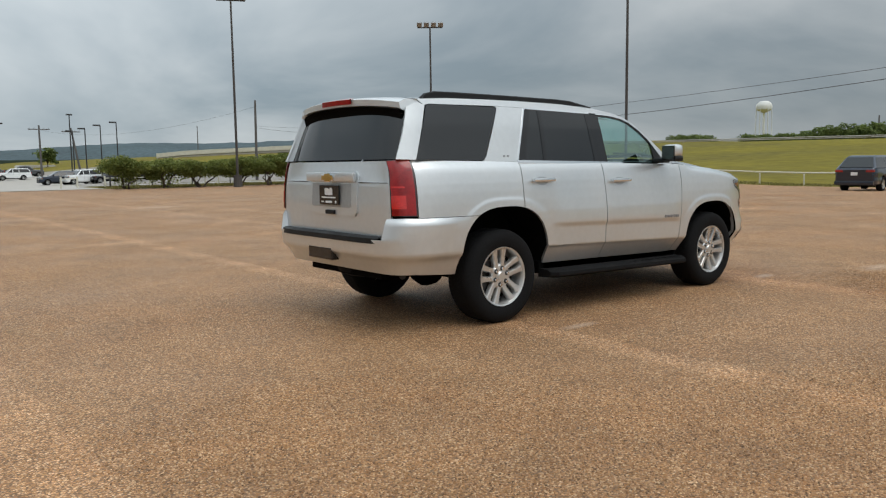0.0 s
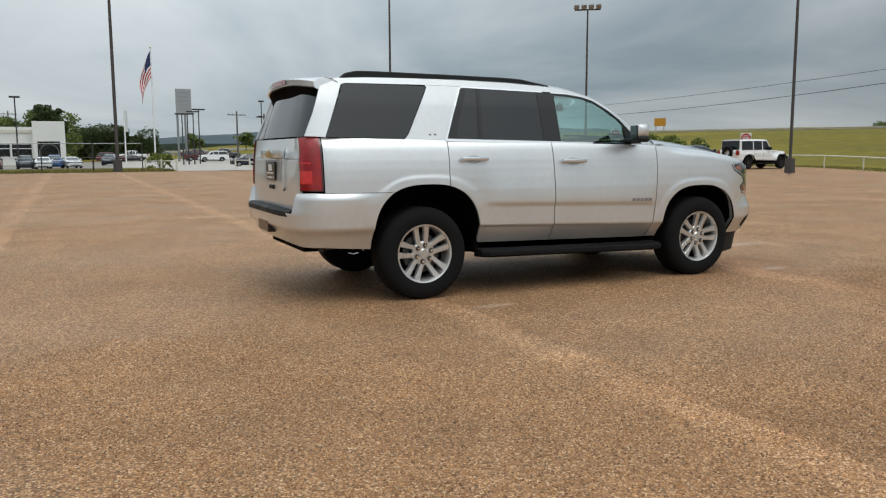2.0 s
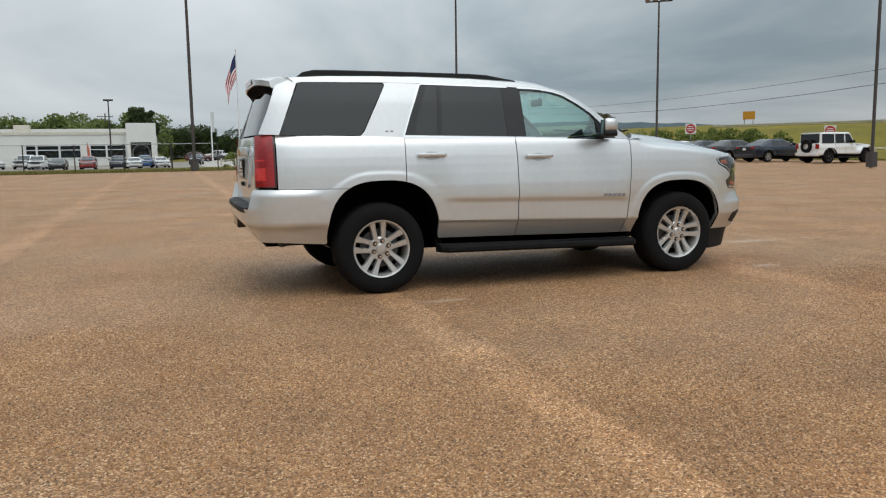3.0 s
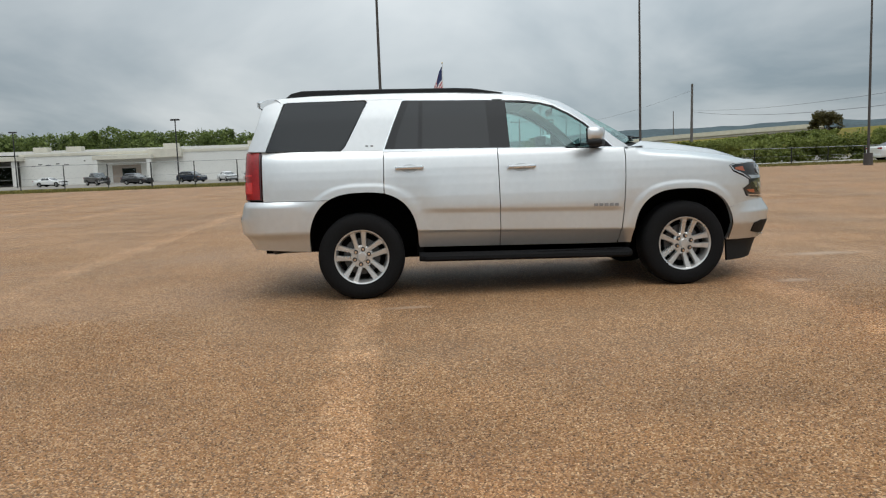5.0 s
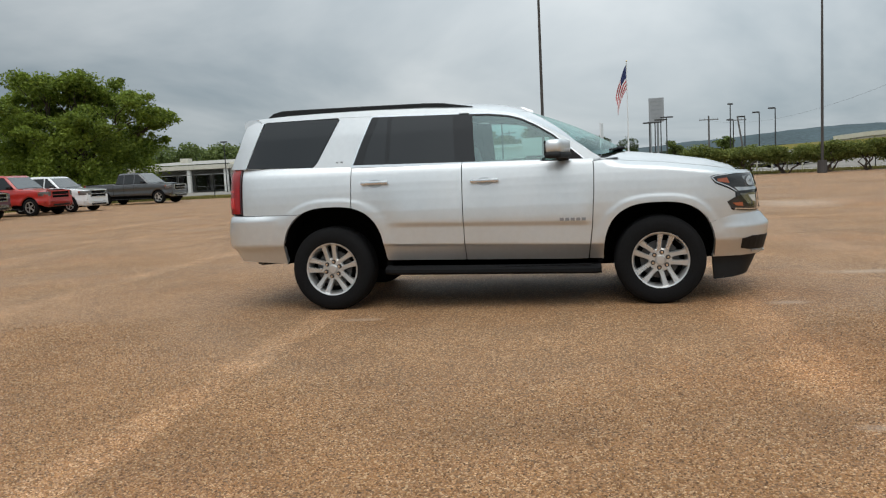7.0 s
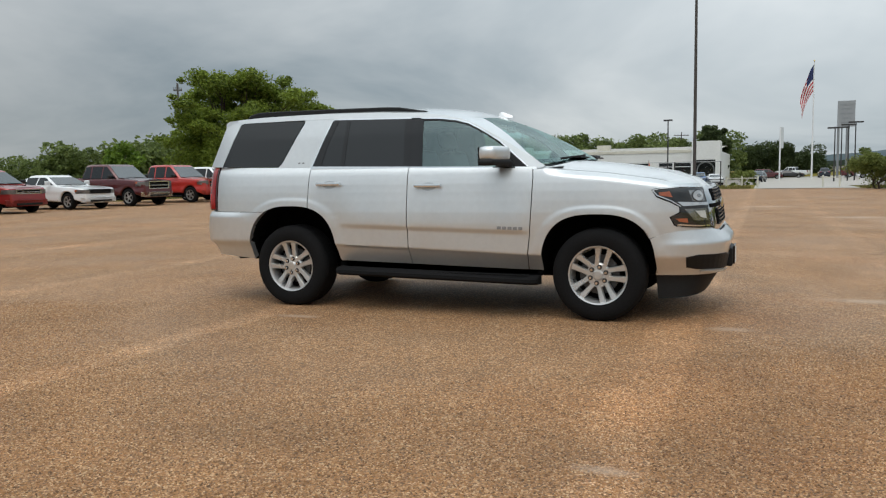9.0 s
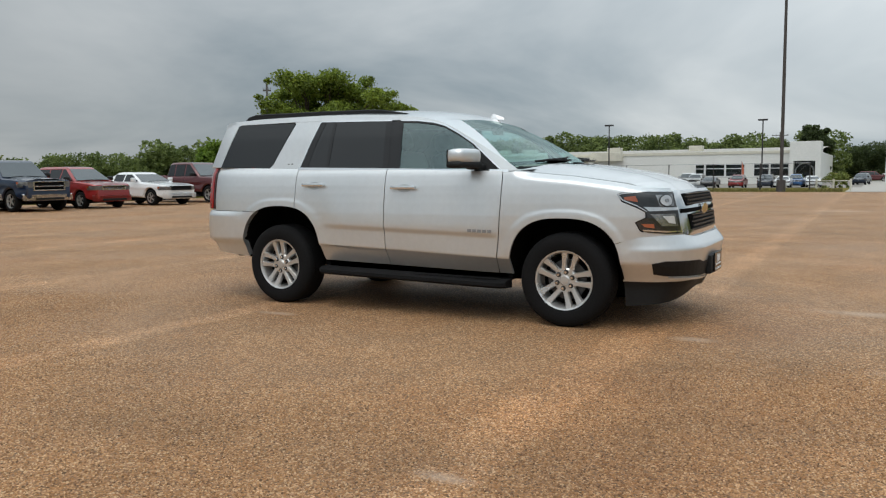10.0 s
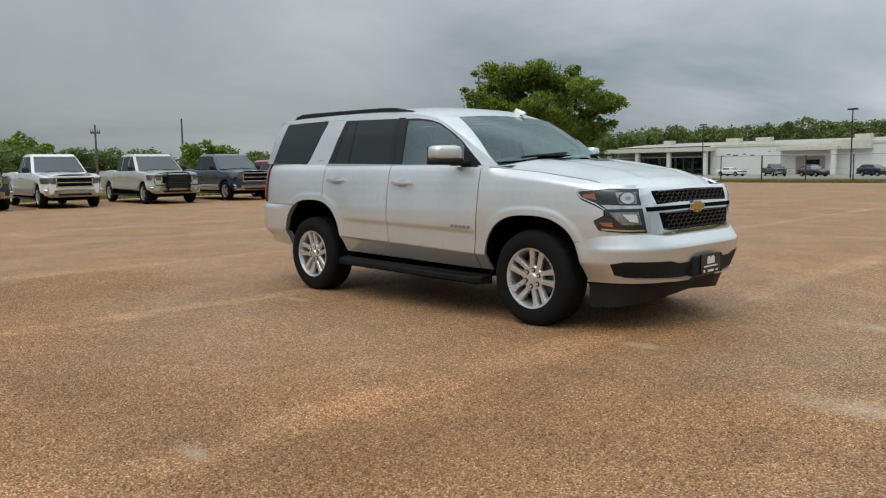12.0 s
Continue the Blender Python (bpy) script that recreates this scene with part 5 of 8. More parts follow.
# ---- the other parked vehicles ----
def prism(bm, outline, half, bevel):
    """A solid with the side outline, as wide as half(x, z) says, with eased long edges."""
    n = len(outline)
    pts = [Vector((x, z)) for x, z in outline]
    area = sum(pts[i].x * pts[(i + 1) % n].y - pts[(i + 1) % n].x * pts[i].y for i in range(n))
    if area < 0:
        pts.reverse()
    inner = []
    for i in range(n):
        a, b, c = pts[i - 1], pts[i], pts[(i + 1) % n]
        d1, d2 = (b - a).normalized(), (c - b).normalized()
        n1, n2 = Vector((-d1.y, d1.x)), Vector((-d2.y, d2.x))
        k = bevel / max(0.5, 1 + n1.dot(n2))
        inner.append(b + (n1 + n2) * k)
    loops = []
    for ps, inset in ((inner, 0.0), (pts, bevel * 0.8)):
        for sy in (-1, 1):
            loops.append([bm.verts.new((p.x, sy * (half(p.x, p.y) - inset), p.y)) for p in ps])
    li, ri, lo, ro = loops
    # the flanks are laid in small cells, so that they follow half() everywhere
    poly = [(p.x, p.y) for p in inner]
    for sy in (-1, 1):
        known = {}
        for i in range(math.floor(min(p[0] for p in poly) / 0.14), math.ceil(max(p[0] for p in poly) / 0.14)):
            strip = clip(clip(poly, 0, i * 0.14, False), 0, (i + 1) * 0.14, True)
            if len(strip) < 3:
                continue
            for j in range(math.floor(min(p[1] for p in strip) / 0.08), math.ceil(max(p[1] for p in strip) / 0.08)):
                ring = []
                for q in clip(clip(strip, 1, j * 0.08, False), 1, (j + 1) * 0.08, True):
                    key = (round(q[0], 3), round(q[1], 3))
                    if key not in known:
                        known[key] = bm.verts.new((q[0], sy * half(*q), q[1]))
                    if known[key] not in ring:
                        ring.append(known[key])
                if len(ring) >= 3:
                    try:
                        bm.faces.new(ring)
                    except ValueError:
                        pass
    for i in range(n):
        j = (i + 1) % n
        bm.faces.new((li[i], li[j], lo[j], lo[i]))
        bm.faces.new((ri[j], ri[i], ro[i], ro[j]))
        bm.faces.new((lo[i], lo[j], ro[j], ro[i]))
    return bm


def plate3(bm, pts, depth):
    """A flat plate through the points, thickened along depth."""
    a = [bm.verts.new(p) for p in pts]
    b = [bm.verts.new(Vector(p) + Vector(depth)) for p in pts]
    bm.faces.new(a)
    bm.faces.new(b[::-1])
    for i in range(len(a)):
        j = (i + 1) % len(a)
        bm.faces.new((a[i], a[j], b[j], b[i]))
    return bm


WHEELS = {}
SCREEN = mat("parked_screen", (0.035, 0.043, 0.046), 0.04, var=0.3, scale=1.3, ior=2.0)


def parked_wheel(parent, x, y, r, rim_mat, wide=0.24):
    key = (r, rim_mat.name)
    sy = -1 if y < 0 else 1
    if key not in WHEELS:
        bm = bmesh.new()
        spun(bm, [(r * 0.62, 0.0), (r * 0.70, 0.012), (r * 0.92, 0.008), (r, -0.035), (r, -wide + 0.035), (r * 0.92, -wide), (r * 0.55, -wide)], 0, 28)
        tm = bpy.data.meshes.new("tyre")
        bmesh.ops.recalc_face_normals(bm, faces=bm.faces)
        bm.to_mesh(tm)
        bm.free()
        tm.materials.append(RUBBER)
        tm.shade_smooth()
        bm = bmesh.new()
        spun(bm, [(r * 0.645, 0.004), (r * 0.60, 0.0), (r * 0.57, -0.06)], 0, 28)
        spun(bm, [(0.001, -0.005), (r * 0.16, -0.008), (r * 0.18, -0.04)], 0, 16)
        for k in range(5):
            a = 2 * math.pi * k / 5 + 0.3
            m = Matrix.Rotation(a, 4, "Y")
            box(bm, -0.028, 0.028, -0.03, -0.008, r * 0.1, r * 0.61, 0, m)
        rm = bpy.data.meshes.new("rim")
        bmesh.ops.recalc_face_normals(bm, faces=bm.faces)
        bm.to_mesh(rm)
        bm.free()
        rm.materials.append(rim_mat)
        # black disc that stands in for the shade behind the spokes
        bm = bmesh.new()
        spun(bm, [(0.001, -0.08), (r * 0.6, -0.08)], 0, 20)
        hm = bpy.data.meshes.new("hub_shade")
        bm.to_mesh(hm)
        bm.free()
        hm.materials.append(UNDER)
        WHEELS[key] = (tm, rm, hm)
    tm, rm, hm = WHEELS[key]
    w = new("wheel", tm)
    w.parent = parent
    w.matrix_local = pose(x, y, r, 0, 0, 0 if sy > 0 else 180)
    for nm, me in (("rim", rm), ("hub_shade", hm)):
        o = new(nm, me)
        o.parent = w
    return w


KINDS = {
    # distances back from the front bumper: cab = (screen base, screen top, roof end, cab end), deck = height behind the cab
    "pickup": dict(L=6.25, W=2.06, H=1.98, hood=1.25, belt=1.28, front=1.17, cab=(1.56, 2.32, 3.84, 4.00), deck=1.34, axles=(0.92, 4.80), r=0.41, doors=(2.62, 3.35), bed=4.1),
    "oldpickup": dict(L=6.3, W=2.06, H=1.97, hood=1.23, belt=1.26, front=1.12, cab=(1.62, 2.36, 3.66, 3.82), deck=1.32, axles=(0.92, 4.85), r=0.41, doors=(2.95, 3.3), bed=3.9),
    "suv": dict(L=5.15, W=2.0, H=1.88, hood=1.20, belt=1.22, front=1.10, cab=(1.50, 2.25, 4.75, 5.08), deck=None, axles=(0.97, 3.92), r=0.385, doors=(2.45, 3.35), bed=None),
    "crossover": dict(L=4.95, W=1.90, H=1.73, hood=1.09, belt=1.12, front=0.96, cab=(1.25, 2.12, 4.18, 4.78), deck=None, axles=(0.93, 3.75), r=0.35, doors=(2.35, 3.2), bed=None),
    "sedan": dict(L=5.1, W=1.92, H=1.50, hood=0.99, belt=1.04, front=0.88, cab=(1.60, 2.45, 3.62, 4.52), deck=1.10, axles=(0.92, 3.95), r=0.355, doors=(2.85, 3.6), bed=None),
    "jeep": dict(L=4.55, W=1.80, H=1.84, hood=1.14, belt=1.16, front=1.02, cab=(1.55, 1.95, 4.30, 4.34), deck=None, axles=(0.72, 3.66), r=0.41, doors=(2.42, 3.22), bed=None),
}


def vehicle(name, kind, m, body_mat, label, category="car", lower=None, guard=False, rim=None, group="", chrome_front=True, grille_mat=None):
    d = KINDS[kind]
    L, W, H = d["L"], d["W"], d["H"]
    rim = rim or ALLOY
    X = lambda a: L / 2 - a
    root = thing(name, m, label, category, group)
    c0, c1, c2, c3 = (X(a) for a in d["cab"])
    af, ar = (X(a) for a in d["axles"])
    r = d["r"]
    sill = 0.42 if kind in ("pickup", "oldpickup", "jeep") else 0.30
    ra = r + 0.075

    def arch_pts(ax):
        return [(ax + ra * math.cos(radians(a)), r + ra * math.sin(radians(a))) for a in range(-2 if sill > 0.35 else -8, 189, 19)]

    tail_z = d["deck"] or d["belt"] + 0.02
    jeep = kind == "jeep"
    outline = [(X(0.10), sill - 0.02), (X(0.0), sill + 0.12), (X(0.0), d["front"] - 0.2), (X(0.06), d["front"]), (X(0.28 if not jeep else 0.08), d["hood"] - 0.07), (X(0.75), d["hood"] - 0.015), (c0 + 0.05, d["hood"] + 0.02), (c0 - 0.1, d["belt"])]
    outline += [(c3 - 0.02, d["belt"] + 0.005)] if d["deck"] else []
    outline += [(c3 - 0.05, tail_z), (X(L - 0.06), tail_z - 0.01), (X(L), tail_z - 0.10), (X(L - 0.02), sill + 0.15), (X(L - 0.12), sill)]
    outline += [(x, z) for x, z in reversed(arch_pts(ar)) if z > sill] + [(x, z) for x, z in reversed(arch_pts(af)) if z > sill]

    def half(x, z):
        w = W / 2 - 0.05 * smoothstep(d["belt"] - 0.25, d["belt"] + 0.05, z) - 0.05 * (1 - smoothstep(sill, sill + 0.25, z))
        a = L / 2 - x
        w -= 0.16 * (1 - smoothstep(0.0, 0.55, a)) ** 2 + 0.10 * smoothstep(L - 0.35, L, a) ** 2
        line = d["belt"] - 0.30
        w -= 0.022 * smoothstep(line - 0.34, line - 0.10, z) * (1 - smoothstep(line - 0.06, line, z))
        for ax in (af, ar):
            w += 0.022 * (1 - smoothstep(ra + 0.05, ra + 0.12, math.hypot(x - ax, z - r)))
        return w - (0.17 * smoothstep(c0 - 0.1, c0 + 0.2, x) * smoothstep(0.75, 0.95, z) if jeep else 0)

    def gap(bm, x, sy, w=0.005):
        gridmesh(bm, [[(x + dx, sy * (half(x, z) + 0.003), z) for z in np.linspace(sill + 0.10, d["belt"] - 0.03, 14)] for dx in (-w, w)])

    bm = bmesh.new()
    prism(bm, outline, half, 0.045)
    part("body", bm, body_mat, root, "", True, 28)
    if lower:
        for sy in (-1, 1):
            bm = bmesh.new()
            gridmesh(bm, [[(x, sy * (half(x, z) + 0.006), z) for x in np.linspace(ar + ra + 0.02, af - ra - 0.02, 24)] for z in np.linspace(sill + 0.02, sill + 0.26, 6)])
            part("lower_trim", bm, lower, root)

    def cab_half(z):
        return W / 2 - 0.065 - (0.08 if jeep else 0.28 if kind in ("crossover", "sedan") else 0.20) * (z - d["belt"]) / (H - d["belt"])

    slope = 0.02 if jeep else 0.07
    cab = [(c0, d["belt"] - 0.02), (c1 + 0.02, H - 0.065), (c1 - 0.10, H - 0.022), (c1 - 0.40, H), (c2 + 0.35, H - 0.004), (c2 + 0.08, H - 0.035), (c2, H - slope - 0.02), (c3, d["belt"] - 0.02)]
    bm = bmesh.new()
    prism(bm, cab, lambda x, z: cab_half(z), 0.075)
    part("cabin", bm, body_mat if not jeep else paint("white_hard_top", (0.78, 0.79, 0.79)), root, "", True, 28)
    zb, zt = d["belt"] + 0.03, H - 0.11
    k = (zt - zb) / (H - 0.05 - d["belt"])
    f0 = c0 - 0.12 + (c1 - c0) * 0.05
    lines = [f0, *(X(a) for a in d["doors"]), c3]
    back = lambda z: c3 + (c2 - c3) * (z - d["belt"]) / (H - slope - d["belt"]) + 0.10
    front = lambda z: c0 + (c1 - c0) * (z - d["belt"]) / (H - 0.05 - d["belt"]) - 0.14
    for sy in (-1, 1):
        for i in range(len(lines) - 1):
            a, b = lines[i], lines[i + 1]
            xa = (lambda z: front(z)) if i == 0 else (lambda z, a=a: a - 0.05)
            xb = (lambda z: back(z)) if i == len(lines) - 2 else (lambda z, b=b: b + 0.03)
            if xa(zt) - xb(zt) < 0.08:
                continue
            pts = [(xa(zb), zb), (xa(zt), zt), (xb(zt), zt), (xb(zb), zb)]
            bm = bmesh.new()
            plate3(bm, [(x, sy * (cab_half(z) + 0.006), z) for x, z in pts], (0, -sy * 0.02, 0))
            part("side_window", bm, PRIVACY, root)
        for a in d["doors"]:
            bm = bmesh.new()
            gap(bm, X(a), sy)
            part("door_gap", bm, UNDER, root)
            bm = bmesh.new()
            y = sy * (half(X(a), d["belt"] - 0.17) - 0.01)
            box(bm, X(a) + 0.06, X(a) + 0.24, min(y, y + sy * 0.04), max(y, y + sy * 0.04), d["belt"] - 0.185, d["belt"] - 0.155, 0.01)
            part("door_handle", bm, body_mat, root)
        # lamps
        tall = kind in ("pickup", "oldpickup", "suv")
        zl = d["front"] - 0.10
        bm = bmesh.new()
        zs = (zl - (0.15 if tall else 0.10), zl - 0.02, zl + 0.06)

        def lamp_line(z, cut):
            pts = [(X(a), sy * (half(X(a), z) + 0.010), z) for a in (0.40, 0.30, 0.20, 0.12, 0.05)]
            end = half(X(0.03), z)
            return pts[:cut] if cut else pts + [(X(-0.006), sy * (end - 0.05), z), (X(-0.014), sy * (end - 0.26), z)]

        gridmesh(bm, [lamp_line(z, 0) for z in zs])
        bmesh.ops.solidify(bm, geom=bm.faces[:], thickness=0.02)
        hl = part("headlight", bm, PARKLENS, root, "clear headlight", True)
        bm = bmesh.new()
        gridmesh(bm, [[(x, y + sy * 0.012, z) for x, y, z in lamp_line(z, 2)] for z in zs[1:]])
        part("turn_lens", bm, AMBER, hl)
        bm = bmesh.new()
        zr = tail_z - 0.32
        if kind in ("crossover", "sedan"):
            box(bm, X(L - 0.20), X(L + 0.004), min(sy * (W / 2 - 0.46), sy * (W / 2 - 0.085)), max(sy * (W / 2 - 0.46), sy * (W / 2 - 0.085)), tail_z - 0.21, tail_z - 0.085, 0.03)
        else:
            box(bm, X(L - 0.10), X(L + 0.012), min(sy * (W / 2 - 0.26), sy * (W / 2 - 0.05)), max(sy * (W / 2 - 0.26), sy * (W / 2 - 0.05)), zr, zr + 0.30, 0.02)
        part("tail_light", bm, REDLENS, root, "red tail light", True)
        bm = bmesh.new()
        box(bm, c0 - 0.42, c0 - 0.30, min(sy * (W / 2 - 0.05), sy * (W / 2 + 0.17)), max(sy * (W / 2 - 0.05), sy * (W / 2 + 0.17)), d["belt"] + 0.02, d["belt"] + 0.20, 0.03)
        part("door_mirror", bm, GLOSSBLACK if kind != "sedan" else body_mat, root, "", True, 60)
    # bonnet panel, crowned, with a power bulge
    bm = bmesh.new()
    hr = []
    for i in range(7):
        u = i / 6
        x = X(0.20) + (c0 - 0.02 - X(0.20)) * u
        zb_ = float(np.interp(-x, [-X(0.06), -X(0.28), -X(0.75), -c0 - 0.05, -c0 + 0.1], [d["front"], d["hood"] - 0.07, d["hood"] - 0.015, d["hood"] + 0.02, d["belt"]]))
        hr.append([(x, v * (W / 2 - 0.20), zb_ - 0.03 + (0.065 if sill > 0.35 else 0.042) * (1 - abs(v) ** 4) + (0.02 if sill > 0.35 else 0.0) * (1 - smoothstep(0.5, 0.62, abs(v)))) for v in np.linspace(-1, 1, 15)])
    gridmesh(bm, hr)
    if not jeep:
        part("bonnet", bm, body_mat, root, "", True, 50)
        bm = bmesh.new()
        for sy in (-1, 1):
            rod(bm, (c0 + 0.10, sy * 0.55, d["hood"] + 0.07), (c0 - 0.02, sy * 0.05, d["hood"] + 0.10), 0.012, None, 5)
        part("wiper", bm, TRIM, root)
    else:
        bm.free()
    # screens
    bm = bmesh.new()
    za, zc = d["belt"] + 0.04, H - 0.10
    ax, cx = c0 + (c1 - c0) * (za - d["belt"]) / (H - 0.05 - d["belt"]), c0 + (c1 - c0) * (zc - d["belt"]) / (H - 0.05 - d["belt"])
    plate3(bm, [(ax + 0.015, -cab_half(za) + 0.09, za), (cx + 0.015, -cab_half(zc) + 0.07, zc), (cx + 0.015, cab_half(zc) - 0.07, zc), (ax + 0.015, cab_half(za) - 0.09, za)], (-0.03, 0, 0))
    part("windscreen", bm, SCREEN, root, "grey reflecting windscreen")
    bm = bmesh.new()
    ax, cx = back(za) - 0.10, back(zc) - 0.10
    plate3(bm, [(ax - 0.02, -cab_half(za) + 0.12, za), (cx - 0.02, -cab_half(zc) + 0.08, zc), (cx - 0.02, cab_half(zc) - 0.08, zc), (ax - 0.02, cab_half(za) - 0.12, za)], (0.03, 0, 0))
    part("rear_window", bm, PRIVACY, root)
    # nose and tail
    bm = bmesh.new()
    zg = d["front"] - 0.10
    gh = 0.27 if tall else 0.17 if jeep else 0.10
    gy = W / 2 - 0.40
    box(bm, X(0.14), X(-0.016), -gy, gy, zg - gh, zg + 0.08, 0.02)
    gr = part("grille", bm, TRIM, root, "", True)
    if not jeep:
        bm = bmesh.new()
        fx = X(-0.036)
        edge = grille_mat or (CHROME if chrome_front else body_mat)
        for y0, y1, z0, z1 in ((-gy, gy, zg + 0.045, zg + 0.085), (-gy, gy, zg - gh - 0.005, zg - gh + 0.03), (-gy, -gy + 0.05, zg - gh, zg + 0.08), (gy - 0.05, gy, zg - gh, zg + 0.08), (-gy, gy, zg - gh * 0.45, zg - gh * 0.45 + 0.028)):
            box(bm, X(0.10), fx, y0, y1, z0, z1, 0.006)
        part("grille_frame", bm, edge, gr)
    for j in range(3):
        bm = bmesh.new()
        hh = (gh + 0.06) / 3
        z = zg - gh + 0.025 + j * hh
        box(bm, X(0.05), X(-0.022), -W / 2 + 0.47, W / 2 - 0.47, z, z + hh - 0.018, 0.006)
        part("grille_slot", bm, UNDER, gr)
    bm = bmesh.new()
    zb2 = sill + 0.12
    bf = CHROME if (chrome_front and sill > 0.35) else body_mat
    rows = [[(X(-0.06 + 0.17 * abs(v) ** 3), v * (W / 2 - 0.04), z) for v in np.linspace(-1, 1, 13)] for z in (zb2 - 0.12, zb2 - 0.10, zb2 + 0.10, zb2 + 0.13)]
    rows = [[(p[0] - (0.05 if i in (0, 3) else 0), p[1], p[2]) for p in row] for i, row in enumerate(rows)]
    gridmesh(bm, rows)
    bmesh.ops.solidify(bm, geom=bm.faces[:], thickness=0.06)
    fb_ = part("front_bumper", bm, bf, root, "", True)
    bm = bmesh.new()
    box(bm, X(0.06), X(-0.068), -0.55, 0.55, zb2 - 0.09, zb2 - 0.01, 0.01)
    part("bumper_opening", bm, TRIM, fb_)
    bm = bmesh.new()
    box(bm, X(L - 0.06), X(L + 0.07), -W / 2 + 0.08, W / 2 - 0.08, sill + 0.03, sill + 0.22, 0.03)
    part("rear_bumper", bm, bf if sill > 0.35 else body_mat, root, "", True)
    bm = bmesh.new()
    box(bm, X(L + 0.002), X(L + 0.014), -0.15, 0.15, 0.78, 0.93, 0.003)
    part("licence_plate", bm, WHITEPLATE, root)
    bm = bmesh.new()
    box(bm, ar - 0.6, af + 0.6, -W / 2 + 0.28, W / 2 - 0.28, 0.28, 0.62)
    box(bm, ar + ra, af - ra, -W / 2 + 0.10, W / 2 - 0.10, sill - 0.10, sill + 0.1)
    part("chassis", bm, UNDER, root)
    for ax in (af, ar):
        for sy in (-1, 1):
            parked_wheel(root, ax, sy * (W / 2 - 0.03), r, rim)
            bm = bmesh.new()
            rows = [[(ax + (ra - 0.008) * math.cos(a), sy * y, r + (ra - 0.008) * math.sin(a)) for a in np.linspace(0, math.pi, 13)] for y in (W / 2 - 0.34, W / 2 - 0.06)]
            gridmesh(bm, rows)
            bm.faces.new([bm.verts.new(p) for p in rows[0]])
            part("wheel_liner", bm, UNDER, root)
    if d["bed"]:
        bm = bmesh.new()
        xb = X(d["bed"])
        for sy in (-1, 1):
            gap(bm, xb, sy, 0.009)
        part("bed_gap", bm, UNDER, root)
        bm = bmesh.new()
        box(bm, X(L - 0.10), xb - 0.02, -W / 2 + 0.12, W / 2 - 0.12, d["deck"] - 0.01, d["deck"] + 0.012)
        part("bed_liner", bm, UNDER, root)
    for sy in (-1, 1):
        if sill > 0.35:
            bm = bmesh.new()
            box(bm, ar + ra + 0.1, af - ra - 0.05, sy * (W / 2 + 0.0) - 0.07, sy * (W / 2 + 0.0) + 0.07, sill - 0.10, sill - 0.05, 0.02)
            part("side_step", bm, TRIM, root)
    if guard:
        bm = bmesh.new()
        box(bm, X(-0.15), X(-0.13), -0.50, 0.50, 0.62, 1.14, 0.01)
        bg = part("brush_guard", bm, GLOSSBLACK, root, "black tubular brush guard")
        bars = [[(X(-0.02), y, 0.50), (X(-0.22), y, 0.60), (X(-0.22), y, 1.12), (X(-0.10), y, 1.20)] for y in (-0.42, 0.42)]
        bars += [[(X(-0.22), -0.44, z), (X(-0.22), 0.44, z)] for z in (0.62, 0.72, 0.82, 0.92, 1.02, 1.12)]
        bars += [[(X(-0.22), sy * 0.42, 1.08), (X(-0.16), sy * 0.90, 1.06), (X(-0.14), sy * 0.95, 0.9), (X(-0.16), sy * 0.90, 0.74), (X(-0.22), sy * 0.42, 0.72)] for sy in (-1, 1)]
        for i, line in enumerate(bars):
            bm = bmesh.new()
            pipe(bm, line, 0.035 if i < 2 else 0.022)
            part("guard_bar", bm, GLOSSBLACK, bg, "", True)
    if jeep:
        bm = bmesh.new()
        spun(bm, [(0.19, 0.0), (0.22, 0.012), (0.38, 0.01), (0.40, -0.04), (0.40, -0.2), (0.36, -0.24), (0.19, -0.24)], 0, 28, 0, 0)
        sp = part("spare_wheel", bm, RUBBER, root, "black spare wheel on the tailgate", True)
        sp.matrix_local = pose(X(L + 0.10), 0.0, 1.02, 0, 0, 90)
        for ax in (af, ar):
            for sy in (-1, 1):
                bm = bmesh.new()
                rows = [[(ax + (ra + 0.02) * math.cos(a), sy * y, r + (ra + 0.02) * math.sin(a)) for a in np.linspace(0.05, math.pi - 0.05, 11)] for y in (W / 2 - 0.20, W / 2 + 0.09)]
                gridmesh(bm, rows)
                bmesh.ops.solidify(bm, geom=bm.faces[:], thickness=0.05)
                part("flare", bm, TRIM, root, "black wheel flare")
    return root


P_WHITE = paint("white_car_paint", (0.80, 0.81, 0.81))
P_PEWTER = paint("pewter_paint", (0.60, 0.59, 0.56), 0.4)
P_BLUE = paint("navy_paint", (0.007, 0.019, 0.050), 0.2)
P_RED = paint("red_paint", (0.30, 0.020, 0.018), 0.2)
P_MAROON = paint("maroon_paint", (0.10, 0.012, 0.014), 0.3)
P_BRIGHT = paint("bright_red_paint", (0.46, 0.03, 0.022))
P_GREY = paint("graphite_paint", (0.075, 0.075, 0.078), 0.5)
P_BLACK = paint("black_car_paint", (0.012, 0.012, 0.014))
P_NAVY = paint("dark_blue_paint", (0.012, 0.020, 0.038), 0.4)

ROW = "vehicles parked along the grass verge"


def row_place(y, kind, turn=0.0, front=-22.3):
    return pose(front - KINDS[kind]["L"] / 2, y, 0, 0, 0, turn)


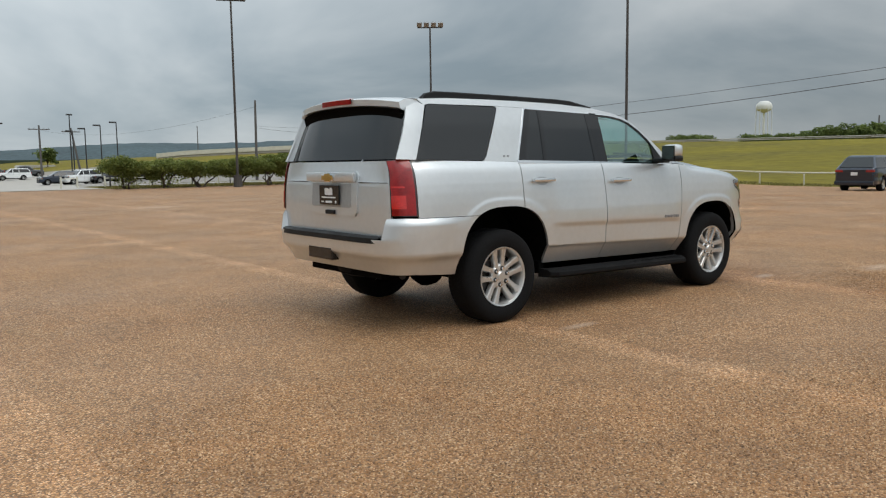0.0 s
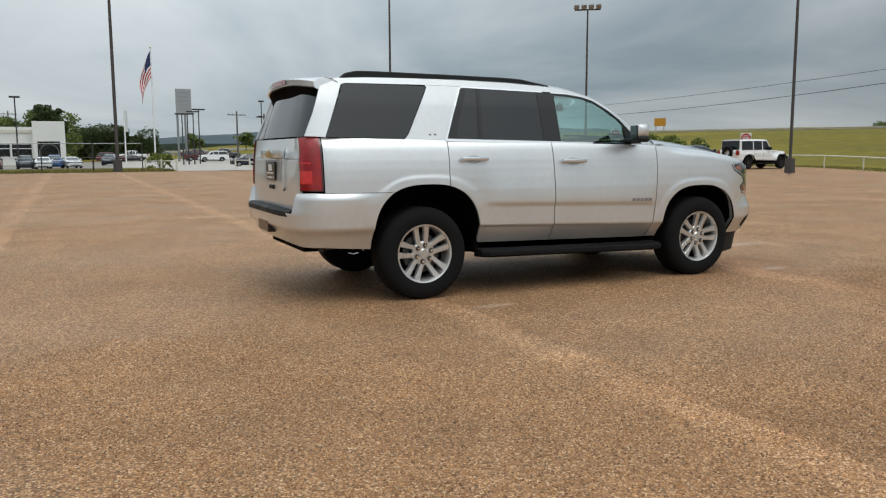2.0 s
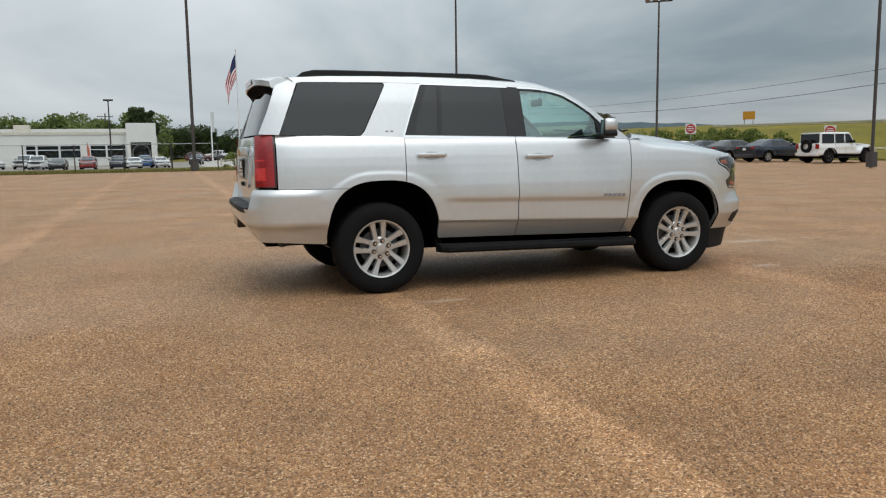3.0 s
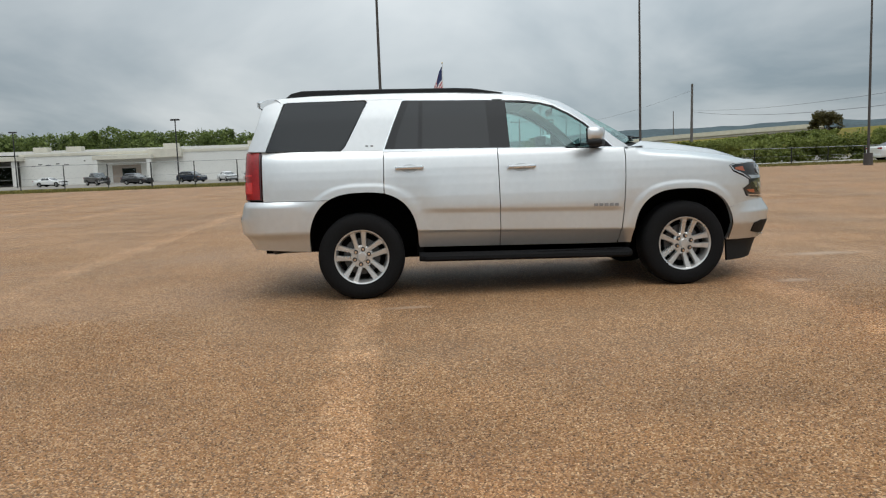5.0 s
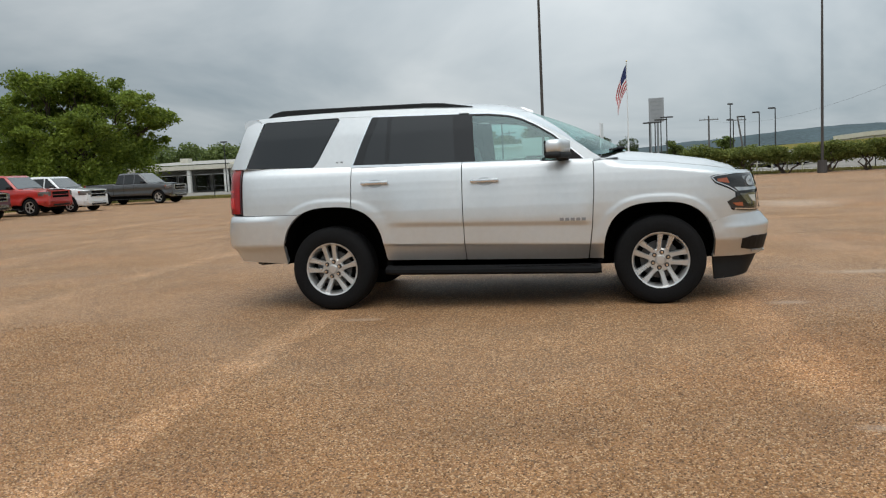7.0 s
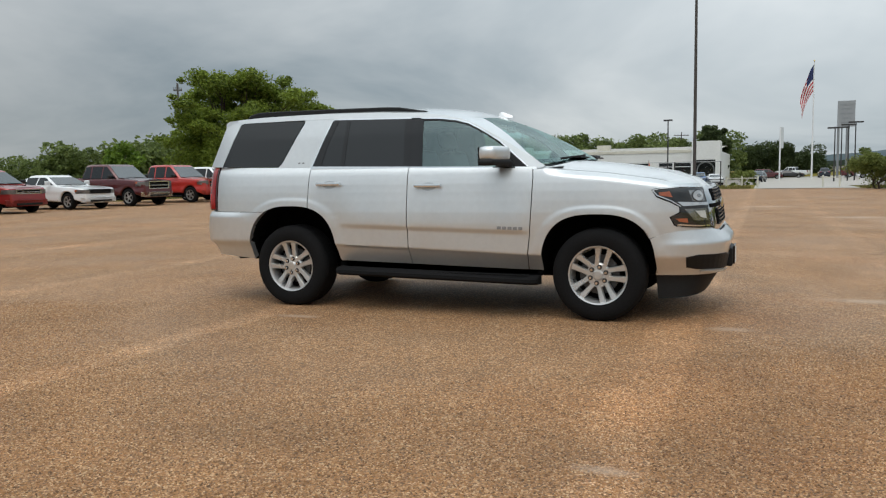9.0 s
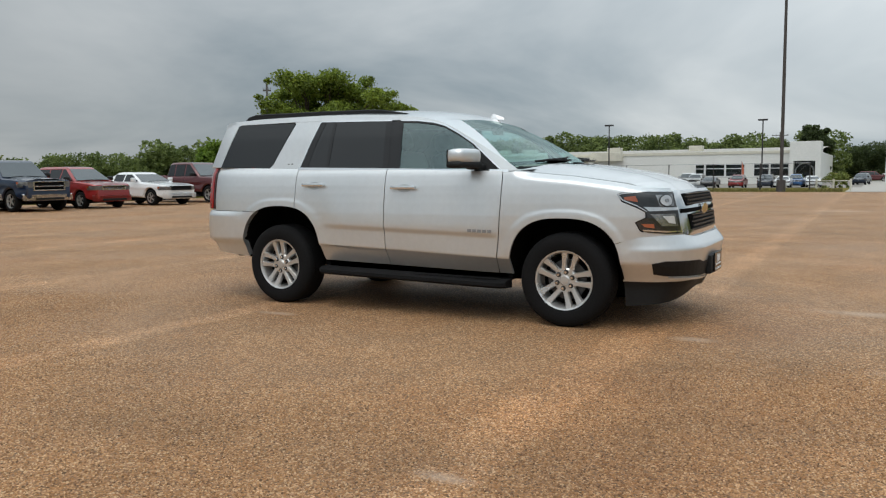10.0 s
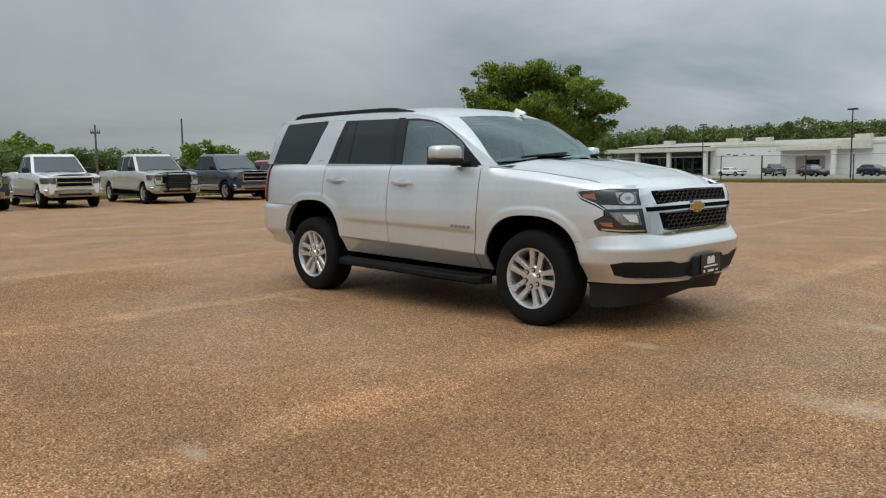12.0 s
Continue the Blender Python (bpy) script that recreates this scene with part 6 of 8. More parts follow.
vehicle("pickup_truck", "pickup", row_place(1.8, "pickup"), P_BLACK, "black pickup truck parked at the verge", "truck", group=ROW)
vehicle("pickup_truck", "oldpickup", row_place(5.0, "oldpickup", -4), P_WHITE, "older white pickup truck with a plain steel bumper", "truck", lower=P_PEWTER, group=ROW)
vehicle("pickup_truck", "pickup", row_place(8.85, "pickup", -4), P_PEWTER, "pewter pickup truck with a black brush guard", "truck", guard=True, group=ROW)
vehicle("pickup_truck", "pickup", row_place(12.4, "pickup", -4), P_BLUE, "navy blue pickup truck with grey lower trim", "truck", lower=P_PEWTER, group=ROW, grille_mat=CHROME)
vehicle("crossover", "crossover", row_place(15.2, "crossover", -3), P_RED, "red crossover with a chrome-slotted grille", "car", group=ROW)
vehicle("sedan", "sedan", row_place(18.8, "sedan", -3), P_WHITE, "white sedan with a dark grille parked between red vehicles", "car", group=ROW, grille_mat=TRIM)
vehicle("pickup_truck", "pickup", row_place(22.4, "pickup", -3), P_MAROON, "maroon crew-cab pickup truck with chrome bumper", "truck", group=ROW)
vehicle("pickup_truck", "pickup", row_place(26.7, "pickup", -3), P_BRIGHT, "bright red pickup truck with a black grille", "truck", group=ROW, chrome_front=False)
vehicle("sport_utility_vehicle", "suv", row_place(29.7, "suv", -3), P_WHITE, "white full-size sport utility vehicle parked beside red truck", "car", group=ROW)
vehicle("pickup_truck", "pickup", row_place(39.0, "pickup", -4, -22.6), P_GREY, "graphite grey crew-cab pickup truck", "truck", group=ROW)

def gz_lot(x, y):
    return ground_height(x, y)


FENCE_ROW = "vehicles parked at the cream pipe fence"
vehicle("crossover", "crossover", pose(36.6, 11.9, gz_lot(36.6, 11.9), 0, 0, 6), P_NAVY, "dark blue crossover parked at the pipe fence", "car", group=FENCE_ROW)
vehicle("off_roader", "jeep", pose(37.0, 30.6, gz_lot(37, 30.6), 0, 0, 2), P_WHITE, "white boxy four-door off-roader with black flares", "car", group=FENCE_ROW, chrome_front=False, rim=DARKSTEEL)
vehicle("hatchback", "sedan", pose(36.8, 35.4, 0, 0, 0, 0), P_NAVY, "dark blue low car beside the off-roader", "car", group=FENCE_ROW)
vehicle("sedan", "sedan", pose(36.8, 39.3, 0, 0, 0, 0), P_BLACK, "black sedan in the row at the fence", "car", group=FENCE_ROW)
vehicle("sedan", "sedan", pose(37.0, 45.7, gz_lot(37.0, 45.7), 0, 0, 0), P_WHITE, "white sedan at the far end of the fence row", "car", group=FENCE_ROW)
vehicle("sedan", "sedan", pose(36.8, 42.4, 0, 0, 0, 0), P_NAVY, "dark blue sedan at the end of the row", "car", group=FENCE_ROW)

# ---- beyond the lot ----
rng = np.random.default_rng(7)


def gz(x, y):
    return ground_height(x, y)


def quad_cloud(name, quads, material):
    """Many small four-cornered leaves as one mesh; quads: array (n, 4, 3)."""
    n = len(quads)
    me = bpy.data.meshes.new(name)
    me.vertices.add(4 * n)
    me.vertices.foreach_set("co", np.ascontiguousarray(quads, dtype=np.float32).ravel())
    me.loops.add(4 * n)
    me.loops.foreach_set("vertex_index", np.arange(4 * n, dtype=np.int32))
    me.polygons.add(n)
    me.polygons.foreach_set("loop_start", np.arange(0, 4 * n, 4, dtype=np.int32))
    me.update(calc_edges=True)
    me.materials.append(material)
    return me


def leaves(blobs, size, seed, hollow=0.55):
    """Leaf quads round blobs of (x, y, z, rx, ry, rz, count)."""
    g = np.random.default_rng(seed)
    out = []
    for x, y, z, rx, ry, rz, n in blobs:
        d = g.normal(size=(n, 3))
        d /= np.linalg.norm(d, axis=1, keepdims=True)
        k = hollow + (1 - hollow) * g.random((n, 1)) ** 0.6
        k *= 1 + 0.18 * np.sin(d[:, :1] * 7 + seed) * np.cos(d[:, 1:2] * 6)
        c = np.array([x, y, z]) + d * k * np.array([rx, ry, rz])
        a = g.normal(size=(n, 3))
        a[:, 2] *= 0.6
        a /= np.linalg.norm(a, axis=1, keepdims=True)
        b = np.cross(a, g.normal(size=(n, 3)))
        b /= np.linalg.norm(b, axis=1, keepdims=True)
        s = size * (0.6 + 0.8 * g.random((n, 1)))
        fold = np.cross(a, b) * s * 0.25
        out.append(np.stack([c - a * s, c - b * s * 0.6 + fold, c + a * s, c + b * s * 0.6 + fold], axis=1))
    return np.concatenate(out)


def limb(bm, p0, p1, r0, r1, bend, seed):
    g = random.Random(seed)
    p0, p1 = Vector(p0), Vector(p1)
    pts, rs = [], []
    for i in range(6):
        k = i / 5
        p = p0.lerp(p1, k) + Vector((g.uniform(-1, 1), g.uniform(-1, 1), g.uniform(-0.3, 0.6))) * bend * math.sin(math.pi * k)
        pts.append(p)
        rs.append(r0 + (r1 - r0) * k)
    pipe(bm, pts, rs, 7)


def tree(name, x, y, height, radius, label, leaf_mat, seed, count=9000, size=0.22, trunk=0.35, low=0.18, group="", skirt=0):
    g = random.Random(seed)
    root = thing(name, pose(x, y, gz(x, y)), label, "tree", group)
    bm = bmesh.new()
    split = height * (low + 0.12)
    limb(bm, (0, 0, -0.1), (g.uniform(-0.3, 0.3), g.uniform(-0.3, 0.3), split), trunk, trunk * 0.75, 0.12, seed)
    tips = []
    nl = 9
    for i in range(nl):
        a = 2 * math.pi * i / nl + g.uniform(-0.3, 0.3)
        rr = radius * g.uniform(0.45, 0.8)
        tz = height * g.uniform(0.45, 0.86)
        tip = (rr * math.cos(a), rr * math.sin(a), tz)
        limb(bm, (0, 0, split * g.uniform(0.75, 1.0)), tip, trunk * 0.45, trunk * 0.1, radius * 0.12, seed + i)
        tips.append(tip)
    limb(bm, (0, 0, split * 0.9), (0.1, 0.2, height * 0.85), trunk * 0.6, trunk * 0.1, radius * 0.08, seed + 50)
    tips.append((0.1, 0.2, height * 0.8))
    part("trunk", bm, BARK, root, "", True)
    blobs = []
    for tx, ty, tz in tips:
        for j in range(4):
            q = radius * g.uniform(0.18, 0.34)
            blobs.append((tx + g.uniform(-1, 1) * radius * 0.25, ty + g.uniform(-1, 1) * radius * 0.25, min(height - q * 0.8, tz + g.uniform(-0.9, 0.8) * height * 0.13), q * 1.2, q * 1.2, q * 0.85, count // (len(tips) * 5)))
    for j in range(14):
        a = g.uniform(0, 2 * math.pi)
        rr = radius * g.uniform(0.75, 0.98)
        q = radius * g.uniform(0.08, 0.2)
        blobs.append((rr * math.cos(a), rr * math.sin(a), height * g.uniform(low + 0.12, 0.72), q * 1.3, q * 1.3, q * 0.9, count // 70))
    for j in range(skirt):
        a = g.uniform(0, 2 * math.pi)
        rr = radius * g.uniform(0.1, 0.92)
        q = radius * g.uniform(0.14, 0.26)
        blobs.append((rr * math.cos(a), rr * math.sin(a), height * g.uniform(0.14, 0.62), q * 1.3, q * 1.3, q * 0.9, count // 60))
    crown = new("crown", quad_cloud("crown", leaves(blobs, size, seed, 0.35), leaf_mat))
    crown.parent = root
    return root


def broad_oak(x, y, seed):
    """A wide oak: limbs fork twice, and every fork ends in a flat clump of leaves, with gaps between the clumps."""
    g = random.Random(seed)
    root = thing("oak_tree", pose(x, y, gz(x, y)), "broad green oak standing behind the parked trucks", "tree")
    bm = bmesh.new()
    limb(bm, (0, 0, -0.1), (0.2, -0.1, 1.9), 0.46, 0.36, 0.1, seed)
    blobs = []
    heads = [(0.4, 0.2, 8.2, 1.5)]
    for i in range(9):
        a = 2 * math.pi * i / 9 + g.uniform(-0.25, 0.25)
        r = g.uniform(4.0, 5.4)
        heads.append((r * math.cos(a), r * math.sin(a), g.uniform(4.6, 6.9), g.uniform(1.2, 1.7)))
    for i in range(6):
        a = 2 * math.pi * i / 6 + 0.4
        r = g.uniform(1.9, 3.2)
        heads.append((r * math.cos(a), r * math.sin(a), g.uniform(7.3, 8.5), g.uniform(1.1, 1.5)))
    heads.append((5.9, 3.2, 6.3, 0.75))
    for k, (hx, hy, hz_, spread) in enumerate(heads):
        fork = Vector((hx * 0.62, hy * 0.62, 1.9 + (hz_ - 1.9) * 0.62))
        limb(bm, (0.2, -0.1, 1.7), fork, 0.24, 0.10, 0.35, seed + k)
        for j in range(6):
            d = Vector((g.uniform(-1, 1), g.uniform(-1, 1), g.uniform(-0.6, 0.75))) * spread
            tip = Vector((hx, hy, hz_)) + d
            limb(bm, fork, tip, 0.07, 0.02, 0.2, seed + 31 * k + j)
            q = g.uniform(0.55, 1.0)
            blobs.append((tip.x, tip.y, tip.z + 0.1, q * 1.3, q * 1.3, q * 0.95, 520))
            for _ in range(3):
                w = g.uniform(0.18, 0.34)
                e = Vector((g.uniform(-1, 1), g.uniform(-1, 1), g.uniform(-0.2, 0.7))).normalized() * q * g.uniform(1.1, 1.6)
                blobs.append((tip.x + e.x, tip.y + e.y, tip.z + e.z * 0.8, w * 1.4, w * 1.4, w, 110))
    # the low skirt of shoots round the trunk
    for j in range(120):
        a = g.uniform(0, 2 * math.pi)
        r = 5.7 * math.sqrt(g.uniform(0.05, 1.0))
        q = g.uniform(0.6, 1.1)
        blobs.append((r * math.cos(a), r * math.sin(a), g.uniform(0.7, 6.3 - 0.25 * r), q * 1.3, q * 1.3, q, 380))
    part("trunk", bm, BARK, root, "", True)
    crown = new("crown", quad_cloud("crown", leaves(blobs, 0.105, seed, 0.05), LEAF_OAK))
    crown.parent = root
    return root


def woods(name, pts, height, depth, label, material, seed, per=26, size=0.55, n=170):
    """A belt of trees along a line of (x, y, height factor): trunks are hidden, crowns overlap unevenly."""
    g = random.Random(seed)
    blobs = []
    for (xa, ya, ha), (xb, yb, hb) in zip(pts, pts[1:]):
        steps = max(1, round(math.hypot(xb - xa, yb - ya) / (height * 0.24)))
        for i in range(steps):
            k = (i + g.random()) / steps
            for row in range(2):
                h = height * (ha + (hb - ha) * k) * g.uniform(0.80, 1.06)
                x = xa + (xb - xa) * k + g.uniform(-1, 1) * depth
                y = ya + (yb - ya) * k + g.uniform(-1, 1) * depth
                w = height * g.uniform(0.26, 0.42)
                z = gz(x, y)
                for j in range(4):
                    q = w * g.uniform(0.45, 0.75)
                    blobs.append((x + g.uniform(-1, 1) * w * 0.6, y + g.uniform(-1, 1) * w * 0.6, z + h - q - (h - q) * g.uniform(0.1, 0.95) * (j > 0), q * 1.25, q * 1.25, q, n // 4))
    ob = new(name, quad_cloud(name, leaves(blobs, size, seed, 0.5), material))
    return tagged(ob, label, "woods", kind="stuff")


# the broad oak behind the parked trucks, and smaller trees near it
broad_oak(-36.0, 47.6, 11)
tree("young_tree", -50.5, 49.5, 4.9, 1.7, "small bright green tree behind the parked cars", LEAF_BRIGHT, 21, 2600, 0.16, 0.12, 0.1)
tree("yellow_shrub", 2.9, 49.0, 1.15, 0.75, "low yellow-green shrub beside the drive", LEAF_HEDGE, 51, 1500, 0.07, 0.03, 0.02)
tree("young_tree", -44.5, 22.0, 3.4, 1.5, "low bright green bush behind the trucks", LEAF_BRIGHT, 22, 1800, 0.15, 0.1, 0.05)
tree("young_tree", -47.0, 25.5, 3.0, 1.3, "low green bush behind the trucks", LEAF_HEDGE, 23, 1500, 0.15, 0.1, 0.05)
tree("tall_shrub", -74.0, 19.0, 5.2, 2.6, "ragged shrub at the edge of the thicket", LEAF_BRIGHT, 24, 2400, 0.2, 0.12, 0.05)

woods("thicket", [(-62, -30, 0.8), (-66, 0, 0.75), (-70, 14, 0.8), (-72, 24, 0.75), (-70, 36, 0.62), (-66, 44, 0.8), (-62, 52, 1.0), (-56, 60, 1.05)], 4.6, 3.0, "green thicket of scrub trees behind the parked trucks", LEAF_WOOD, 31, n=1400, size=0.145)
woods("woodland", [(-56, 58, 0.75), (-62, 78, 0.9), (-80, 102, 1.05), (-98, 132, 1.1), (-112, 158, 1.1)], 8.3, 5.0, "dark green woodland running back beyond the oak", LEAF_WOOD, 32, n=900, size=0.28)
woods("woodland", [(-140, 168, 0.95), (-88, 170, 1.0), (-66, 172, 0.95), (-46, 178, 1.08), (-30, 180, 0.92), (-16, 182, 0.95), (-7, 181, 1.1)], 11.0, 5.0, "dark green woodland behind the white shop building", LEAF_WOOD, 33, n=1700, size=0.34)
woods("woodland", [(-2, 190, 0.85), (4, 192, 1.0), (11, 191, 0.85), (15, 190, 0.5)], 7.8, 2.5, "dark round-topped trees beyond the flagpole", LEAF_DARK, 34, n=3000, size=0.21)
tree("tall_tree", -5.5, 168, 11.9, 3.0, "tall dark tree beside the shop", LEAF_DARK, 35, 10000, 0.22, 0.25, 0.10)
root = thing("guard_rail", pose(0, 0, 0), "pale guard rail along the top of the highway bank", "guard rail")
bm = bmesh.new()
crest = [((149 - (y - 20) * 0.36) / 0.93, y) for y in range(-60, 150, 10)]
for dz in (0.35, 0.62):
    pipe(bm, [(x, y, gz(x, y) + dz) for x, y in crest], 0.11, 6)
part("rail", bm, CONCRETE, root)
for x, y in crest:
    bm = bmesh.new()
    rod(bm, (x, y, gz(x, y) - 0.1), (x, y, gz(x, y) + 0.65), 0.09, None, 6)
    part("post", bm, STEEL, root)
woods("crest_trees", [(199, 140, 0.30), (202.5, 135, 0.42), (206, 130, 0.28)], 5.6, 1.2, "low trees along the crest of the highway bank", LEAF_WOOD, 45, n=240, size=0.26)
woods("crest_trees", [(211, 122, 0.42), (215, 114, 0.5), (218, 108, 0.6), (221, 103, 0.95), (226, 90, 1.1), (238, 80, 1.15), (244, 60, 1.2), (250, 10, 1.1), (255, -60, 1.1)], 5.6, 3.0, "dark trees along the top of the highway bank", LEAF_WOOD, 36, n=500, size=0.34)
woods("bank_bushes", [(31, 61, 0.9), (40, 57.5, 1.0), (47, 53, 1.0), (51, 50, 0.8)], 2.5, 1.2, "bushes at the foot of the highway bank", LEAF_HEDGE, 37, n=500, size=0.12)
tree("round_bush", 77, 126, 4.4, 2.7, "round brown-green bush at the end of the overpass", LEAF_DRY, 38, 3000, 0.22, 0.15, 0.05)
woods("bank_bushes", [(34, 112, 0.8), (58, 113, 1.0), (70, 112, 0.9)], 1.7, 1.5, "bushes on the slope before the overpass", LEAF_HEDGE, 39, n=260, size=0.2)

# shrub row under the light pole at the lot's edge
SHRUBS = "shrubs along the lot edge"
for i in range(6):
    x = 10.1 + i * 2.25
    g = random.Random(60 + i)
    y = 42.6 + g.uniform(-0.4, 0.4) - 0.06 * i
    root = thing("shrub", pose(x, y, 0.0), "ragged evergreen shrub with bare crooked stems", "shrub", SHRUBS)
    bm = bmesh.new()
    blobs = []
    for k in range(5):
        a = g.uniform(0, 2 * math.pi)
        tip = (g.uniform(-1.2, 1.2), g.uniform(-0.6, 0.6), g.uniform(1.15, 1.65))
        limb(bm, (g.uniform(-0.2, 0.2), g.uniform(-0.2, 0.2), -0.05), tip, 0.055, 0.02, 0.3, 70 + 9 * i + k)
        q = g.uniform(0.42, 0.62)
        blobs.append((tip[0], tip[1], tip[2] - 0.02, q * 1.7, q * 1.2, q * 0.7, 900))
        blobs.append((tip[0] + g.uniform(-0.8, 0.8), tip[1], tip[2] - g.uniform(0.0, 0.55), q * 1.4, q * 0.9, q * 0.55, 600))
    for k in range(5):
        blobs.append((g.uniform(-1.3, 1.3), g.uniform(-0.4, 0.4), g.uniform(0.8, 1.35), g.uniform(0.5, 0.8), 0.5, g.uniform(0.25, 0.45), 420))
    if i < 2:
        blobs += [(0, 0, 0.5, 1.0, 0.8, 0.5, 300), (-0.4, 0, 1.0, 0.8, 0.7, 0.6, 250)]
    part("stem", bm, BARK, root, "", True)
    cr = new("crown", quad_cloud("crown", leaves(blobs, 0.062, 80 + i, 0.2), LEAF_HEDGE))
    cr.parent = root

# grass strips: tufts along the edges of the lot
def tufts(name, area, n, h, label, seed):
    g = np.random.default_rng(seed)
    x = g.uniform(area[0], area[1], n)
    y = g.uniform(area[2], area[3], n)
    z = np.array([gz(a, b) for a, b in zip(x, y)]) - 0.012
    c = np.stack([x, y, z], axis=1)
    a = g.uniform(0, 2 * math.pi, n)
    w = np.stack([np.cos(a), np.sin(a), np.zeros(n)], axis=1) * 0.035
    tip = np.stack([g.normal(0, 0.05, n), g.normal(0, 0.05, n), h * (0.4 + g.random(n))], axis=1)
    q = np.stack([c - w, c + w, c + tip + w * 0.15, c + tip - w * 0.15], axis=1)
    return tagged(new(name, quad_cloud(name, q, GRASSBLADE)), label, "grass", kind="stuff")


tufts("grass_tufts", (-30.0, 3.4, 44.65, 47.5), 8000, 0.16, "long grass along the chain-link fence", 41)
tufts("grass_tufts", (9.6, 43.0, 43.0, 48.0), 9000, 0.14, "grass under the shrub row", 42)
tufts("grass_tufts", (42.05, 45.5, -20.0, 46.0), 9000, 0.09, "dry grass along the cream pipe fence", 43)
tufts("grass_tufts", (-33.5, -30.05, -15.0, 46.0), 9000, 0.20, "grass verge behind the parked trucks", 44)

# drive and yard of the shop
bm = bmesh.new()
rows = [[(x, y, gz(x, y) + 0.012) for x in np.linspace(-95, 46, 30)] for y in np.linspace(60, 164, 27)]
gridmesh(bm, rows)
tagged(part("yard", bm, ASPHALT, smooth=True), "grey asphalt yard of the shop", "yard", kind="structure")
bm = bmesh.new()
gridmesh(bm, [[(x, y, gz(x, y) + 0.024) for x in np.linspace(3.6, 9.4 + 18.0 * smoothstep(56, 66, y), 10)] for y in np.linspace(44.4, 158, 48)])
tagged(part("driveway", bm, CONCRETE, smooth=True), "pale concrete drive leading to the shop", "driveway", kind="structure")
bm = bmesh.new()
gridmesh(bm, [[(x, y, gz(x, y) + 0.018) for x in np.linspace(9.4, 60, 14)] for y in (52, 54, 56.5)])
tagged(part("road", bm, CONCRETE, smooth=True), "pale concrete service road behind the shrubs", "road", kind="structure")

# chain-link fence at the far edge
def chain_fence(p0, p1, n, h, label):
    root = thing("chain_link_fence", pose(p0[0], p0[1], gz(*p0)), label, "fence")
    dx, dy = p1[0] - p0[0], p1[1] - p0[1]
    for i in range(n + 1):
        bm = bmesh.new()
        x, y = dx * i / n, dy * i / n
        rod(bm, (x, y, -0.05), (x, y, h), 0.035 if i % 5 else 0.05, None, 8)
        part("post", bm, DARKSTEEL, root)
    for z in (h - 0.02, 0.5 * h):
        bm = bmesh.new()
        rod(bm, (0, 0, z), (dx, dy, z), 0.022 if z > 1 else 0.008, None, 6)
        part("rail", bm, STEEL, root)
    # the wire mesh, drawn as every sixth wire
    bm = bmesh.new()
    ln = math.hypot(dx, dy)
    k, step = 0.0, 0.45
    while k < ln - h:
        for a, b in ((k, k + h), (k + h, k)):
            rod(bm, (dx * a / ln, dy * a / ln, 0.02), (dx * b / ln, dy * b / ln, h - 0.03), 0.0014, None, 3, False)
        k += step
    tagged(part("wire_mesh", bm, STEEL, root), kind="stuff")
    return root


chain_fence((-29.5, 46.2), (1.6, 46.2), 11, 1.75, "grey chain-link fence with dark posts")
chain_fence((10.5, 47.5), (42.5, 46.5), 12, 1.2, "low chain-link fence behind the shrubs")

# white posts and rails by the drive
for x0, n in ((1.9, 3), (7.6, 2), (10.2, 9)):
    root = thing("post_and_rail", pose(x0, 47.6, gz(x0, 47.6)), "low white posts with a thin rail by the drive", "fence")
    for i in range(n):
        bm = bmesh.new()
        rod(bm, (i * 0.95, 0, -0.05), (i * 0.95, 0, 0.75), 0.06, 0.055, 8)
        part("post", bm, CREAM, root)
    if n > 1:
        bm = bmesh.new()
        rod(bm, (0, 0, 0.62), ((n - 1) * 0.95, 0, 0.62), 0.03, None, 6)
        part("rail", bm, CREAM, root)

# cream pipe fence on the +x side
root = thing("pipe_fence", pose(43.0, -22, 0), "cream painted pipe fence along the lot", "fence")
for i in range(23):
    bm = bmesh.new()
    zf = gz(43.0, i * 2.9 - 22)
    rod(bm, (0, i * 2.9, zf - 0.05), (0, i * 2.9, zf + 0.78), 0.05, None, 8)
    part("post", bm, CREAM, root)
bm = bmesh.new()
pipe(bm, [(0, i * 2.9, gz(43.0, i * 2.9 - 22) + 0.78) for i in range(23)], 0.05, 8)
part("rail", bm, CREAM, root)

# tall flood-light poles round the lot
def flood_pole(x, y, h, turn, label, lean=(0, 0), k=0.75):
    root = thing("flood_light_pole", pose(x, y, 0, 0, 0, turn), label, "light pole", "flood-light poles round the lot")
    bm = bmesh.new()
    pipe(bm, [(0, 0, -0.1), (0, 0, h * 0.5), (lean[0], lean[1], h)], [0.105 * k, 0.095 * k, 0.07 * k], 12)
    part("pole", bm, RUSTPOLE, root, "", True)
    bm = bmesh.new()
    rod(bm, (0, 0, -0.05), (0, 0, 0.72), 0.27, 0.25, 14)
    part("footing", bm, RUSTPOLE, root)
    bm = bmesh.new()
    box(bm, -0.85, 0.85, -0.05, 0.05, h - 0.08, h, 0.01)
    part("crossarm", bm, DARKSTEEL, root)
    for i in range(4):
        bm = bmesh.new()
        u = -0.72 + i * 0.48
        tilt = Matrix.Translation((u, -0.08, h + 0.16)) @ Matrix.Rotation(radians(35), 4, "X")
        box(bm, -0.17, 0.17, -0.10, 0.10, -0.16, 0.16, 0.03, tilt)
        rod(bm, (u, 0, h), (u, -0.04, h + 0.14), 0.02)
        part("flood_light", bm, STEEL, root, "grey flood light")
    return root


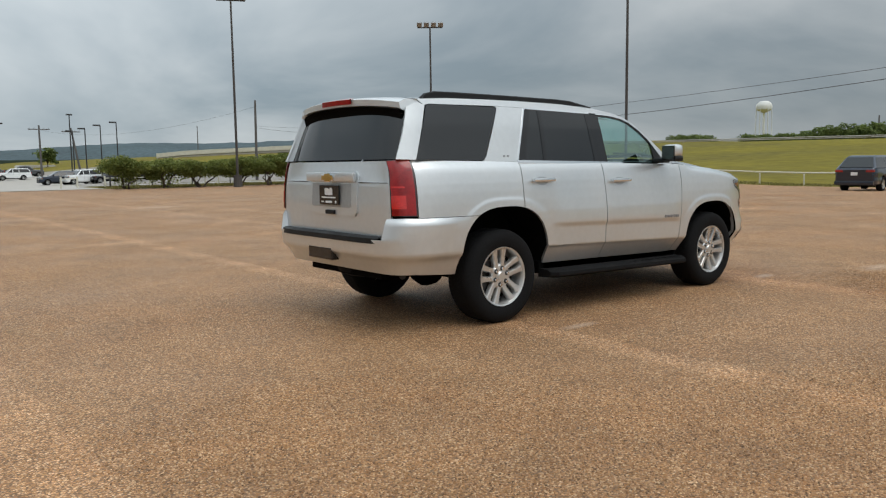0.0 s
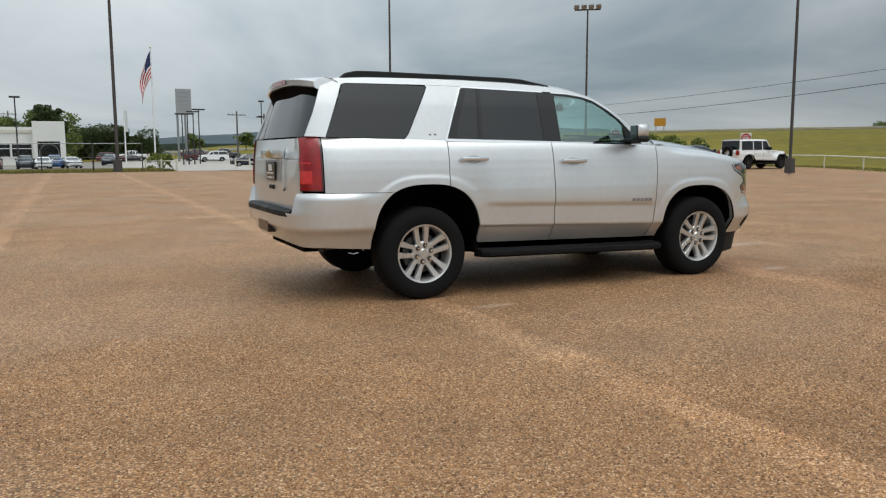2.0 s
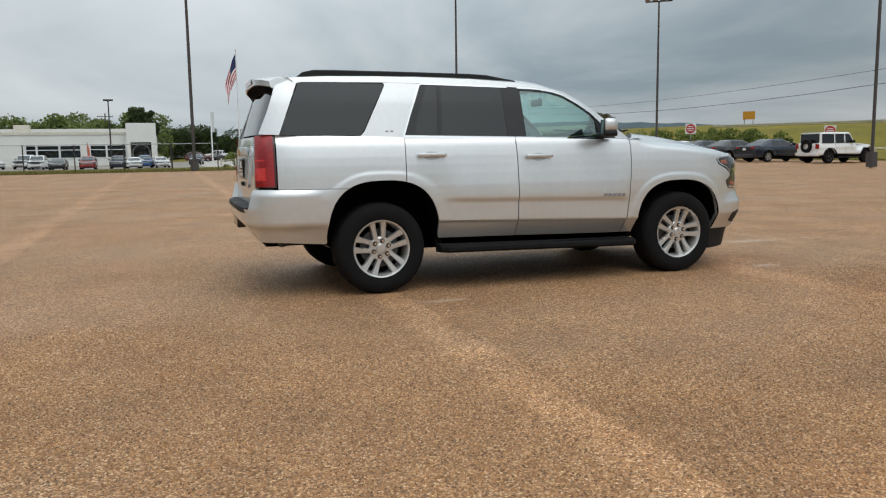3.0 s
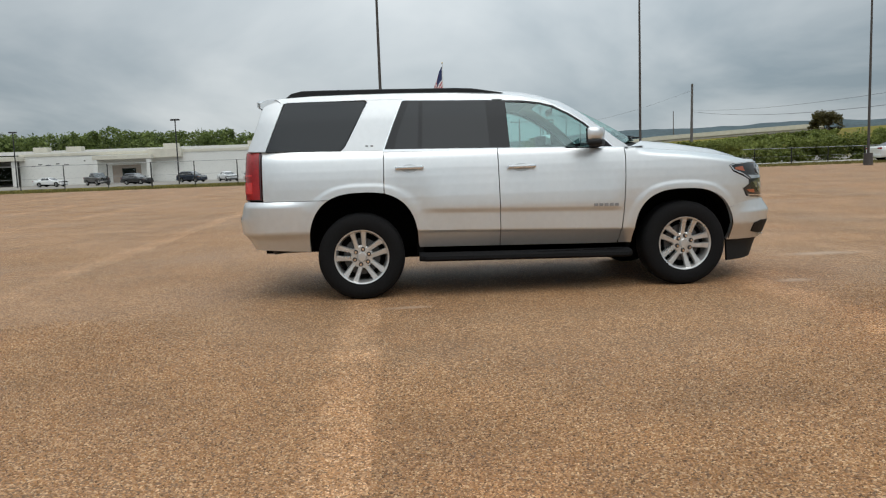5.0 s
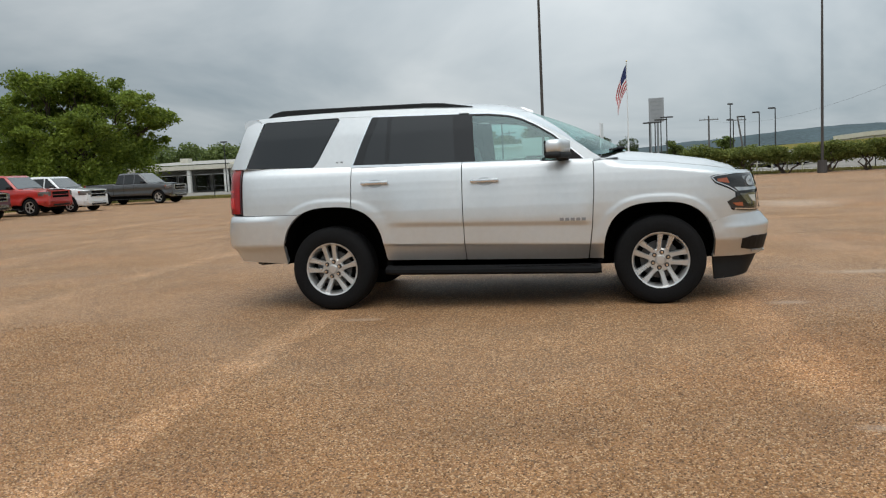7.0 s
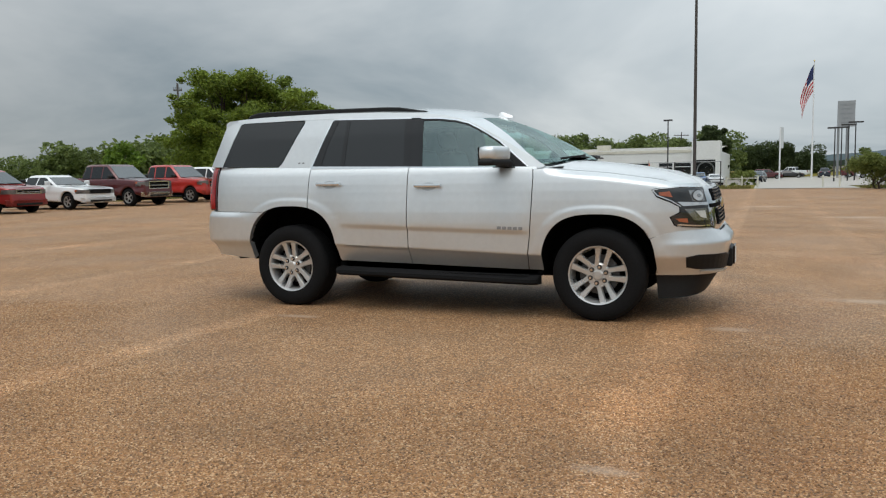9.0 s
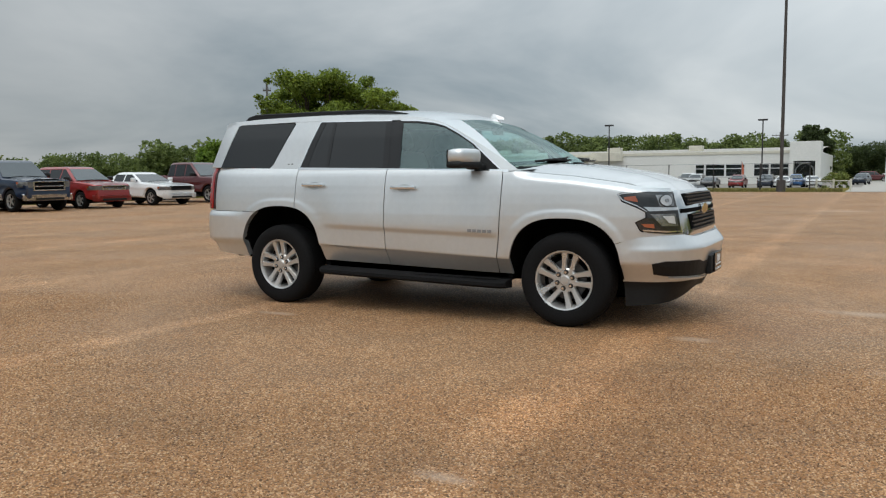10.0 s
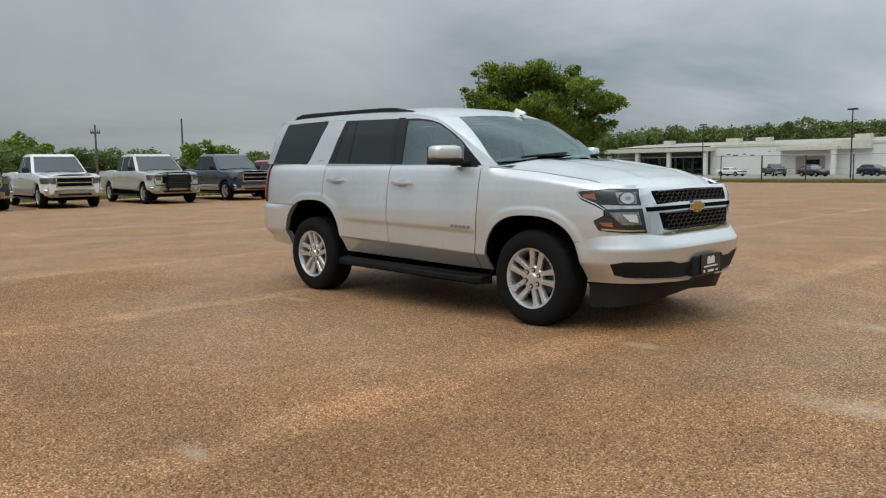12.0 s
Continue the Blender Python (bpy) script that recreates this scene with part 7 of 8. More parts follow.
flood_pole(0.1, 45.0, 14.0, 10, "tall rusty steel pole with four flood lights", k=1.0)
flood_pole(16.0, 40.3, 11.2, -23, "tall steel pole with flood lights rising from the shrubs")
flood_pole(29.2, 37.9, 10.5, -37, "steel pole with four flood lights")
flood_pole(32.5, 23.8, 14.2, 50, "tall steel pole with a concrete footing near the off-roader", k=0.82)

# lamp posts of the shop's yard
def lamp_post(x, y, h, arms, label):
    z = gz(x, y)
    root = thing("lamp_post", pose(x, y, z), label, "lamp post", "dark lamp posts in the shop's yard")
    bm = bmesh.new()
    rod(bm, (0, 0, -0.1), (0, 0, h - z), 0.11, 0.075, 8)
    part("pole", bm, DARKSTEEL, root)
    for s in arms:
        bm = bmesh.new()
        box(bm, min(0, s * 1.0), max(0, s * 1.0), -0.2, 0.2, h - z - 0.08, h - z + 0.14, 0.03)
        part("lamp_head", bm, DARKSTEEL, root)
    return root


for x, y, h, arms in ((-58, 122, 7.8, (-0.6, 0.6)), (-27.8, 102, 7.8, (-0.6, 0.6)), (-8.2, 105.9, 8.0, (-0.6, 0.6)), (13.6, 121.5, 6.9, (-1, 1)), (14.6, 123, 7.0, (-1, 1)), (15.6, 124, 7.4, (-1, 1)), (16.6, 125, 7.8, (-1, 1)),
                      (25.5, 120, 9.0, (-0.4, 0.4)), (26.3, 122, 6.7, (-1,)), (27.8, 121, 7.05, (-1,)), (29.6, 119.5, 7.5, (-1,)), (31.7, 118.7, 7.95, (-1,))):
    lamp_post(x, y, h, arms, "dark steel lamp post with a flat box head")

# utility poles and wires
def utility_pole(x, y, top, arm, label, lean=0.0, turn=0.0, r=0.15):
    z = gz(x, y)
    root = thing("utility_pole", pose(x, y, z, 0, 0, turn), label, "utility pole")
    bm = bmesh.new()
    rod(bm, (0, 0, -0.2), (lean, 0, top - z), r, r * 0.65, 9)
    part("pole", bm, WOODPOLE, root)
    if arm:
        bm = bmesh.new()
        box(bm, lean - arm, lean + arm, -0.06, 0.06, top - z - 0.75, top - z - 0.6)
        part("crossarm", bm, WOODPOLE, root)
        for u in (-0.9, -0.45, 0.45, 0.9):
            bm = bmesh.new()
            rod(bm, (lean + u * arm, 0, top - z - 0.6), (lean + u * arm, 0, top - z - 0.38), 0.05, 0.035, 6)
            part("insulator", bm, STEEL, root)
    return root


utility_pole(29.2, 65.7, 7.5, 0.0, "weathered wooden utility pole behind the shrubs", 0.1)
utility_pole(25.5, 140.2, 8.4, 1.7, "wooden utility pole with a crossarm", 0.0, 5, 0.2)
utility_pole(31.4, 139, 8.0, 1.5, "leaning wooden utility pole with a crossarm", -1.3, 5, 0.2)
utility_pole(-62.9, 21.6, 5.3, 0.40, "wooden utility pole above the thicket", 0.0, 70, 0.11)
utility_pole(-60.0, 28.1, 5.9, 0.0, "bare wooden pole above the thicket", 0.0, 0, 0.11)
utility_pole(-48.9, 55.3, 10.5, 0.4, "wooden utility pole beside the oak", 0.0, 40)
utility_pole(-13, 176, 9.5, 1.6, "wooden utility pole behind the shop", 0.0, 5, 0.2)
utility_pole(240, 98, 13.5, 0.0, "far utility pole on the bank", 0, 0, 0.3)
utility_pole(100, 262, 15, 0.0, "far slim mast beyond the overpass", 0, 0, 0.2)


def wire(name, p0, p1, sag, r, label):
    bm = bmesh.new()
    pts = []
    for i in range(17):
        k = i / 16
        p = Vector(p0).lerp(Vector(p1), k)
        p.z -= sag * 4 * k * (1 - k)
        pts.append(p)
    pipe(bm, pts, r, 5)
    return tagged(part(name, bm, DARKSTEEL), label, "cable")


wire("overhead_cable", (18.8, -11.7, 4.75), (29.3, 65.7, 5.05), 1.24, 0.008, "thin black overhead cable crossing the sky")
wire("overhead_cable", (20.6, -9.1, 4.8), (29.3, 65.7, 4.90), 1.7, 0.0115, "thicker black overhead cable below the thin one")
wire("overhead_cable", (29.3, 65.7, 6.9), (25.5, 140, 7.6), 1.6, 0.009, "overhead cable slung back to the far poles")

# flagpole with a drooping striped flag
FX, FY = 11.9, 146.9
FZ = gz(FX, FY)
root = thing("flagpole", pose(FX, FY, FZ), "white flagpole beyond the shop's yard", "flagpole")
bm = bmesh.new()
rod(bm, (0, 0, -0.1), (0, 0, 19.6 - FZ), 0.16, 0.08, 10)
part("pole", bm, WHITEPLATE, root)
bm = bmesh.new()
spun(bm, [(0.001, 0.14), (0.12, 0.07), (0.14, 0.0), (0.12, -0.07), (0.001, -0.14)], 0, 12, 0, 19.75 - FZ)
part("finial", bm, GOLD, root)
FLAG_RED = mat("flag_red", (0.42, 0.03, 0.045), 0.8, var=0.12, scale=1)
FLAG_BLUE = mat("flag_blue", (0.02, 0.03, 0.10), 0.8, var=0.12, scale=1)
FLAG_WHITE = mat("flag_white", (0.72, 0.70, 0.70), 0.8, var=0.08, scale=1)
flag = thing("flag", pose(FX, FY, 0), "drooping flag with red and white stripes and a blue canton", "flag")


def cloth(u, v):
    """u: along the fly from the pole 0..1, v: down the hoist 0..1; the fly hangs down."""
    top, hoist = 19.1, 4.6
    droop = u * 5.4
    x = -0.10 - 2.5 * u * (1 - 0.25 * u) - 0.25 * v * u
    x *= 0.9 + 0.15 * math.sin(5 * v)
    y = 0.35 * math.sin(9 * u + 3 * v) * u
    return (x + 0.18 * math.sin(8 * v + 4 * u) * u, y, top - hoist * v * (1 - 0.12 * u) - droop * (0.55 + 0.45 * u))


for k in range(13):
    v0, v1 = k / 13, (k + 1) / 13
    u0 = 0.40 if k < 7 else 0.0
    bm = bmesh.new()
    gridmesh(bm, [[cloth(u0 + (1 - u0) * i / 14, v) for i in range(15)] for v in (v0, (v0 + v1) / 2, v1)])
    part("stripe", bm, FLAG_RED if k % 2 == 0 else FLAG_WHITE, flag, "", True)
bm = bmesh.new()
gridmesh(bm, [[cloth(0.40 * i / 8, 7 / 13 * j / 8) for i in range(9)] for j in range(9)])
part("canton", bm, FLAG_BLUE, flag, "", True)

# big sign on two posts
root = thing("pylon_sign", pose(17.0, 145.4, gz(17, 145.4)), "grey pylon sign with unreadable lines on two posts", "sign")
sz = -gz(17, 145.4)
bm = bmesh.new()
box(bm, -1.35, 1.35, -0.25, 0.25, 8.1 + sz, 12.5 + sz, 0.04)
part("panel", bm, mat("sign_panel", (0.30, 0.31, 0.32), 0.5, var=0.08), root)
for x in (-1.15, 0.2):
    bm = bmesh.new()
    rod(bm, (x, 0, -0.2), (x, 0, 8.2 + sz), 0.2, None, 8)
    part("post", bm, STEEL, root)
for i, w in enumerate((1.0, 0.8, 1.0, 0.7, 0.9)):
    bm = bmesh.new()
    box(bm, -w, w, -0.28, -0.252, 11.7 + sz - 0.75 * i, 11.95 + sz - 0.75 * i)
    part("lettering_bar", bm, STEEL, root)
root = thing("banner_pole", pose(6.6, 142, gz(6.6, 142)), "slim white banner pole", "pole")
bm = bmesh.new()
rod(bm, (0, 0, -0.1), (0, 0, 9.2), 0.13, 0.11, 8)
part("pole", bm, WHITEPLATE, root)
bm = bmesh.new()
box(bm, 0.1, 0.55, -0.03, 0.03, 5.5, 9.1, 0.01)
part("banner", bm, mat("banner_cloth", (0.55, 0.57, 0.58), 0.8), root)

# red-and-white traffic signs past the fence
SIGNRED = mat("sign_red", (0.45, 0.03, 0.025), 0.5, var=0.1)
for x, y in ((37.6, 45.6), (45.2, 39.2)):
    root = thing("traffic_sign", pose(x, y, gz(x, y) - (0.4 if x > 44 else 0.0), 0, 0, -45), "white square traffic sign with a red disc", "sign")
    bm = bmesh.new()
    rod(bm, (0, 0.03, -0.1), (0, 0.03, 2.8), 0.035, None, 8)
    part("post", bm, STEEL, root)
    bm = bmesh.new()
    box(bm, -0.40, 0.40, -0.015, 0.012, 2.05, 2.85, 0.006)
    part("board", bm, WHITEPLATE, root)
    bm = bmesh.new()
    spun(bm, [(0.001, -0.012), (0.36, -0.012), (0.36, 0.0)], -0.012, 24, 0, 2.45)
    part("disc", bm, SIGNRED, root)
    for z0, z1, w in ((2.41, 2.49, 0.26), (2.58, 2.64, 0.2), (2.26, 2.32, 0.2)):
        bm = bmesh.new()
        box(bm, -w, w, -0.034, -0.025, z0, z1)
        part("lettering_bar", bm, WHITEPLATE, root)

# far orange board on the highway
root = thing("highway_sign", pose(192, 221.4, gz(192, 221.4), 0, 0, -40), "orange highway board on posts", "sign")
bm = bmesh.new()
hz = -gz(192, 221.4)
box(bm, -2.0, 2.0, -0.1, 0.1, 9.6 + hz, 12.4 + hz)
part("board", bm, mat("orange_sheet", (0.55, 0.25, 0.02), 0.6, var=0.1), root)
for x in (-1.4, 1.4):
    bm = bmesh.new()
    rod(bm, (x, 0, -0.1), (x, 0, 9.7 + hz), 0.15, None, 6)
    part("post", bm, STEEL, root)

# water tower
root = thing("water_tower", pose(690, 391, 4), "white water tower on slim legs", "water tower")
bm = bmesh.new()
rows = []
for r_, z in ((0.1, 50.5), (4, 50), (6.6, 47.6), (7.2, 45), (6.6, 42.6), (4, 40.5), (1.4, 39.6)):
    rows.append([(r_ * math.cos(a), r_ * math.sin(a), z) for a in np.linspace(0, 2 * math.pi, 25)])
gridmesh(bm, rows)
part("tank", bm, WHITEWALL, root, "", True)
for k in range(6):
    a = 2 * math.pi * k / 6
    bm = bmesh.new()
    rod(bm, (7.6 * math.cos(a), 7.6 * math.sin(a), 0), (6.6 * math.cos(a), 6.6 * math.sin(a), 44), 0.4, None, 6)
    part("leg", bm, WHITEWALL, root)
bm = bmesh.new()
rod(bm, (0, 0, 0), (0, 0, 40), 1.0, None, 10)
part("riser", bm, WHITEWALL, root)

# ---- the white shop building ----
BY, BZ = 138.0, -1.0
shop = thing("shop_building", pose(0, BY, BZ), "long low white shop building with canopies and dark windows", "building")
bm = bmesh.new()
box(bm, -64.5, -7.3, 0.0, 0.35, 0.0, 5.6)
part("wall", bm, WHITEWALL, shop)
# wall behind the canopy: the canopy's shade is put into its grey colour
bm = bmesh.new()
box(bm, -85, -64.5, 9.0, 9.4, 0.0, 4.6)
part("wall", bm, mat("shaded_grey_wall", (0.35, 0.35, 0.34), 0.8), shop)
for x0, x1 in ((-85.4, -85.0), (-3.3, -2.9)):
    bm = bmesh.new()
    box(bm, x0, x1, 0.3, 40, 0.0, 5.4)
    part("wall", bm, WHITEWALL, shop)
bm = bmesh.new()
gridmesh(bm, [[(x, y, z) for x in (-86, -64, -7.5, -2.9)] for y, z in ((0.6, 5.62), (12, 6.4), (24, 6.9), (40, 6.4))])
part("roof", bm, ROOFING, shop, "tan low-pitched roof")
bm = bmesh.new()
box(bm, -64.5, -7.4, -0.12, 0.5, 5.25, 5.75, 0.03)
part("fascia", bm, CREAM, shop)
# left canopy
bm = bmesh.new()
box(bm, -86.5, -63.5, -3.0, 9.4, 4.55, 5.35, 0.05)
cn = part("canopy", bm, CREAM, shop, "cream drive-through canopy")
for x in (-85.6, -79, -72, -64.4):
    bm = bmesh.new()
    box(bm, x - 0.35, x + 0.35, -2.6, -1.9, 0.0, 4.6, 0.03)
    part("post", bm, WHITEWALL, cn)
for i in range(5):
    bm = bmesh.new()
    box(bm, -84 + i * 3.8, -80.8 + i * 3.8, 8.9, 8.99, 0.3, 3.6)
    part("shop_window", bm, WINDOWDARK, shop)
# middle porch
bm = bmesh.new()
box(bm, -51.0, -40.8, -2.6, 0.1, 4.3, 5.0, 0.05)
pc = part("porch", bm, CREAM, shop, "porch over the side entrance")
for x in (-50.6, -41.4):
    bm = bmesh.new()
    box(bm, x - 0.4, x + 0.4, -2.5, -1.8, 0.0, 4.35, 0.03)
    part("post", bm, WHITEWALL, pc)
bm = bmesh.new()
box(bm, -41.8, -36.0, -1.2, 0.2, 4.4, 6.0, 0.05)
part("parapet", bm, CREAM, shop)
bm = bmesh.new()
box(bm, -48.5, -43.5, -0.06, 0.02, 0.2, 3.3)
door = part("shop_window", bm, mat("porch_brick", (0.36, 0.30, 0.25), 0.8, var=0.2), shop, "tan entrance recess")
bm = bmesh.new()
box(bm, -46.8, -44.4, -0.10, -0.05, 0.2, 2.7)
part("door", bm, WINDOWDARK, door)
# window bands
for x0, x1 in ((-22.9, -21.5), (-21.2, -18.1), (-17.8, -14.8), (-13.2, -10.9), (-10.6, -7.8)):
    bm = bmesh.new()
    box(bm, x0, x1, -0.04, 0.04, 1.5, 3.45)
    wd = part("shop_window", bm, WINDOWDARK, shop)
    bm = bmesh.new()
    box(bm, x0 - 0.1, x1 + 0.1, -0.09, -0.045, 2.72, 2.84)
    box(bm, x0 - 0.12, x0, -0.09, -0.02, 1.4, 3.8)
    box(bm, x1, x1 + 0.12, -0.09, -0.02, 1.4, 3.8)
    box(bm, x0 - 0.1, x1 + 0.1, -0.09, -0.02, 1.36, 1.5)
    part("window_frame", bm, WHITEPLATE, wd)
# entrance block
bm = bmesh.new()
box(bm, -7.5, -2.8, -2.2, 3.0, 3.9, 7.1, 0.04)
box(bm, -7.5, -6.9, -2.2, 3.0, 0.0, 3.95)
box(bm, -3.6, -2.8, -2.2, 3.0, 0.0, 3.95)
blk = part("entrance_block", bm, WHITEWALL, shop, "tall white entrance block")
bm = bmesh.new()
box(bm, -6.9, -3.6, 0.2, 0.3, 0.0, 3.9)
part("shop_window", bm, WINDOWDARK, blk)
bm = bmesh.new()
pipe(bm, [(-5.25 + 1.4 * math.cos(a), -1.0, 2.1 + 1.4 * math.sin(a)) for a in np.linspace(0, math.pi, 13)], 0.12, 6)
rod(bm, (-6.65, -1.0, 0), (-6.65, -1.0, 2.1), 0.12)
rod(bm, (-3.85, -1.0, 0), (-3.85, -1.0, 2.1), 0.12)
part("entrance_arch", bm, STEEL, blk, "grey entrance arch", True)
# plant on the roof
for x, w, y in ((-80.2, 1.8, 10), (-65.8, 2.6, 9), (-59.8, 2.8, 9), (-41.8, 2.6, 9), (-25.8, 2.4, 8)):
    bm = bmesh.new()
    box(bm, x, x + w, y, y + 2, 6.0, 7.15, 0.05)
    box(bm, x - 0.3, x + w + 0.5, y - 0.2, y + 2.2, 5.9, 6.15)
    part("roof_unit", bm, CREAM, shop, "pale rooftop air unit")
for i, (x, z, w) in enumerate(((-62.5, 3.5, 0.8), (-61.3, 3.75, 0.7), (-60.0, 3.6, 0.9), (-58.2, 3.8, 0.6), (-56.8, 3.6, 0.8), (-53.4, 4.2, 0.3))):
    bm = bmesh.new()
    box(bm, x, x + w, -0.02, 0.01, z, z + 0.18)
    part("lettering_bar", bm, DARKSTEEL, shop)
root = thing("feather_banner", pose(-11.6, 112, gz(-11.6, 112)), "orange feather banner in front of the shop", "banner")
bm = bmesh.new()
gridmesh(bm, [[(0.0, 0, z) for z in (0.6, 1.5, 2.6, 3.6)], [(0.30, 0.02, 0.7), (0.34, 0.06, 1.5), (0.30, 0.05, 2.6), (0.08, 0.02, 3.5)]])
part("cloth", bm, mat("orange_cloth", (0.55, 0.15, 0.08), 0.8, var=0.1), root)
bm = bmesh.new()
rod(bm, (0, 0, 0), (0, 0, 3.65), 0.025, None, 6)
part("pole", bm, STEEL, root)

# cars in the shop's yard
YARD = "cars in the shop's yard"
proto = {}
for key, kind, pm, lab, cat in (("white_sedan", "sedan", P_WHITE, "white sedan in the shop's yard", "car"), ("dark_sedan", "sedan", P_BLACK, "black sedan in the shop's yard", "car"), ("white_suv", "suv", P_WHITE, "white sport utility vehicle in the shop's yard", "car"),
                                ("dark_suv", "crossover", P_NAVY, "dark crossover in the shop's yard", "car"), ("white_pickup", "pickup", P_WHITE, "white pickup truck in the shop's yard", "truck"), ("dark_pickup", "pickup", P_GREY, "dark pickup truck in the shop's yard", "truck"),
                                ("red_suv", "crossover", P_RED, "red crossover in the shop's yard", "car"), ("blue_suv", "crossover", paint("mid_blue_paint", (0.03, 0.12, 0.32), 0.3), "blue crossover in the shop's yard", "car"), ("maroon_suv", "suv", P_MAROON, "maroon sport utility vehicle in the shop's yard", "car")):
    proto[key] = (kind, pm, lab, cat)
PLACED = [("white_suv", 20.4, 136.0, 180), ("dark_suv", 20.0, 103.7, 180), ("white_suv", 22.4, 103.2, 200), ("dark_sedan", 26.0, 102.4, 180), ("dark_suv", 14.2, 152.0, 90), ("dark_pickup", 20.5, 156.0, 0), ("dark_sedan", 29.5, 103.0, 0), ("maroon_suv", 18.9, 144.0, 0), ("white_sedan", 33.5, 104.0, 180),
          ("white_suv", -17.8, 112.0, -90), ("dark_sedan", -14.4, 104.0, -90), ("red_suv", -10.9, 104.2, -90), ("dark_suv", -7.4, 104.5, -90), ("white_sedan", -5.4, 104.6, -90), ("blue_suv", -4.2, 109.0, -90), ("white_sedan", -2.2, 108.0, -80),
          ("white_sedan", -52.9, 122.0, -15), ("dark_pickup", -45.7, 122.0, -50), ("dark_suv", -40.0, 123.0, -30), ("dark_sedan", -38.2, 118.0, -30), ("dark_suv", -30.4, 120.0, -30), ("white_sedan", -24.4, 118.0, -60), ("white_pickup", -20.0, 118.0, -100),
          ("dark_suv", 3.3, 128.0, -100), ("maroon_suv", 4.8, 156.0, 0), ("dark_sedan", 8.6, 158.0, 0), ("dark_pickup", 24.0, 147.0, 0), ("white_pickup", 9.4, 166.0, 160)]
first = {}
for key, x, y, turn in PLACED:
    m = pose(x, y, gz(x, y) + 0.014, 0, 0, turn)
    if key in first:
        copy_thing(first[key], m)
    else:
        kind, pm, lab, cat = proto[key]
        first[key] = vehicle(key.split("_")[1].replace("suv", "sport_utility_vehicle"), kind, m, pm, lab, cat, group=YARD)

# ---- overpass and hills ----
over = thing("overpass", pose(0, 0, 0), "pale concrete highway overpass rising over the bank", "overpass")
deck = [(60, 184, 4.3), (66, 181, 4.9), (84, 173, 5.75), (99, 166, 6.35)]
for nm, w0, w1, dz0, dz1, mt in (("deck", -5, 5, -1.5, -0.9, CONCRETE), ("parapet", -5.2, -4.8, -0.95, 0.0, CREAM), ("parapet", 4.8, 5.2, -0.95, 0.0, CREAM)):
    bm = bmesh.new()
    rows = []
    for x, y, z in deck:
        nx, ny = -0.42, -0.90
        rows.append([(x + nx * w, y + ny * w, z + dz) for w, dz in ((w0, dz0), (w0, dz1), (w1, dz1), (w1, dz0), (w0, dz0))])
    gridmesh(bm, rows)
    part(nm, bm, mt, over)
for x, y, z in deck[1:4]:
    for off in (-3, 3):
        bm = bmesh.new()
        rod(bm, (x - 0.42 * off, y - 0.9 * off, gz(x, y) - 0.5), (x - 0.42 * off, y - 0.9 * off, z - 1.2), 0.6, None, 10)
        part("column", bm, CONCRETE, over)
    bm = bmesh.new()
    plate3(bm, [(x + 2.0, y + 4.4, z - 1.9), (x - 2.0, y - 4.4, z - 1.9), (x - 2.0, y - 4.4, z - 1.3), (x + 2.0, y + 4.4, z - 1.3)], (0.8, -0.4, 0))
    part("pier_cap", bm, CONCRETE, over)

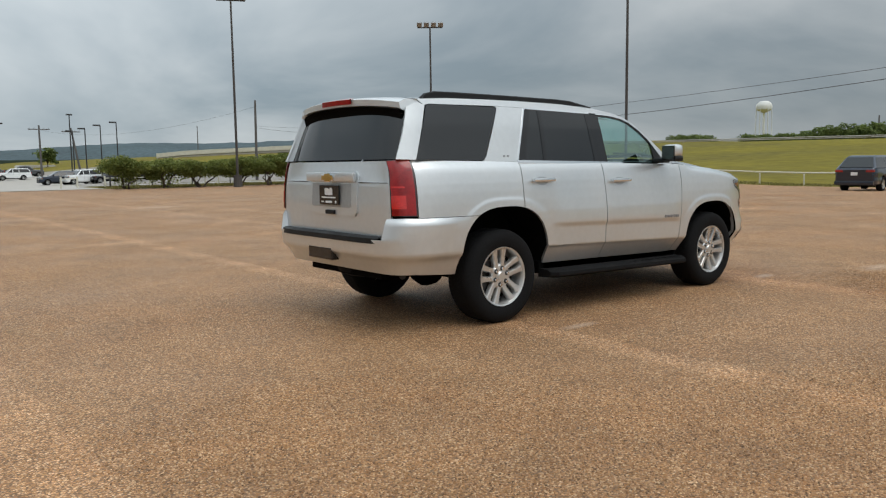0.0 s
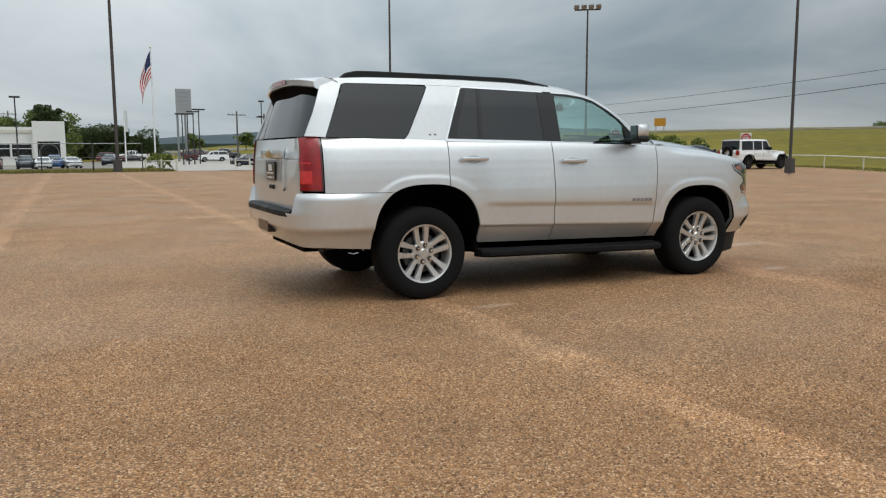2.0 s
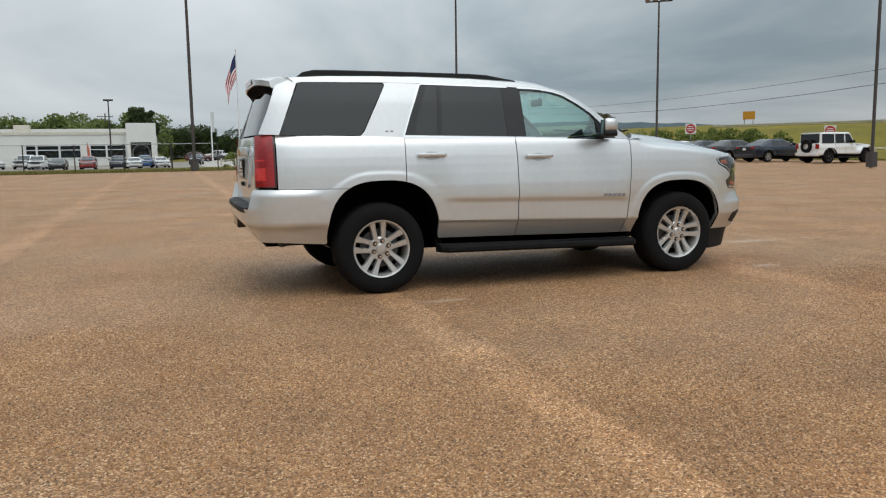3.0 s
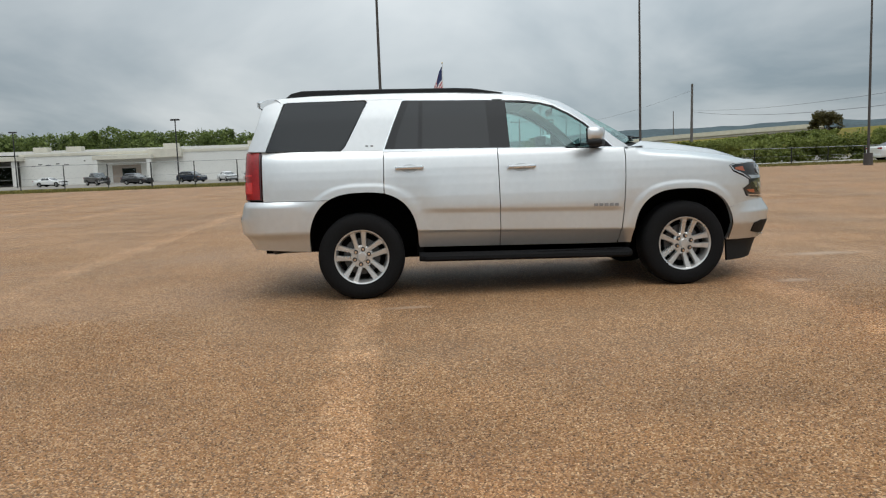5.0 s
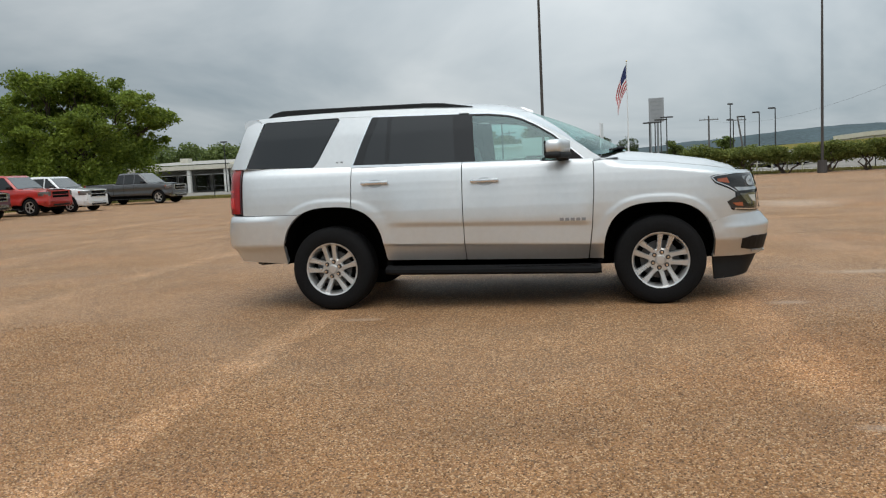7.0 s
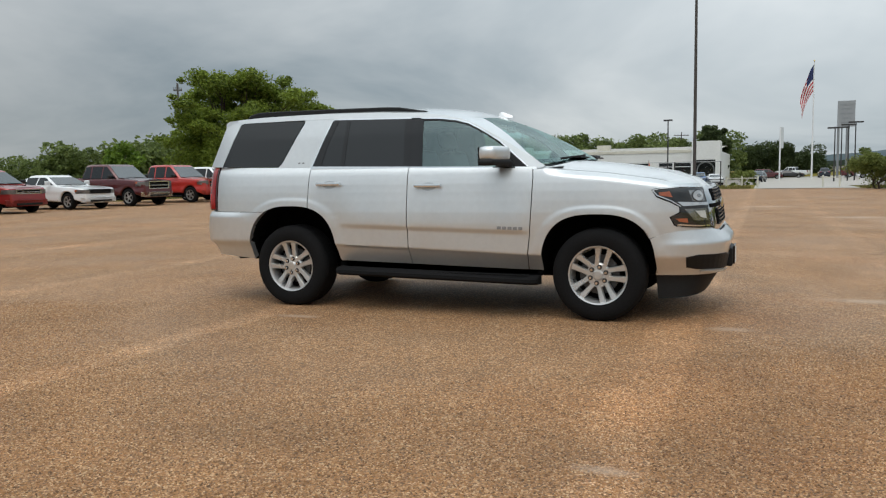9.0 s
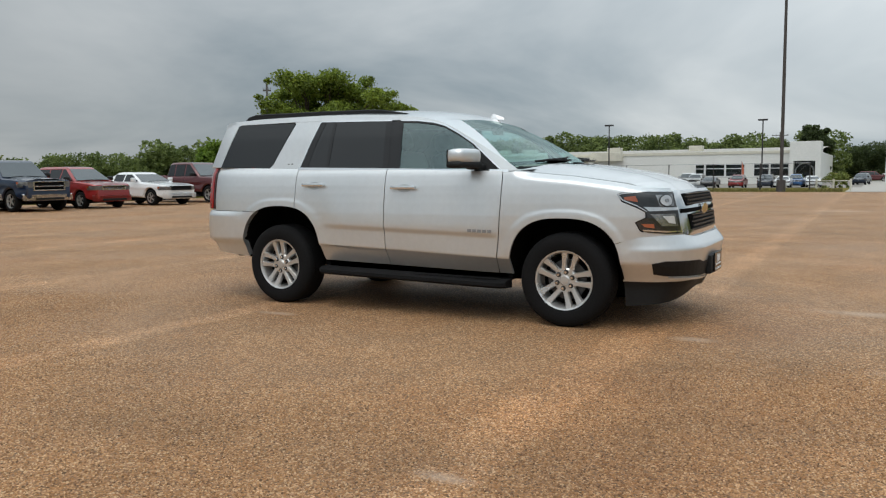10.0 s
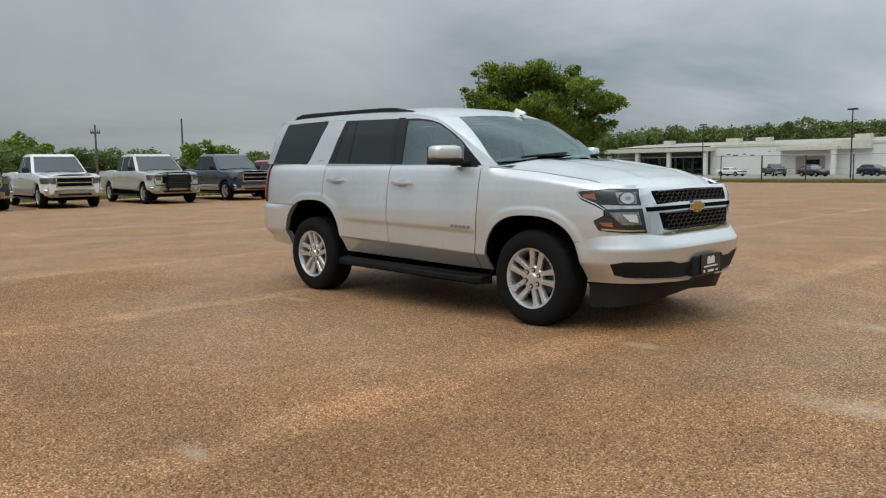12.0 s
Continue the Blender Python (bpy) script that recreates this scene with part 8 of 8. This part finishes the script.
# distance haze is mixed into the blue-grey colour of the woods
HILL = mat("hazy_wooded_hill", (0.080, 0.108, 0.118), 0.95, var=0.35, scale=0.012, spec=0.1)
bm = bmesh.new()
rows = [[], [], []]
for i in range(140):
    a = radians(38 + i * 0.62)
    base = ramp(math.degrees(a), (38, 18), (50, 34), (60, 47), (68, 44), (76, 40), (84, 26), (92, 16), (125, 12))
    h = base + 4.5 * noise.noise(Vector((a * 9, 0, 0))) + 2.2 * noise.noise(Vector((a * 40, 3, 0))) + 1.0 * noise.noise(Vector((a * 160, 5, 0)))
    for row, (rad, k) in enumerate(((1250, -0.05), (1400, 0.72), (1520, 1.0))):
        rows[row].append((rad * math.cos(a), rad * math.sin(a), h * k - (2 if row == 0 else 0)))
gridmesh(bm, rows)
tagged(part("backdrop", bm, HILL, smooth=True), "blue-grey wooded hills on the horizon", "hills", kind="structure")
bm = bmesh.new()
rows = [[], []]
for i in range(260):
    a = radians(i * 360 / 259)
    h = 9 + 4 * noise.noise(Vector((math.cos(a) * 6, math.sin(a) * 6, 0))) + 3 * noise.noise(Vector((math.cos(a) * 40, math.sin(a) * 40, 4)))
    for row, k in enumerate((-0.3, 1.0)):
        rows[row].append((900 * math.cos(a), 900 * math.sin(a), h * k))
gridmesh(bm, rows)
tagged(part("backdrop", bm, mat("far_tree_line", (0.055, 0.075, 0.06), 0.95, var=0.3, scale=0.02, spec=0.1)), "far dark tree line round the horizon", "trees", kind="structure")
# scattered far roofs and trees in the valley
for x, y, w, h in ((40, 300, 9, 3), (62, 330, 11, 3), (26, 270, 14, 3), (80, 420, 16, 3.5), (34, 255, 5, 2.5)):
    root = thing("far_building", pose(x, y, gz(x, y) - 1.5), "low pale building in the valley", "building")
    bm = bmesh.new()
    box(bm, -w / 2, w / 2, -5, 5, 0, h)
    part("wall", bm, WHITEWALL, root)
    bm = bmesh.new()
    prism(bm, [(-w / 2 - 0.4, h), (w / 2 + 0.4, h), (w / 2 - 0.6, h + 0.8), (-w / 2 + 0.6, h + 0.8)], lambda x_, z_: 5.4, 0.05)
    part("roof", bm, ROOFING, root)
    for i in range(4):
        bm = bmesh.new()
        xx = -w / 2 + 1 + i * (w - 2) / 4
        box(bm, xx, xx + 1.4, -5.06, -4.98, 1.0, 2.6)
        part("window", bm, WINDOWDARK, root)
tree("far_tree", 37, 190, 4.4, 2.2, "dark round tree in the valley beyond the yard", LEAF_WOOD, 61, 1500, 0.3, 0.15, 0.1)
tree("far_tree", 27, 205, 5.2, 2.2, "dark tree in the valley beyond the yard", LEAF_WOOD, 62, 1500, 0.3, 0.15, 0.1)
